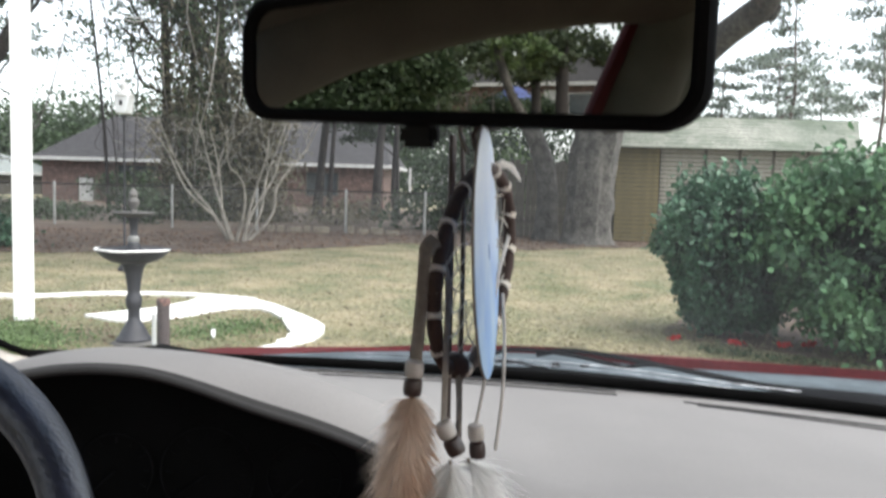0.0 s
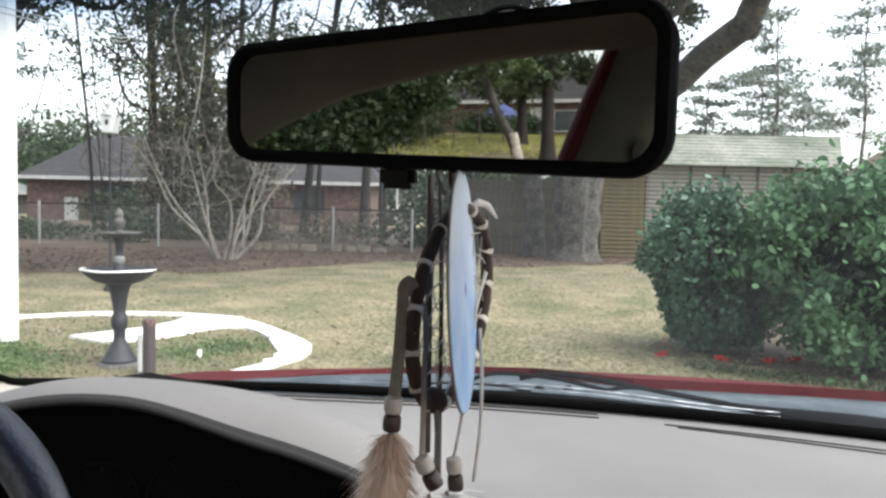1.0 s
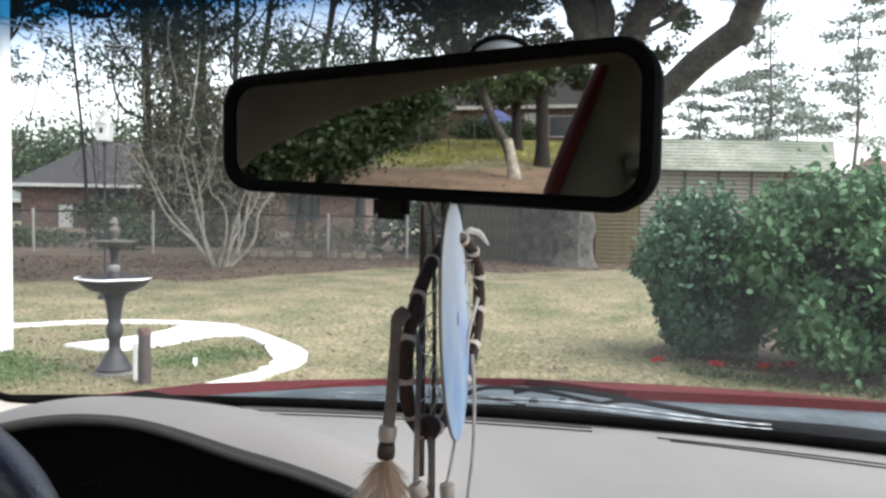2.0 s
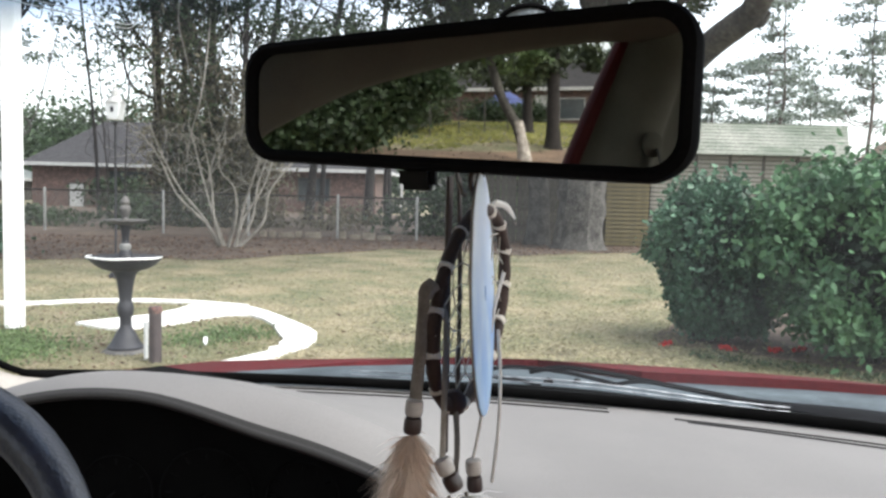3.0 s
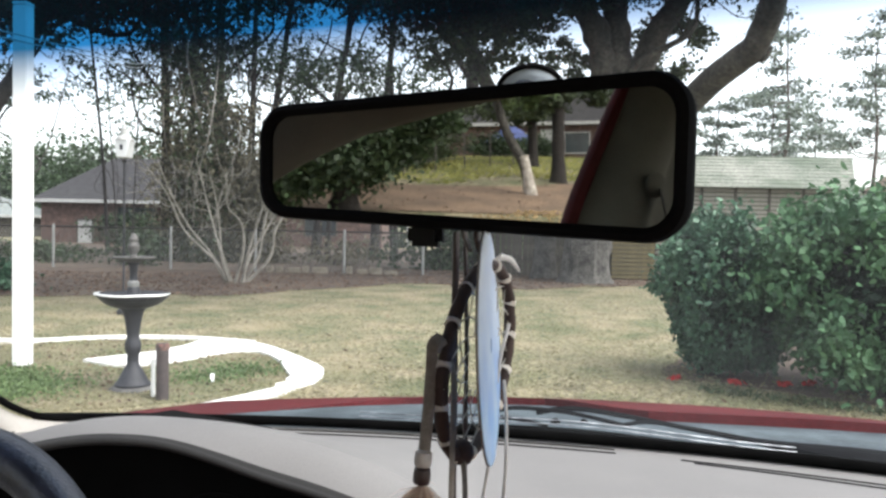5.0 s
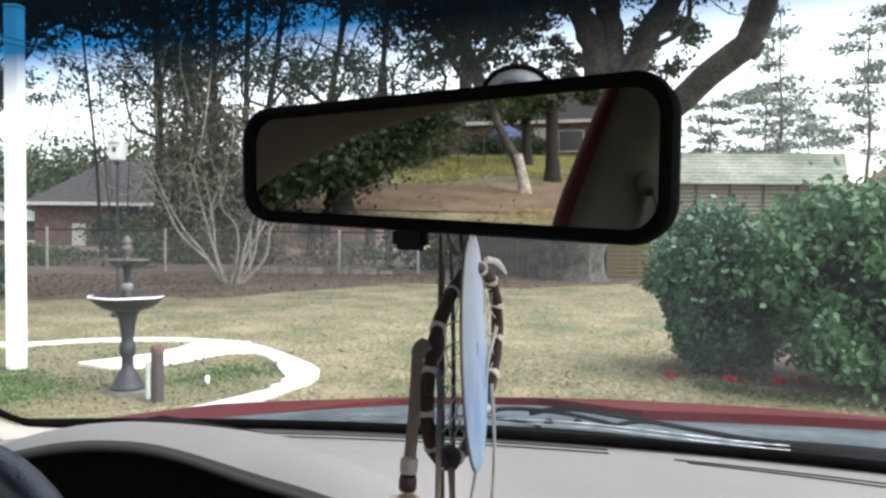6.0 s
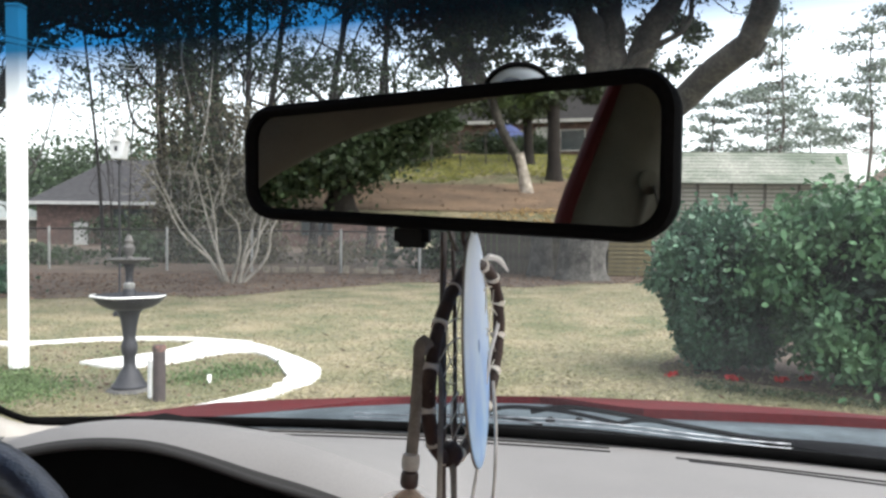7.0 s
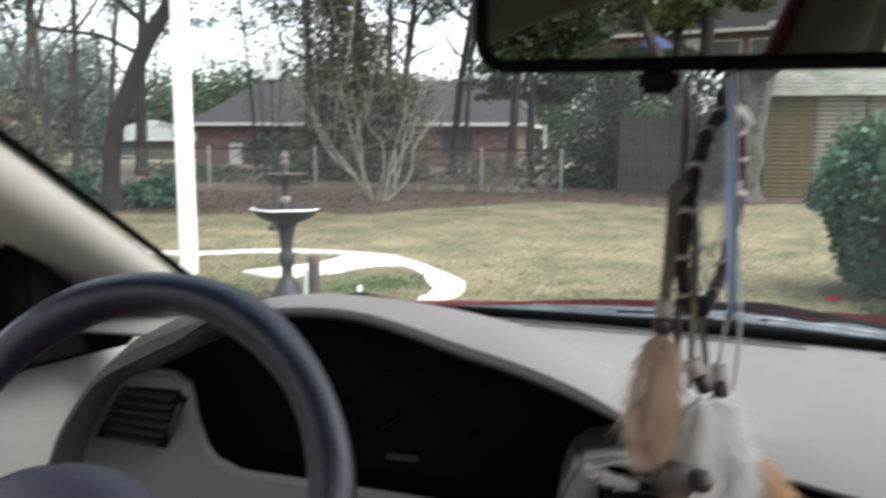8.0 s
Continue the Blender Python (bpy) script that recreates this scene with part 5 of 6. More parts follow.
def shed():
    x0, x1, y0, y1, eave, ridge = 3.65, 9.5, 20.6, 23.6, 2.50, 3.34
    t = thing("shed", (x0, y0, 0), "slatted board shed with a mossy grey roof", "shed")
    bm = bm_new()
    cube(bm, ((x0 + x1) / 2, (y0 + y1) / 2 + 0.05, eave / 2), (x1 - x0 - 0.1, y1 - y0 - 0.1, eave), 0)
    part("wall", bm, M["plank"], t, smooth=False)
    bm = bm_new()
    cube(bm, (0, 0, 0), (1.0, 0.03, 0.085), 0.006)
    me = bpy.data.meshes.new("slat")
    bm.to_mesh(me)
    bm.free()
    me.materials.append(M["shed_board"])
    gold = me.copy()
    gold.materials[0] = M["gold_board"]
    k = 0
    z = 0.08
    while z < eave:
        for a, b, d in ((x0, 4.75, gold), (4.78, x1, me)):
            o = new("slat", d)
            o.parent = t
            o.location = Vector(((a + b) / 2, y0 - 0.01, z)) - t.location
            o.scale = (b - a, 1, 1)
        z += 0.108
    for bx in (5.9, 6.75, 7.6, 8.45):
        bm = bm_new()
        cube(bm, (bx, y0 - 0.035, eave / 2), (0.07, 0.025, eave), 0.004)
        part("batten", bm, M["plank"], t)
    for s, yy in ((1, y0 - 0.35), (-1, y1 + 0.35)):
        bm = bm_new()
        ym = (y0 + y1) / 2
        n = 9
        for i in range(n):
            a0, a1 = i / n, (i + 1) / n + 0.02
            p = [(x0 - 0.3, yy + (ym - yy) * a0, eave - 0.08 + (ridge - eave + 0.08) * a0 + 0.018), (x1 + 0.1 + 0.75 * a0, yy + (ym - yy) * a0, eave - 0.08 + (ridge - eave + 0.08) * a0 + 0.018),
                 (x1 + 0.1 + 0.75 * a1, yy + (ym - yy) * a1, eave - 0.08 + (ridge - eave + 0.08) * a1), (x0 - 0.3, yy + (ym - yy) * a1, eave - 0.08 + (ridge - eave + 0.08) * a1)]
            q = [bm.verts.new(v) for v in p] + [bm.verts.new((v[0], v[1], v[2] - 0.03)) for v in p]
            for f in ((0, 1, 2, 3), (7, 6, 5, 4), (0, 4, 5, 1), (1, 5, 6, 2), (2, 6, 7, 3), (3, 7, 4, 0)):
                bm.faces.new([q[i] for i in f])
        part("roof", bm, M["shed_roof"], t, "mossy weathered roofing", smooth=False)
    bm = bm_new()
    prism(bm, [(y0, eave), (y1, eave), ((y0 + y1) / 2, ridge - 0.05)], lambda a, b, d: (d, a, b), x1 - 0.06, x1 + 0.02)
    part("gable", bm, M["off_white"], t, smooth=False)


def house(name, label, c, size, eave, ridge, over, yaw, wall, roof, openings, z0=0.0, hips=None, trim="off_white"):
    """openings: (kind, share along the front, width, sill, head). hips: how far the ridge stops short of each end."""
    w, d = size
    t = thing(name, (c[0], c[1], z0), label, "house")
    R = Matrix.Translation((c[0], c[1], z0)) @ Matrix.Rotation(radians(yaw), 4, 'Z')

    def put(bm):
        bmesh.ops.transform(bm, matrix=R, verts=bm.verts)
        return bm
    bm = bm_new()
    cube(bm, (0, 0, eave / 2), (w, d, eave), 0)
    part("wall", put(bm), wall, t, smooth=False)
    bm = bm_new()
    a, b = w / 2 + over, d / 2 + over
    k0, k1 = hips or (b, b)
    lo = [bm.verts.new(p) for p in ((-a, -b, eave), (a, -b, eave), (a, b, eave), (-a, b, eave))]
    hi = [bm.verts.new(p) for p in ((-a + k0, 0, ridge), (a - k1, 0, ridge))]
    for f in ((lo[0], lo[1], hi[1], hi[0]), (lo[2], lo[3], hi[0], hi[1]), (lo[1], lo[2], hi[1]), (lo[3], lo[0], hi[0]), (lo[3], lo[2], lo[1], lo[0])):
        bm.faces.new(f)
    part("roof", put(bm), roof, t, smooth=False)
    bm = bm_new()
    for p, s in (((0, -b, eave - 0.02), (2 * a, 0.06, 0.17)), ((0, b, eave - 0.02), (2 * a, 0.06, 0.17)), ((-a, 0, eave - 0.02), (0.06, 2 * b, 0.17)), ((a, 0, eave - 0.02), (0.06, 2 * b, 0.17))):
        cube(bm, p, s)
    part("fascia", put(bm), M["off_white"], t, "white eaves board", smooth=False)
    for kind, s, ww, z1, z2 in openings:
        x = -w / 2 + w * s
        bm = bm_new()
        fr = 0.05
        for p, q in (((x, -d / 2 - 0.03, z2), (ww + 2 * fr, 0.08, fr)), ((x, -d / 2 - 0.03, z1), (ww + 2 * fr, 0.10, fr)), ((x - ww / 2, -d / 2 - 0.03, (z1 + z2) / 2), (fr, 0.08, z2 - z1)), ((x + ww / 2, -d / 2 - 0.03, (z1 + z2) / 2), (fr, 0.08, z2 - z1))):
            cube(bm, p, q)
        win = part(kind, put(bm), M[trim], t, smooth=False)
        bm = bm_new()
        cube(bm, (x, -d / 2 - 0.005, (z1 + z2) / 2), (ww - fr, 0.03, z2 - z1 - fr))
        part("pane" if kind == "window" else "leaf", put(bm), M["pane"] if kind == "window" else M["off_white"], win, smooth=False)
    return t


land()
garden()
fountain()
small_garden_things()
camellia((2.32, 7.45, 0.78), (0.52, 0.50, 0.78), 12000, 31, "rounded camellia bush with glossy dark leaves", 0.30, skirt=((2.66, 7.50, 0.42), (0.36, 0.38, 0.42)))
camellia((3.52, 6.75, 0.90), (1.08, 0.90, 0.83), 18000, 41, "broad camellia bush with glossy green leaves", 0.26, "leaf_broad", 0.044)
fallen_flowers()
crape_myrtle()
chain_fence()
plank_fence()
edging_stones()
shed()
brick_house = house("brick_house", "low brick house with a grey hipped roof", (-13.25, 44), (17.5, 8), 2.25, 4.72, 0.45, 0, M["brick"], M["shingle"],
                    [("door", 0.132, 0.8, 0.0, 1.3), ("window", 0.285, 2.0, 0.9, 1.95), ("window", 0.823, 1.6, 0.7, 1.85)], -0.1, (2.4, 1.3), "plank")
for x, y, z in ((-3.72, 39.62, 2.14), (-3.20, 40.4, 2.14)):
    bm = bm_new()
    cube(bm, (x, y, z / 2 - 0.05), (0.11, 0.11, z + 0.1), 0.01)
    part("porch_post", bm, M["off_white"], brick_house, "thin white corner post")
house("far_house", "house with a pale grey roof behind trees", (-30.8, 50), (6.6, 6), 1.9, 3.2, 0.3, 6, M["plank"], M["shingle_light"], [("window", 0.5, 1.5, 0.8, 1.8)], -0.6)
house("pink_house", "distant house with a pale pink roof", (25.5, 40), (9, 7), 3.2, 4.3, 0.4, 0, M["off_white"], M["pink_roof"], [("window", 0.4, 1.4, 0.8, 1.9)], 0.0, (0, 0))

# the big oak by the shed
def bough(oak, pts, r0, r1, label):
    """A heavy crooked limb through points, with knots and swellings."""
    bm = bm_new()
    ln = smooth_line(pts, 7)
    m = len(ln) - 1
    tube(bm, ln, [r0 + (r1 - r0) * i / m for i in range(m + 1)], 16)
    for v in bm.verts:
        v.co += Vector((1, 0, 1)) * (0.22 * noise.noise(v.co * 1.9) + 0.12 * noise.noise(v.co * 5.5)) * r0
    part("limb", bm, M["bark_shaded"], oak, label)


oak = tree("oak_tree", "massive grey oak with spreading limbs", [(2.80, 19.3, -0.1), (2.82, 19.3, 0.7), (2.90, 19.3, 2.0), (3.10, 19.25, 3.3), (3.28, 19.2, 4.1), (3.32, 19.2, 4.4)], (0.57, 0.52),
           [(0.9, (6.0, 17.6, 7.8), 0.10)],
           [((2.2, 18.0, 7.35), (4.8, 2.2, 1.15), 33000, 130), ((-3.2, 17.5, 7.1), (3.6, 2.4, 1.2), 12000, 70), ((-0.3, 19.6, 5.9), (2.0, 1.0, 1.0), 4500, 50), ((4.6, 19.6, 5.8), (1.0, 0.8, 0.85), 2400, 26), ((0.9, 18.6, 6.75), (2.3, 1.4, 0.85), 8000, 46), ((2.0, 19.8, 5.35), (1.0, 0.7, 0.7), 1500, 22)],
           M["bark"], M["oak_leaf"], 51, 0.086, 9, flare=1.55, bend=0.09, limb_bark=M["bark_shaded"])
bough(oak, [(3.15, 19.25, 3.5), (3.22, 19.25, 4.5), (3.05, 19.15, 5.5), (2.62, 19.0, 6.4), (2.16, 18.8, 7.1), (1.2, 18.4, 8.6)], 0.40, 0.24, "heavy limb leaning over the fence")
bough(oak, [(3.2, 19.2, 3.5), (3.42, 19.2, 4.6), (3.42, 19.2, 5.8), (3.36, 19.15, 6.6), (3.5, 18.9, 9.0)], 0.40, 0.24, "heavy upright limb")
bough(oak, [(3.25, 19.2, 3.4), (3.58, 19.2, 4.2), (3.95, 19.15, 5.0), (4.26, 18.8, 5.87), (4.66, 18.4, 6.54), (5.4, 17.7, 8.0)], 0.33, 0.24, "heavy forked limb")
bough(oak, [(3.0, 19.1, 2.7), (3.5, 18.5, 3.2), (4.06, 17.8, 3.60), (4.42, 16.8, 3.90), (4.70, 15.8, 4.28), (4.95, 15.0, 4.52), (5.08, 14.72, 4.64), (5.13, 14.42, 4.86), (5.10, 14.0, 5.18), (5.12, 13.6, 5.58), (5.20, 13.0, 6.2), (5.7, 12.4, 7.4)], 0.30, 0.20, "heavy crooked lower limb")
bm = bm_new()
bmesh.ops.create_icosphere(bm, subdivisions=3, radius=0.20)
for v in bm.verts:
    v.co *= 1 + 0.5 * noise.noise(v.co * 9)
bmesh.ops.translate(bm, vec=(5.22, 14.72, 4.62), verts=bm.verts)
part("burl", bm, M["bark_shaded"], oak, "knotty burl at the bend of the limb")
cloud("crown", puffs((6.1, 12.8, 7.6), (2.2, 1.6, 1.2), 1500, 24, 77, 0.2, 0.2), 0.15, M["oak_leaf"], oak, "", "stuff", 1.6, 78)

tree("oak_tree", "slimmer grey oak beside the board fence", [(1.90, 20.4, -0.1), (1.86, 20.4, 1.7), (1.1, 20.4, 3.6), (0.05, 20.3, 5.6), (-0.5, 20.2, 8.0)], (0.28, 0.15),
     [(0.85, (-2.2, 20, 9.5), 0.12), (0.9, (2.0, 20, 10), 0.12)], [((-0.5, 20.5, 8.6), (3.0, 2.2, 1.8), 5800, 44)], M["bark"], M["oak_leaf"], 61, 0.17, 4)
# leaning tree by the lamp post, its crown hangs over the left of the yard
tree("live_oak", "dark leaning live oak over the lawn", [(-9.0, 13.2, -0.1), (-8.85, 13.1, 1.3), (-8.15, 13.0, 2.8), (-7.3, 12.8, 3.9), (-6.6, 12.5, 5.4)], (0.17, 0.10),
     [(0.9, (-3.2, 12.2, 5.6), 0.05), (0.9, (-5.0, 11.5, 6.6), 0.05), (0.6, (-9.8, 12.6, 5.6), 0.06), (0.5, (-11.2, 13.2, 4.6), 0.05), (0.8, (-7.5, 13.5, 6.5), 0.06), (0.95, (-1.5, 12.8, 5.9), 0.04)],
     [((-6.3, 12.2, 5.66), (4.8, 2.2, 1.25), 48000, 235), ((-2.4, 12.6, 6.05), (3.6, 1.8, 0.95), 23000, 150), ((-11, 13, 4.9), (2.0, 1.6, 1.4), 9000, 60)], M["bark_dark"], M["dark_leaf"], 63, 0.066, 12)
# woods behind the fence
for k, (x, y, r, h, lx) in enumerate(((-9.65, 25, 0.18, 11, -0.2), (-9.3, 26, 0.13, 12, 0.3), (-8.1, 25.5, 0.20, 12, -0.1), (-7.05, 25.2, 0.12, 12, 0.2), (-7.2, 27, 0.16, 11, 1.3), (-5.9, 30, 0.17, 12, 1.8), (0.1, 24.5, 0.26, 12, -0.3), (-13.4, 29, 0.07, 11, -1.0), (-3.4, 28, 0.17, 11, 0.8), (-4.8, 26.5, 0.09, 11, 0.9), (-2.5, 27, 0.08, 11, -0.5), (-16.5, 26, 0.22, 10, 0.6))):
    tree("woodland_tree", "tall dark woodland tree behind the fence", [(x, y, -0.3), (x + lx * 0.2, y, h * 0.3), (x + lx * 0.6, y, h * 0.65), (x + lx, y, h)], (r, r * 0.45),
         [(0.5, (x + 2.4, y, h * 0.75), r * 0.4), (0.55, (x - 2.2, y + 0.5, h * 0.72), r * 0.38), (0.75, (x + 1.6, y - 1, h), r * 0.35), (0.4, (x - 1.6, y - 1, h * 0.55), r * 0.3), (0.35, (x + 1.8, y - 0.5, h * 0.52), r * 0.28)],
         [((x + lx, y, h * 0.92), (3.0, 2.2, h * 0.17), 3300 if x > -7.5 else 4800, 38 if x > -7.5 else 50), ((x + lx * 0.5, y, h * 0.58), (2.3, 1.8, h * 0.11), 1300, 18)], M["bark_dark"], M["dark_leaf"], 100 + 7 * k, 0.085, 12)
# vine-clad stems
for k, (x, y, h) in enumerate(((-9.05, 24.6, 7.6), (-8.35, 24.6, 7.0), (-7.5, 24.8, 5.0), (-6.7, 24.8, 3.4))):
    t = thing("vine_thicket", (x, y, 0), "stems wrapped in dry brown vines", "vines", "vine thicket")
    rng = np.random.default_rng(200 + k)
    n = 5000
    z = rng.uniform(0, 1, n) ** 1.2 * h
    p = np.column_stack([x + rng.normal(size=n) * 0.55, y + rng.normal(size=n) * 0.3, z])
    cloud("foliage", p, 0.075, M["brown_leaf"] if k != 1 else M["oak_leaf"], t, "", "stuff", 2.6, 210 + k, 0.6)
    bm = bm_new()
    for j in range(7):
        limb(bm, (x + rng.normal() * 0.3, y, 0), (x + rng.normal() * 0.6, y, h * rng.uniform(0.8, 1.3)), 0.035, 0.012, rng, 0.1, 5, 4)
    part("stems", bm, M["bark_pale"], t, kind="stuff")
# slim bare trees on the left
for k, (x, y, r, lean) in enumerate(((-11.8, 16, 0.11, 0.3), (-10.6, 15.4, 0.08, 0.7), (-13.6, 17.5, 0.12, -0.4), (-15.5, 19, 0.13, 0.5), (-9.7, 17.2, 0.07, -0.3))):
    tree("sapling", "slim bare grey tree", [(x, y, -0.1), (x + lean * 0.3, y, 2.2), (x + lean, y, 6.5)], (r, r * 0.4),
         [(0.4, (x + lean + 1.2, y, 4.6), r * 0.4), (0.5, (x + lean - 1.3, y, 5.2), r * 0.4), (0.7, (x + lean + 0.8, y, 6.6), r * 0.35), (0.3, (x - 0.9, y, 3.2), r * 0.3)],
         [((x + lean, y, 5.8), (1.5, 1.2, 1.0), 420, 16)], M["bark"], M["oak_leaf"], 300 + k, 0.13, 6)
# twiggy bare trees before the brick house
for k, (x, y, r, lean) in enumerate(((-10.75, 24.0, 0.03, -0.5), (-10.1, 23.4, 0.03, 0.3))):
    tree("sapling", "slim bare grey tree with fine twigs", [(x, y, -0.1), (x + lean * 0.3, y, 2.2), (x + lean, y, 7.0)], (r, r * 0.4),
         [(0.30, (x + 1.3, y, 4.0), r * 0.4), (0.35, (x - 1.2, y, 4.2), r * 0.4), (0.45, (x + lean + 1.6, y, 5.2), r * 0.4), (0.5, (x + lean - 1.5, y, 5.6), r * 0.4), (0.7, (x + lean + 0.9, y, 7.2), r * 0.4), (0.25, (x - 0.9, y, 3.2), r * 0.35)],
         [((x + lean, y, 5.0), (1.6, 0.8, 1.5), 260, 20)], M["bark_dark"], M["dark_leaf"], 340 + k, 0.085, 16)
shrub(-24.5, 52, (3.4, 2.5, 3.6), 6000, 401, M["dark_leaf"], 0.2, "dense evergreen behind the brick house")
shrub(-16.5, 38.5, (1.9, 0.9, 0.75), 2200, 402, M["dark_leaf"], 0.13, "olive evergreen shrub by the brick wall")
shrub(-0.9, 23.2, (1.5, 0.9, 0.75), 1700, 403, M["dark_leaf"], 0.12, "dark low shrub behind the fence")
shrub(-4.2, 24.5, (1.8, 0.9, 0.42), 900, 404, M["brown_leaf"], 0.09, "brown winter shrub behind the fence")
shrub(-12.5, 23.0, (2.0, 0.8, 0.34), 1300, 405, M["dark_leaf"], 0.09, "dark low shrub behind the fence")
shrub(-8.6, 13.9, (0.65, 0.5, 0.30), 900, 406, M["leaf"], 0.09, "low blue-green shrub on the lawn edge")
shrub(-10.6, 14.3, (0.8, 0.5, 0.35), 900, 407, M["leaf"], 0.09, "low blue-green shrub on the lawn edge")
shrub(-9.4, 22.2, (0.9, 0.5, 0.5), 800, 408, M["dark_leaf"], 0.10, "dark low shrub behind the fence")
shrub(1.0, 22.3, (0.7, 0.5, 1.25), 1400, 409, M["bright_leaf"], 0.09, "fresh green shrub behind the board fence")
shrub(1.4, 24.0, (2.2, 1.0, 2.1), 9000, 412, M["dark_leaf"], 0.085, "tall dark evergreen behind the board fence")
tree("evergreen_tree", "small dark evergreen tree behind the fence", [(-3.0, 31, -0.1), (-3.1, 31, 1.5), (-3.0, 31, 4.0)], (0.10, 0.05), [(0.7, (-4.6, 31, 3.6), 0.04), (0.7, (-1.6, 31, 3.6), 0.04)], [((-3.2, 31, 3.7), (2.4, 1.1, 1.0), 8000, 60)], M["bark_dark"], M["dark_leaf"], 413, 0.09, 4)
tree("evergreen_tree", "dark evergreen tree behind the board fence", [(-0.4, 30, -0.1), (-0.4, 30, 2.0), (-0.3, 30, 6.0)], (0.12, 0.05), [(0.7, (-1.8, 30, 5.0), 0.04), (0.7, (1.2, 30, 5.0), 0.04)], [((-0.4, 30, 4.4), (2.6, 1.1, 2.0), 11000, 80)], M["bark_dark"], M["dark_leaf"], 414, 0.10, 4)
shrub(-18.8, 25.5, (1.5, 1.0, 2.6), 8000, 415, M["needle"], 0.10, "tangled tall olive winter shrub")
shrub(-23.2, 28.0, (2.4, 1.2, 3.2), 9000, 416, M["needle"], 0.11, "tangled tall brown winter shrub")
shrub(-16.5, 17.8, (2.2, 1.2, 0.9), 1800, 410, M["oak_leaf"], 0.13, "tangled olive winter shrub")
shrub(-19.5, 21.5, (2.6, 1.5, 1.6), 2200, 411, M["brown_leaf"], 0.16, "tangled brown winter shrub")
for k, (x, y, h, w) in enumerate(((17.0, 45, 13.5, 2.6), (13.9, 46, 8.6, 1.9), (22.2, 45, 13.5, 2.6), (19.6, 53, 10.5, 2.4), (27, 48, 14, 2.6), (12.0, 52, 7.6, 2.0), (24.0, 56, 9.5, 2.2))):
    pine(x, y, h, 0.16, 500 + 3 * k, 9 if h > 10 else 6, 0.38, w)
# far tree line
rng = np.random.default_rng(600)
pts = []
for k in range(70):
    a = rng.uniform(-1, 1)
    x = -4 + a * 62
    hh = rng.uniform(3.0, 6.0) * (1.35 if x < 2 else 0.62)
    pts.append(puffs((x, 68 + rng.uniform(-5, 8), hh * 0.5), (rng.uniform(2.5, 4.5), 2.0, hh * 0.62), 1700, 18, 700 + k, 0.3, 0.1))
p = np.concatenate(pts)
p = p[p[:, 2] > 0]
ob = cloud("far_woods", p, 0.28, M["dark_leaf"], None, "", "stuff", 1.4, 601)
tagged(ob, "distant dark woods along the skyline", "woods", kind="stuff")

# ---- the bank beside and behind the car ----
def bank(x, y):
    return (x, y, rise(x, y) - 0.1)


tree("bank_tree", "thick dark trunk on the pine straw bank", [bank(-11.4, -4.35), (-11.4, -4.35, 2.0), (-11.5, -4.4, 4.0), (-11.8, -4.4, 7.0)], (0.20, 0.17),
     [(0.5, (-10.0, -3.0, 5.0), 0.12), (0.5, (-12.4, -2.0, 5.2), 0.12), (0.6, (-11.2, -6.4, 5.4), 0.12)],
     [((-11.2, -3.8, 2.55), (1.4, 1.9, 1.25), 26000, 92), ((-11.3, -5.35, 2.6), (0.9, 0.95, 0.75), 8000, 44), ((-11.4, -3.2, 4.2), (1.6, 3.0, 1.3), 14000, 80), ((-12.5, -7.2, 4.6), (1.6, 2.6, 1.4), 9000, 60)], M["bark_dark"], M["dark_leaf"], 801, 0.07, 4, flare=2.3)
tr = tree("pale_tree", "leaning tree with a limewashed lower trunk", [bank(-13.6, -9.6), (-13.75, -9.5, 1.9), (-14.2, -9.2, 3.0), (-14.6, -8.9, 5.5)], (0.115, 0.085),
          [(0.8, (-14.0, -10.8, 5.8), 0.06)], [((-14.5, -9.7, 3.5), (0.7, 0.9, 0.40), 1800, 22)], M["bark"], M["bright_leaf"], 811, 0.085, 3)
bm = bm_new()
z = rise(-13.6, -9.6)
tube(bm, [(-13.6, -9.6, z - 0.05), (-13.66, -9.56, z + 0.4), (-13.74, -9.5, z + 0.85)], [0.165, 0.118, 0.108], 14)
part("limewash_band", bm, M["limewash"], tr, "pale limewashed lower trunk")
tree("bank_tree", "dark straight trunk on the grass bank", [bank(-15.6, -11.9), (-15.6, -11.9, 3.2), (-15.6, -11.9, 6.0)], (0.18, 0.14), [(0.8, (-14.0, -12.5, 6.2), 0.06)],
     [((-15.9, -11.8, 3.75), (1.0, 1.8, 0.60), 2600, 30)], M["bark_dark"], M["oak_leaf"], 821, 0.09, 3)
tree("bank_tree", "dark slim trunk on the grass bank", [bank(-19.0, -13.6), (-19.0, -13.6, 4.2), (-19.0, -13.6, 7.0)], (0.15, 0.11), [],
     [((-19.0, -12.9, 4.0), (1.6, 2.8, 0.8), 4200, 34)], M["bark_dark"], M["oak_leaf"], 831, 0.10)
for k, (x, y, s) in enumerate(((-11.9, -2.9, 0.95), (-15.6, -6.4, 0.6), (-12.0, -1.0, 1.1), (-19, -9.4, 0.7), (-20, -7.2, 0.8), (-21, -11.2, 0.7), (-22.5, -14.5, 0.6), (-18.2, -4.8, 1.0), (-24, -17.5, 0.7), (-17.5, -2.6, 1.1), (-26, -9, 1.4), (-25, -5, 1.6))):
    shrub(x, y, (1.4 * s, 1.4 * s, 0.7 * s), 2200, 840 + k, M["oak_leaf"] if k % 2 else M["dark_leaf"], 0.075, "loose garden shrub on the bank", rise(x, y))
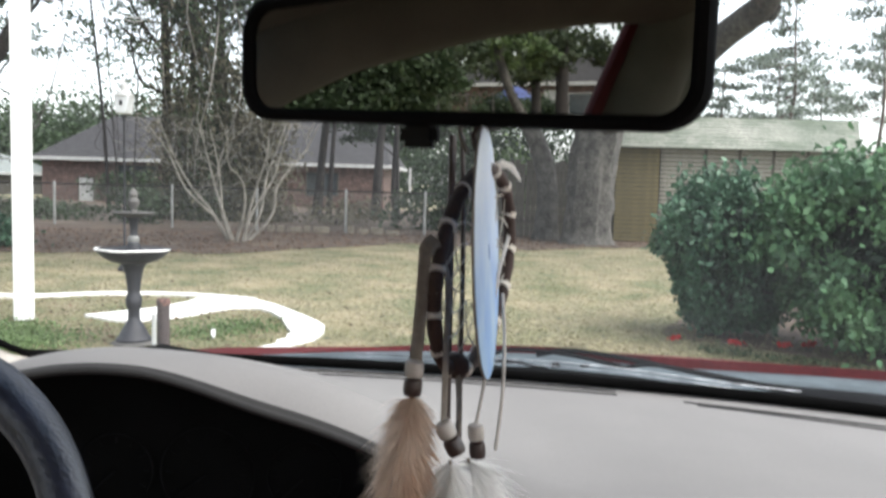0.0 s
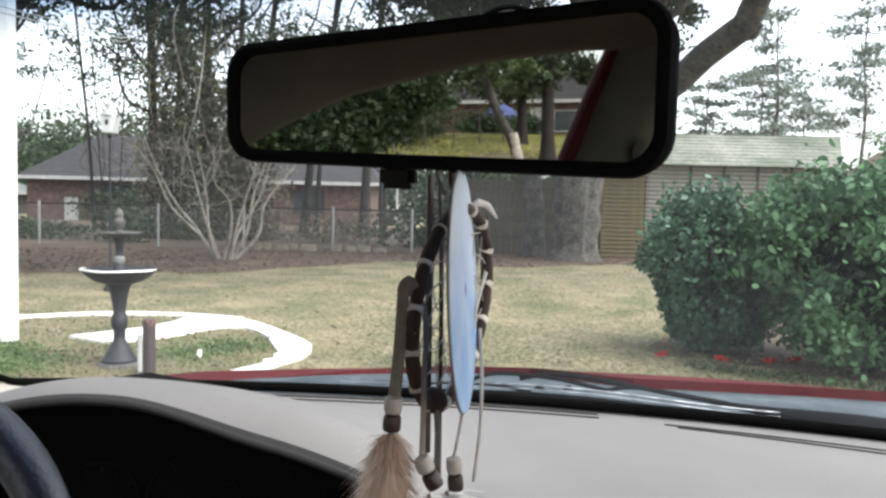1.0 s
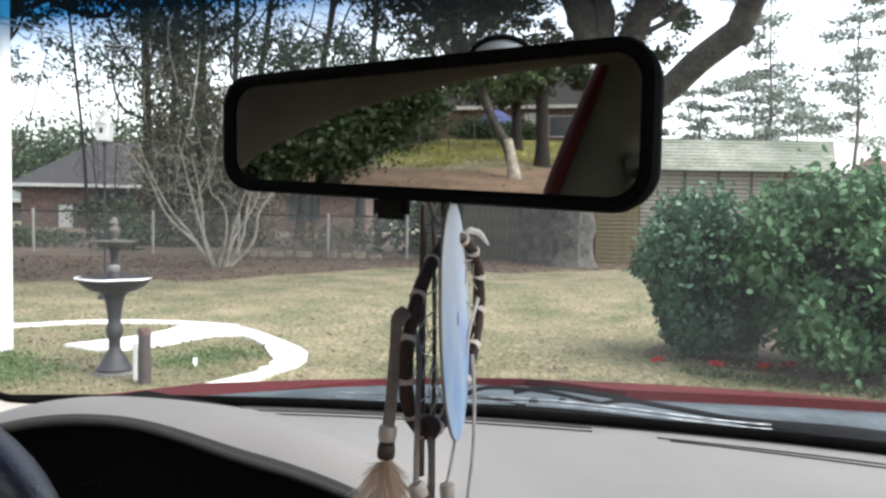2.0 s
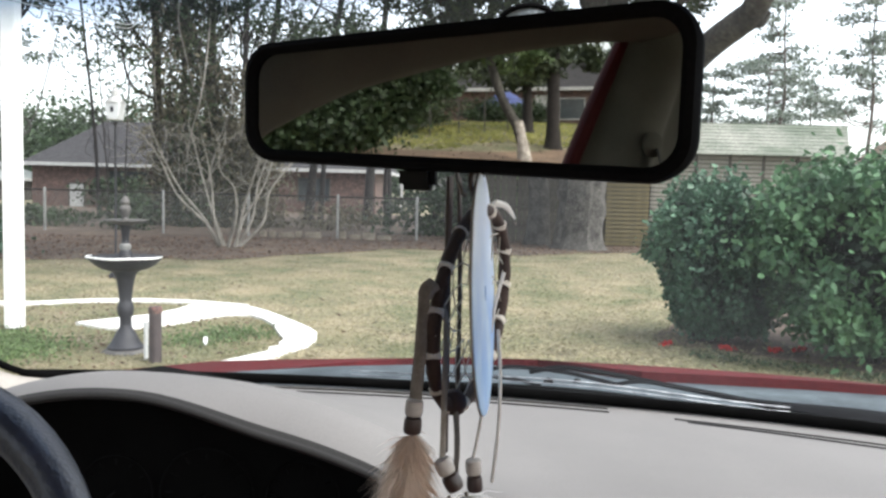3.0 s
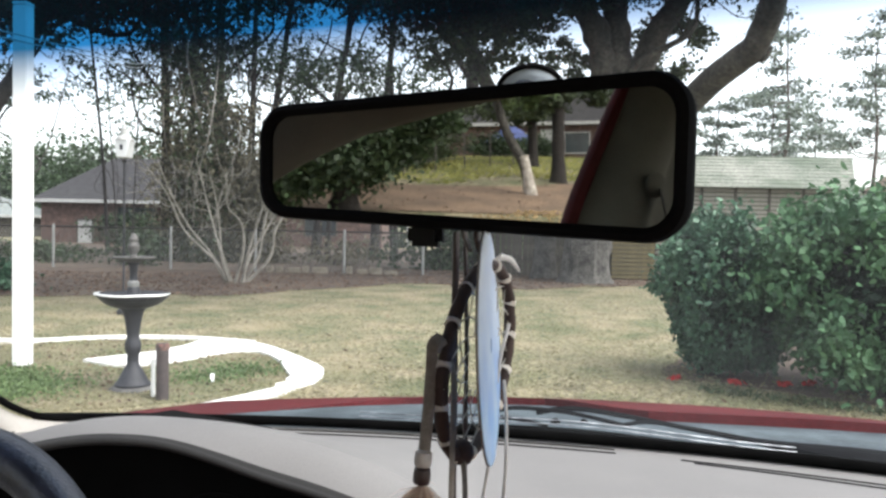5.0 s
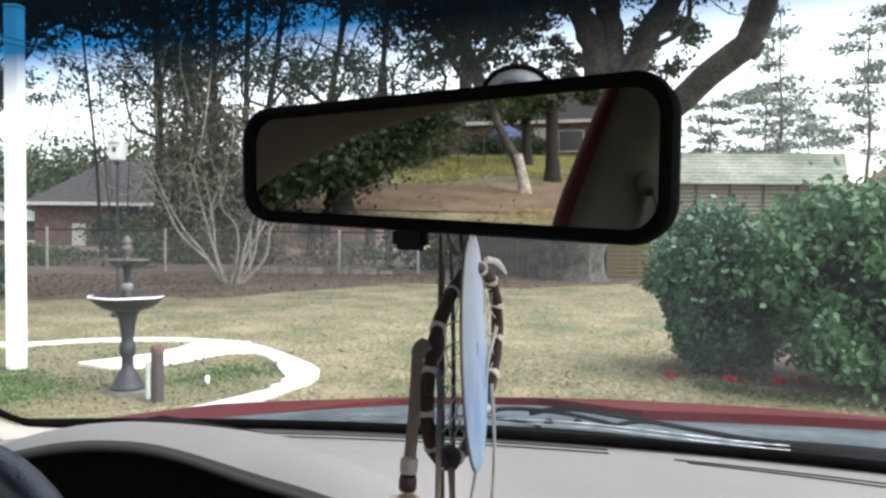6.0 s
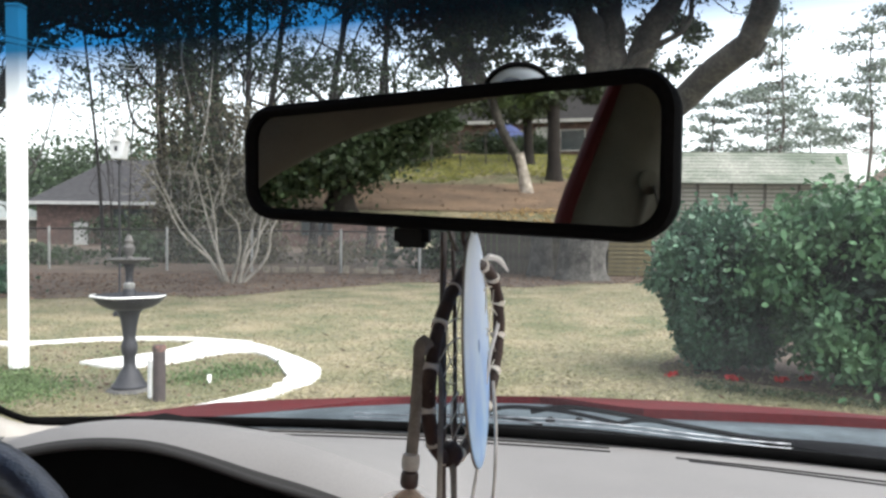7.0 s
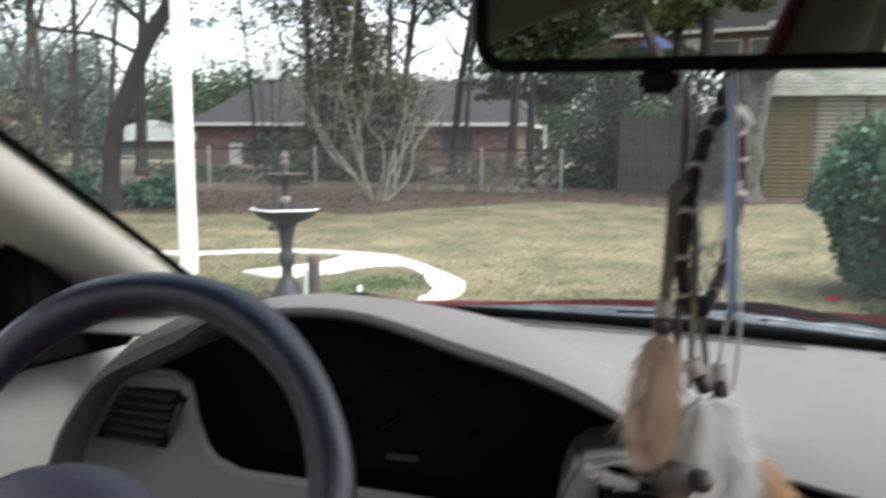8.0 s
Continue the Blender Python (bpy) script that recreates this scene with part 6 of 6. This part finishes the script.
house("hill_house", "brick house with white trim up the bank", (-36.5, -29.0), (16, 8), 2.4, 4.4, 0.4, 129, M["brick"], M["shingle"],
      [("window", 0.36, 1.3, 0.8, 1.9), ("window", 0.47, 1.3, 0.8, 1.9), ("window", 0.66, 1.5, 0.8, 1.9), ("door", 0.56, 0.95, 0.05, 2.05)], 2.35)
house("grey_house", "pale grey house behind the car", (-19.5, -23.5), (8, 6), 2.0, 3.2, 0.35, 138, M["off_white"], M["shingle_light"], [("window", 0.5, 1.4, 0.7, 1.6)], 1.7)
t = thing("patio_umbrella", (-26.1, -17.9, rise(-26.1, -17.9)), "blue canvas patio umbrella on the bank", "umbrella")
z = rise(-26.1, -17.9)
bm = bm_new()
lathe(bm, (-26.1, -17.7, z), [(1.0, 0.72), (1.01, 0.82), (0.5, 1.25), (0.06, 1.50), (0.01, 1.54)], 8)
part("canopy", bm, M["tarp"], t, "blue canvas canopy", smooth=False)
bm = bm_new()
tube(bm, [(-26.1, -17.7, z), (-26.1, -17.7, z + 1.45)], 0.025, 8)
part("pole", bm, M["off_white"], t)
# grass and needles on the bank
rng = np.random.default_rng(880)
x = rng.uniform(-30, -5, 40000)
y = rng.uniform(-18, 1, 40000)
straw = (x < -11.0 + 0.5 * np.sin(y)) & (x > -16.0 + 0.6 * np.sin(y * 1.3))
zz = np.array([rise(a, b) for a, b in zip(x, y)]) + 0.04
p = np.stack([x, y, zz], 1)
near = x > -11.6
ob = cloud("bank_verge", p[~straw & near], 0.04, M["tan_blade"], None, "", "stuff", 3.0, 883, tilt=np.array([1, 1, 0.4]))
tagged(ob, "dry tan grass at the foot of the bank", "grass", kind="stuff")
ob = cloud("bank_grass", p[~straw & ~near], 0.05, M["bank_blade"], None, "", "stuff", 3.0, 881, tilt=np.array([1, 1, 0.6]))
tagged(ob, "yellow-green grass on the bank", "grass", kind="stuff")
bank_fence()
ob = cloud("bank_litter", p[straw][::4], 0.024, M["litter"], None, "", "stuff", 2.4, 882, tilt=np.array([1, 1, 0.3]))
tagged(ob, "brown leaf litter on the bank", "leaf litter", kind="stuff")
pts = []
rng = np.random.default_rng(900)
for k in range(46):
    a = radians(rng.uniform(150, 300))
    d = rng.uniform(48, 62)
    x, y = d * math.cos(a), d * math.sin(a)
    hh = rng.uniform(4, 8)
    pts.append(puffs((x, y, rise(x, y) + hh * 0.5), (3.5, 3.5, hh * 0.6), 420, 12, 950 + k, 0.3, 0.1))
ob = cloud("hill_woods", np.concatenate(pts), 0.4, M["dark_leaf"], None, "", "stuff", 1.4, 901)
tagged(ob, "dark woods on top of the bank", "woods", kind="stuff")

# ---- what hangs from the mirror ----
M.update(
    wrap=mat("brown_wrap", (0.055, 0.030, 0.022), (0.030, 0.017, 0.013), 0.8, 90, 0.2, 0.5, 900),
    band=mat("beige_lace", (0.66, 0.60, 0.52), (0.52, 0.46, 0.38), 0.8, 120, 0.1),
    thong=mat("taupe_suede", (0.22, 0.19, 0.16), (0.16, 0.135, 0.11), 0.9, 150, 0.15, 0.4, 900),
    thread=mat("web_thread", (0.50, 0.46, 0.39), (0.36, 0.32, 0.26), 0.8, 100),
    bead_pale=mat("pale_bead", (0.55, 0.50, 0.45), (0.42, 0.38, 0.34), 0.35, 200, 0.1, trans=0.15),
    bead_dark=mat("dark_bead", (0.045, 0.026, 0.022), (0.03, 0.017, 0.014), 0.4, 200),
    down=mat("tan_down", (0.88, 0.79, 0.70), (0.66, 0.50, 0.38), 0.9, 26, 0, island=0.08, trans=0.5),
    down_white=mat("white_down", (0.92, 0.91, 0.89), (0.85, 0.83, 0.80), 0.9, 22, 0, island=0.08, trans=0.35),
    down_orange=mat("orange_down", (0.85, 0.64, 0.42), (0.70, 0.45, 0.22), 0.9, 22, 0, island=0.08, trans=0.35),
    shell=mat("brown_shell", (0.10, 0.075, 0.06), (0.035, 0.026, 0.022), 0.35, 160, 0.2),
)


def disc_sky_paint():
    """Pale blue disc, whiter towards its top, with soft streaks: reflected sky as colour."""
    m = mat("blue_disc", (0.62, 0.80, 0.97), (0.30, 0.56, 0.92), 0.3, 34, trans=0.3)
    n, l = m.node_tree.nodes, m.node_tree.links
    p = n["Principled BSDF"]
    src = p.inputs["Base Color"].links[0].from_socket
    tc = n.new("ShaderNodeTexCoord")
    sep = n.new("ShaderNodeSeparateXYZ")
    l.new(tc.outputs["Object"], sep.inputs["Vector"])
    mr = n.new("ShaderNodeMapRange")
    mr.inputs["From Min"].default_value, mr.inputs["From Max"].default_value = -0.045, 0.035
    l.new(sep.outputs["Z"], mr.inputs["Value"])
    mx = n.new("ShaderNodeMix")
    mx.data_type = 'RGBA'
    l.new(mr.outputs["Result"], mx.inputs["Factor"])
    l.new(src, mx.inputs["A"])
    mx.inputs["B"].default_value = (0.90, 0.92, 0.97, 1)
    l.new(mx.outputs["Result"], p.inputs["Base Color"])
    return m


def feather(t, name, top, end, half, n, material, seed, label="", loose=0.2):
    """A downy feather: a bent shaft with many fine barbs, and small tip pieces."""
    rng = np.random.default_rng(seed)
    top, end = Vector(top), Vector(end)
    ax = end - top
    L = ax.length
    ax.normalize()
    side = ax.orthogonal().normalized()
    mid = top.lerp(end, 0.5) + side * L * 0.05
    shaft = smooth_line([top, mid, end], 8)
    s = rng.uniform(0.03, 1.0, n)
    idx = s * (len(shaft) - 1)
    base = np.array([shaft[int(i)].lerp(shaft[min(int(i) + 1, len(shaft) - 1)], i - int(i)) for i in idx])
    ang = rng.uniform(0, 2 * math.pi, n)
    s2 = ax.cross(side)
    radial = np.outer(np.cos(ang), np.array(side)) + np.outer(np.sin(ang), np.array(s2)) * 0.7
    prof = np.sin(np.pi * np.clip(0.16 + 0.80 * s, 0, 1)) ** 0.6
    ln = half * prof * rng.uniform(0.3, 1.0, n) ** 1.3
    d = radial * ln[:, None] + np.array(ax)[None] * (ln * rng.uniform(0.7, 1.5, n))[:, None]
    d += rng.normal(size=(n, 3)) * (ln * loose)[:, None]
    tip = base + d
    w = np.cross(d, rng.normal(size=(n, 3)))
    w *= (0.00012 * rng.uniform(0.6, 1.6, n) / np.linalg.norm(w, axis=1))[:, None]
    bend = np.array(ax)[None] * (ln * 0.3)[:, None] + rng.normal(size=(n, 3)) * 0.0006
    m1 = base + d * 0.55 - bend * 0.5
    o = np.array(origin(t))
    v = np.stack([base - w, base + w, m1 + w, tip, m1 - w], 1).reshape(-1, 3) - o
    me = bpy.data.meshes.new("down")
    me.from_pydata(v.tolist(), [], [[5 * i + k for k in range(5)] for i in range(n)])
    me.materials.append(material)
    bm = bm_new()
    tube(bm, shaft, [0.0010 - 0.00004 * i for i in range(len(shaft))], 5)
    f = part(name, bm, M["thong"], t, label)
    ob = new("down", me)
    ob.parent = f
    tagged(ob, kind="stuff")
    return f


def beads(t, p, d, r=0.0043):
    """A pale bead over a dark one, along d."""
    p, d = Vector(p), Vector(d).normalized()
    q = d.to_track_quat('Z', 'Y').to_matrix().to_4x4()
    for name, h0, mt in (("pale_bead", 0.0, "bead_pale"), ("dark_bead", 0.0085, "bead_dark")):
        bm = bm_new()
        lathe(bm, (0, 0, h0), [(r * 0.5, 0.0), (r * 0.92, 0.0008), (r, 0.003), (r, 0.006), (r * 0.9, 0.0078), (r * 0.5, 0.0084)], 14)
        bmesh.ops.transform(bm, matrix=Matrix.Translation(p) @ q, verts=bm.verts)
        part(name, bm, M[mt], t)


def dreamcatcher():
    c, R = Vector((0.0670, 0.430, 1.3040)), 0.0500
    u = Vector((-0.372, -0.928, -0.14)).normalized()
    up = Vector((0.045, 0.0, 0.999)).normalized()
    t = thing("dreamcatcher", c, "brown wrapped dreamcatcher with feathers hanging from the mirror", "dreamcatcher")

    def on(a, r=R):
        return c + u * r * math.cos(a) + up * r * math.sin(a)
    bm = bm_new()
    tube(bm, [on(2 * math.pi * k / 64) for k in range(65)], [0.0035 + 0.0003 * math.sin(k * 1.9) for k in range(65)], 12, cap=False)
    part("hoop", bm, M["wrap"], t, "hoop wrapped in dark brown fur cord")
    for k in range(15):
        a = 0.2 + 2 * math.pi * k / 15
        bm = bm_new()
        tube(bm, [on(a + da) + u.cross(up) * 0.0006 * math.sin(da * 20) for da in np.linspace(-0.030, 0.030, 5)], 0.0041, 12)
        bmesh.ops.rotate(bm, cent=on(a), matrix=Matrix.Rotation(radians(28), 3, u.cross(up)), verts=bm.verts)
        part("wrap_band", bm, M["band"], t, "beige lace band")
    bm = bm_new()
    n, prev = 13, None
    for ringno, r in enumerate((R * 0.97, R * 0.82, R * 0.66, R * 0.5, R * 0.34)):
        cur = [on(2 * math.pi * (k + 0.5 * (ringno % 2)) / n, r) for k in range(n)]
        if prev:
            for k in range(n):
                j = k if ringno % 2 else (k - 1)
                tube(bm, [prev[k], cur[k]], 0.00042, 4, cap=False)
                tube(bm, [prev[(k + 1) % n] if ringno % 2 else prev[(k - 1) % n], cur[k]], 0.00042, 4, cap=False)
        prev = cur
    part("web", bm, M["thread"], t, "knotted thread web", kind="stuff")

    def strap(name, pts, r, flat, mt, label=""):
        b = bm_new()
        tube(b, smooth_line(pts, 6), r, 8, flat)
        return part(name, b, M[mt], t, label)
    top = on(math.pi / 2)
    strap("hanging_loop", [top, (0.064, 0.437, 1.372), at_mirror(0.014, -0.028, 0.030), at_mirror(0.018, 0.012, 0.036)], 0.0016, 0.8, "wrap")
    strap("hanging_loop", [top, (0.070, 0.437, 1.373), at_mirror(0.024, -0.030, 0.028), at_mirror(0.024, 0.012, 0.036)], 0.0014, 0.8, "bead_dark")
    strap("hanging_loop", [(0.061, 0.432, 1.362), (0.057, 0.438, 1.374), at_mirror(0.006, -0.028, 0.030)], 0.0014, 0.8, "thong")
    # left lace with its feather
    strap("lace", [(0.0495, 0.390, 1.318), (0.0445, 0.3855, 1.3185), (0.0435, 0.384, 1.305), (0.0425, 0.381, 1.285), (0.041, 0.378, 1.266)], 0.0030, 0.45, "thong", "taupe suede lace")
    strap("lace", [(0.0465, 0.386, 1.3175), (0.051, 0.388, 1.313), (0.0545, 0.388, 1.30), (0.0545, 0.384, 1.27), (0.0545, 0.378, 1.236)], 0.0022, 0.4, "thong", "taupe suede lace")
    strap("lace_knot", [(0.0480, 0.386, 1.3205), (0.0455, 0.384, 1.3185), (0.0442, 0.384, 1.315)], 0.0042, 0.7, "thong")
    beads(t, (0.0410, 0.378, 1.268), (-0.06, 0, -1))
    beads(t, (0.0535, 0.378, 1.240), (0.55, 0, -1))
    beads(t, (0.0690, 0.400, 1.2330), (0.1, 0, -1), 0.0040)
    strap("lace", [(0.0585, 0.411, 1.258), (0.0605, 0.400, 1.250), (0.0610, 0.385, 1.236), (0.058, 0.379, 1.225)], 0.0020, 0.4, "thong")
    b = bm_new()
    lathe(b, (0.0585, 0.410, 1.252), [(0.002, 0), (0.0052, 0.001), (0.0068, 0.0045), (0.0064, 0.009), (0.004, 0.012), (0.001, 0.013)], 14)
    part("knot", b, M["wrap"], t, "dark knot at the foot of the hoop")
    strap("cord", [(0.0735, 0.411, 1.256), (0.0715, 0.406, 1.244), (0.0690, 0.400, 1.232)], 0.0008, 1, "bead_pale")
    strap("cord", [(0.0815, 0.443, 1.290), (0.0830, 0.437, 1.268), (0.0825, 0.428, 1.240), (0.0795, 0.419, 1.214)], 0.0009, 1, "bead_pale")
    strap("cord", [(0.0850, 0.470, 1.318), (0.080, 0.455, 1.302), (0.0775, 0.445, 1.288)], 0.0010, 1, "bead_pale")
    strap("lace_tie", [(0.0775, 0.460, 1.358), (0.0800, 0.463, 1.3575), (0.0850, 0.468, 1.3560), (0.0905, 0.473, 1.3490)], [0.0030 * (1 - 0.85 * (k / 18) ** 2) for k in range(19)], 0.3, "down_white", "curled white leather lace end")
    strap("black_cord", [(0.0530, 0.450, 1.372), (0.0530, 0.450, 1.33), (0.0535, 0.450, 1.28), (0.0540, 0.450, 1.219)], 0.0022, 0.8, "bead_dark", "black cord hanging straight")
    strap("black_cord", [(0.0580, 0.452, 1.372), (0.0600, 0.452, 1.31), (0.0605, 0.450, 1.25), (0.0610, 0.448, 1.205)], 0.0014, 0.8, "bead_dark")
    feather(t, "feather", (0.0402, 0.378, 1.2520), (0.0385, 0.372, 1.194), 0.0165, 20000, M["down"], 21, "fluffy tan feather", 0.25)
    feather(t, "feather", (0.0580, 0.379, 1.222), (0.062, 0.385, 1.158), 0.0155, 11000, M["down_white"], 22, "fluffy white feather", 0.3)
    feather(t, "feather", (0.0660, 0.400, 1.216), (0.0860, 0.396, 1.150), 0.0215, 17000, M["down_white"], 23, "fluffy white feather", 0.3)
    feather(t, "feather", (0.0880, 0.404, 1.184), (0.1060, 0.400, 1.158), 0.0120, 5000, M["down_orange"], 24, "orange tipped feather", 0.3)
    feather(t, "feather", (0.0330, 0.376, 1.176), (0.0080, 0.376, 1.184), 0.0050, 700, M["down_white"], 25, "short white quill feather")
    b = bm_new()
    lathe(b, (0, 0, 0), [(0.002, -0.004), (0.007, -0.0035), (0.0098, 0.0), (0.007, 0.0035), (0.002, 0.004)], 20)
    bmesh.ops.transform(b, matrix=Matrix.Translation((0.0470, 0.364, 1.186)) @ Matrix.Rotation(radians(80), 4, 'X'), verts=b.verts)
    part("shell", b, M["shell"], t, "round brown shell pendant")
    b = bm_new()
    lathe(b, (0.0585, 0.364, 1.182), [(0.001, 0), (0.005, 0.002), (0.0062, 0.006), (0.004, 0.010), (0.001, 0.011)], 14)
    part("shell", b, M["shell"], t)
    # flat blue disc, seen nearly edge on
    up = Vector((-0.05, 0, 0.999)).normalized()
    dc = Vector((0.0722, 0.410, 1.3140))
    du = Vector((-0.107, -0.994, 0)).normalized()
    dn = du.cross(up)
    d = thing("hanging_disc", dc, "thin pale blue and white disc hanging from the mirror", "disc")
    b = bm_new()
    rings = []
    for r, h in ((0.004, -0.0008), (0.0594, -0.0008), (0.0602, -0.0005), (0.0602, 0.0005), (0.0594, 0.0008), (0.004, 0.0008)):
        rings.append([b.verts.new(dc + (du * math.cos(a) + up * math.sin(a)) * r + dn * h) for a in (2 * math.pi * k / 72 for k in range(72))])
    for p, q in zip(rings, rings[1:] + rings[:1]):
        for k in range(72):
            b.faces.new((p[k], p[(k + 1) % 72], q[(k + 1) % 72], q[k]))
    part("plate", b, disc_sky_paint(), d)
    b = bm_new()
    tube(b, [dc + (du * math.cos(a) + up * math.sin(a)) * 0.0597 + dn * 0.0004 for a in np.linspace(0, 2 * math.pi, 73)], 0.0007, 6, cap=False)
    part("rim", b, M["thong"], d, "thin worn rim")
    b = bm_new()
    tube(b, smooth_line([dc + up * 0.058, (0.072, 0.424, 1.377), at_mirror(0.03, -0.026, 0.028)], 6), 0.0013, 8)
    part("hook", b, M["bead_dark"], d, "small black hook")


dreamcatcher()
grass()
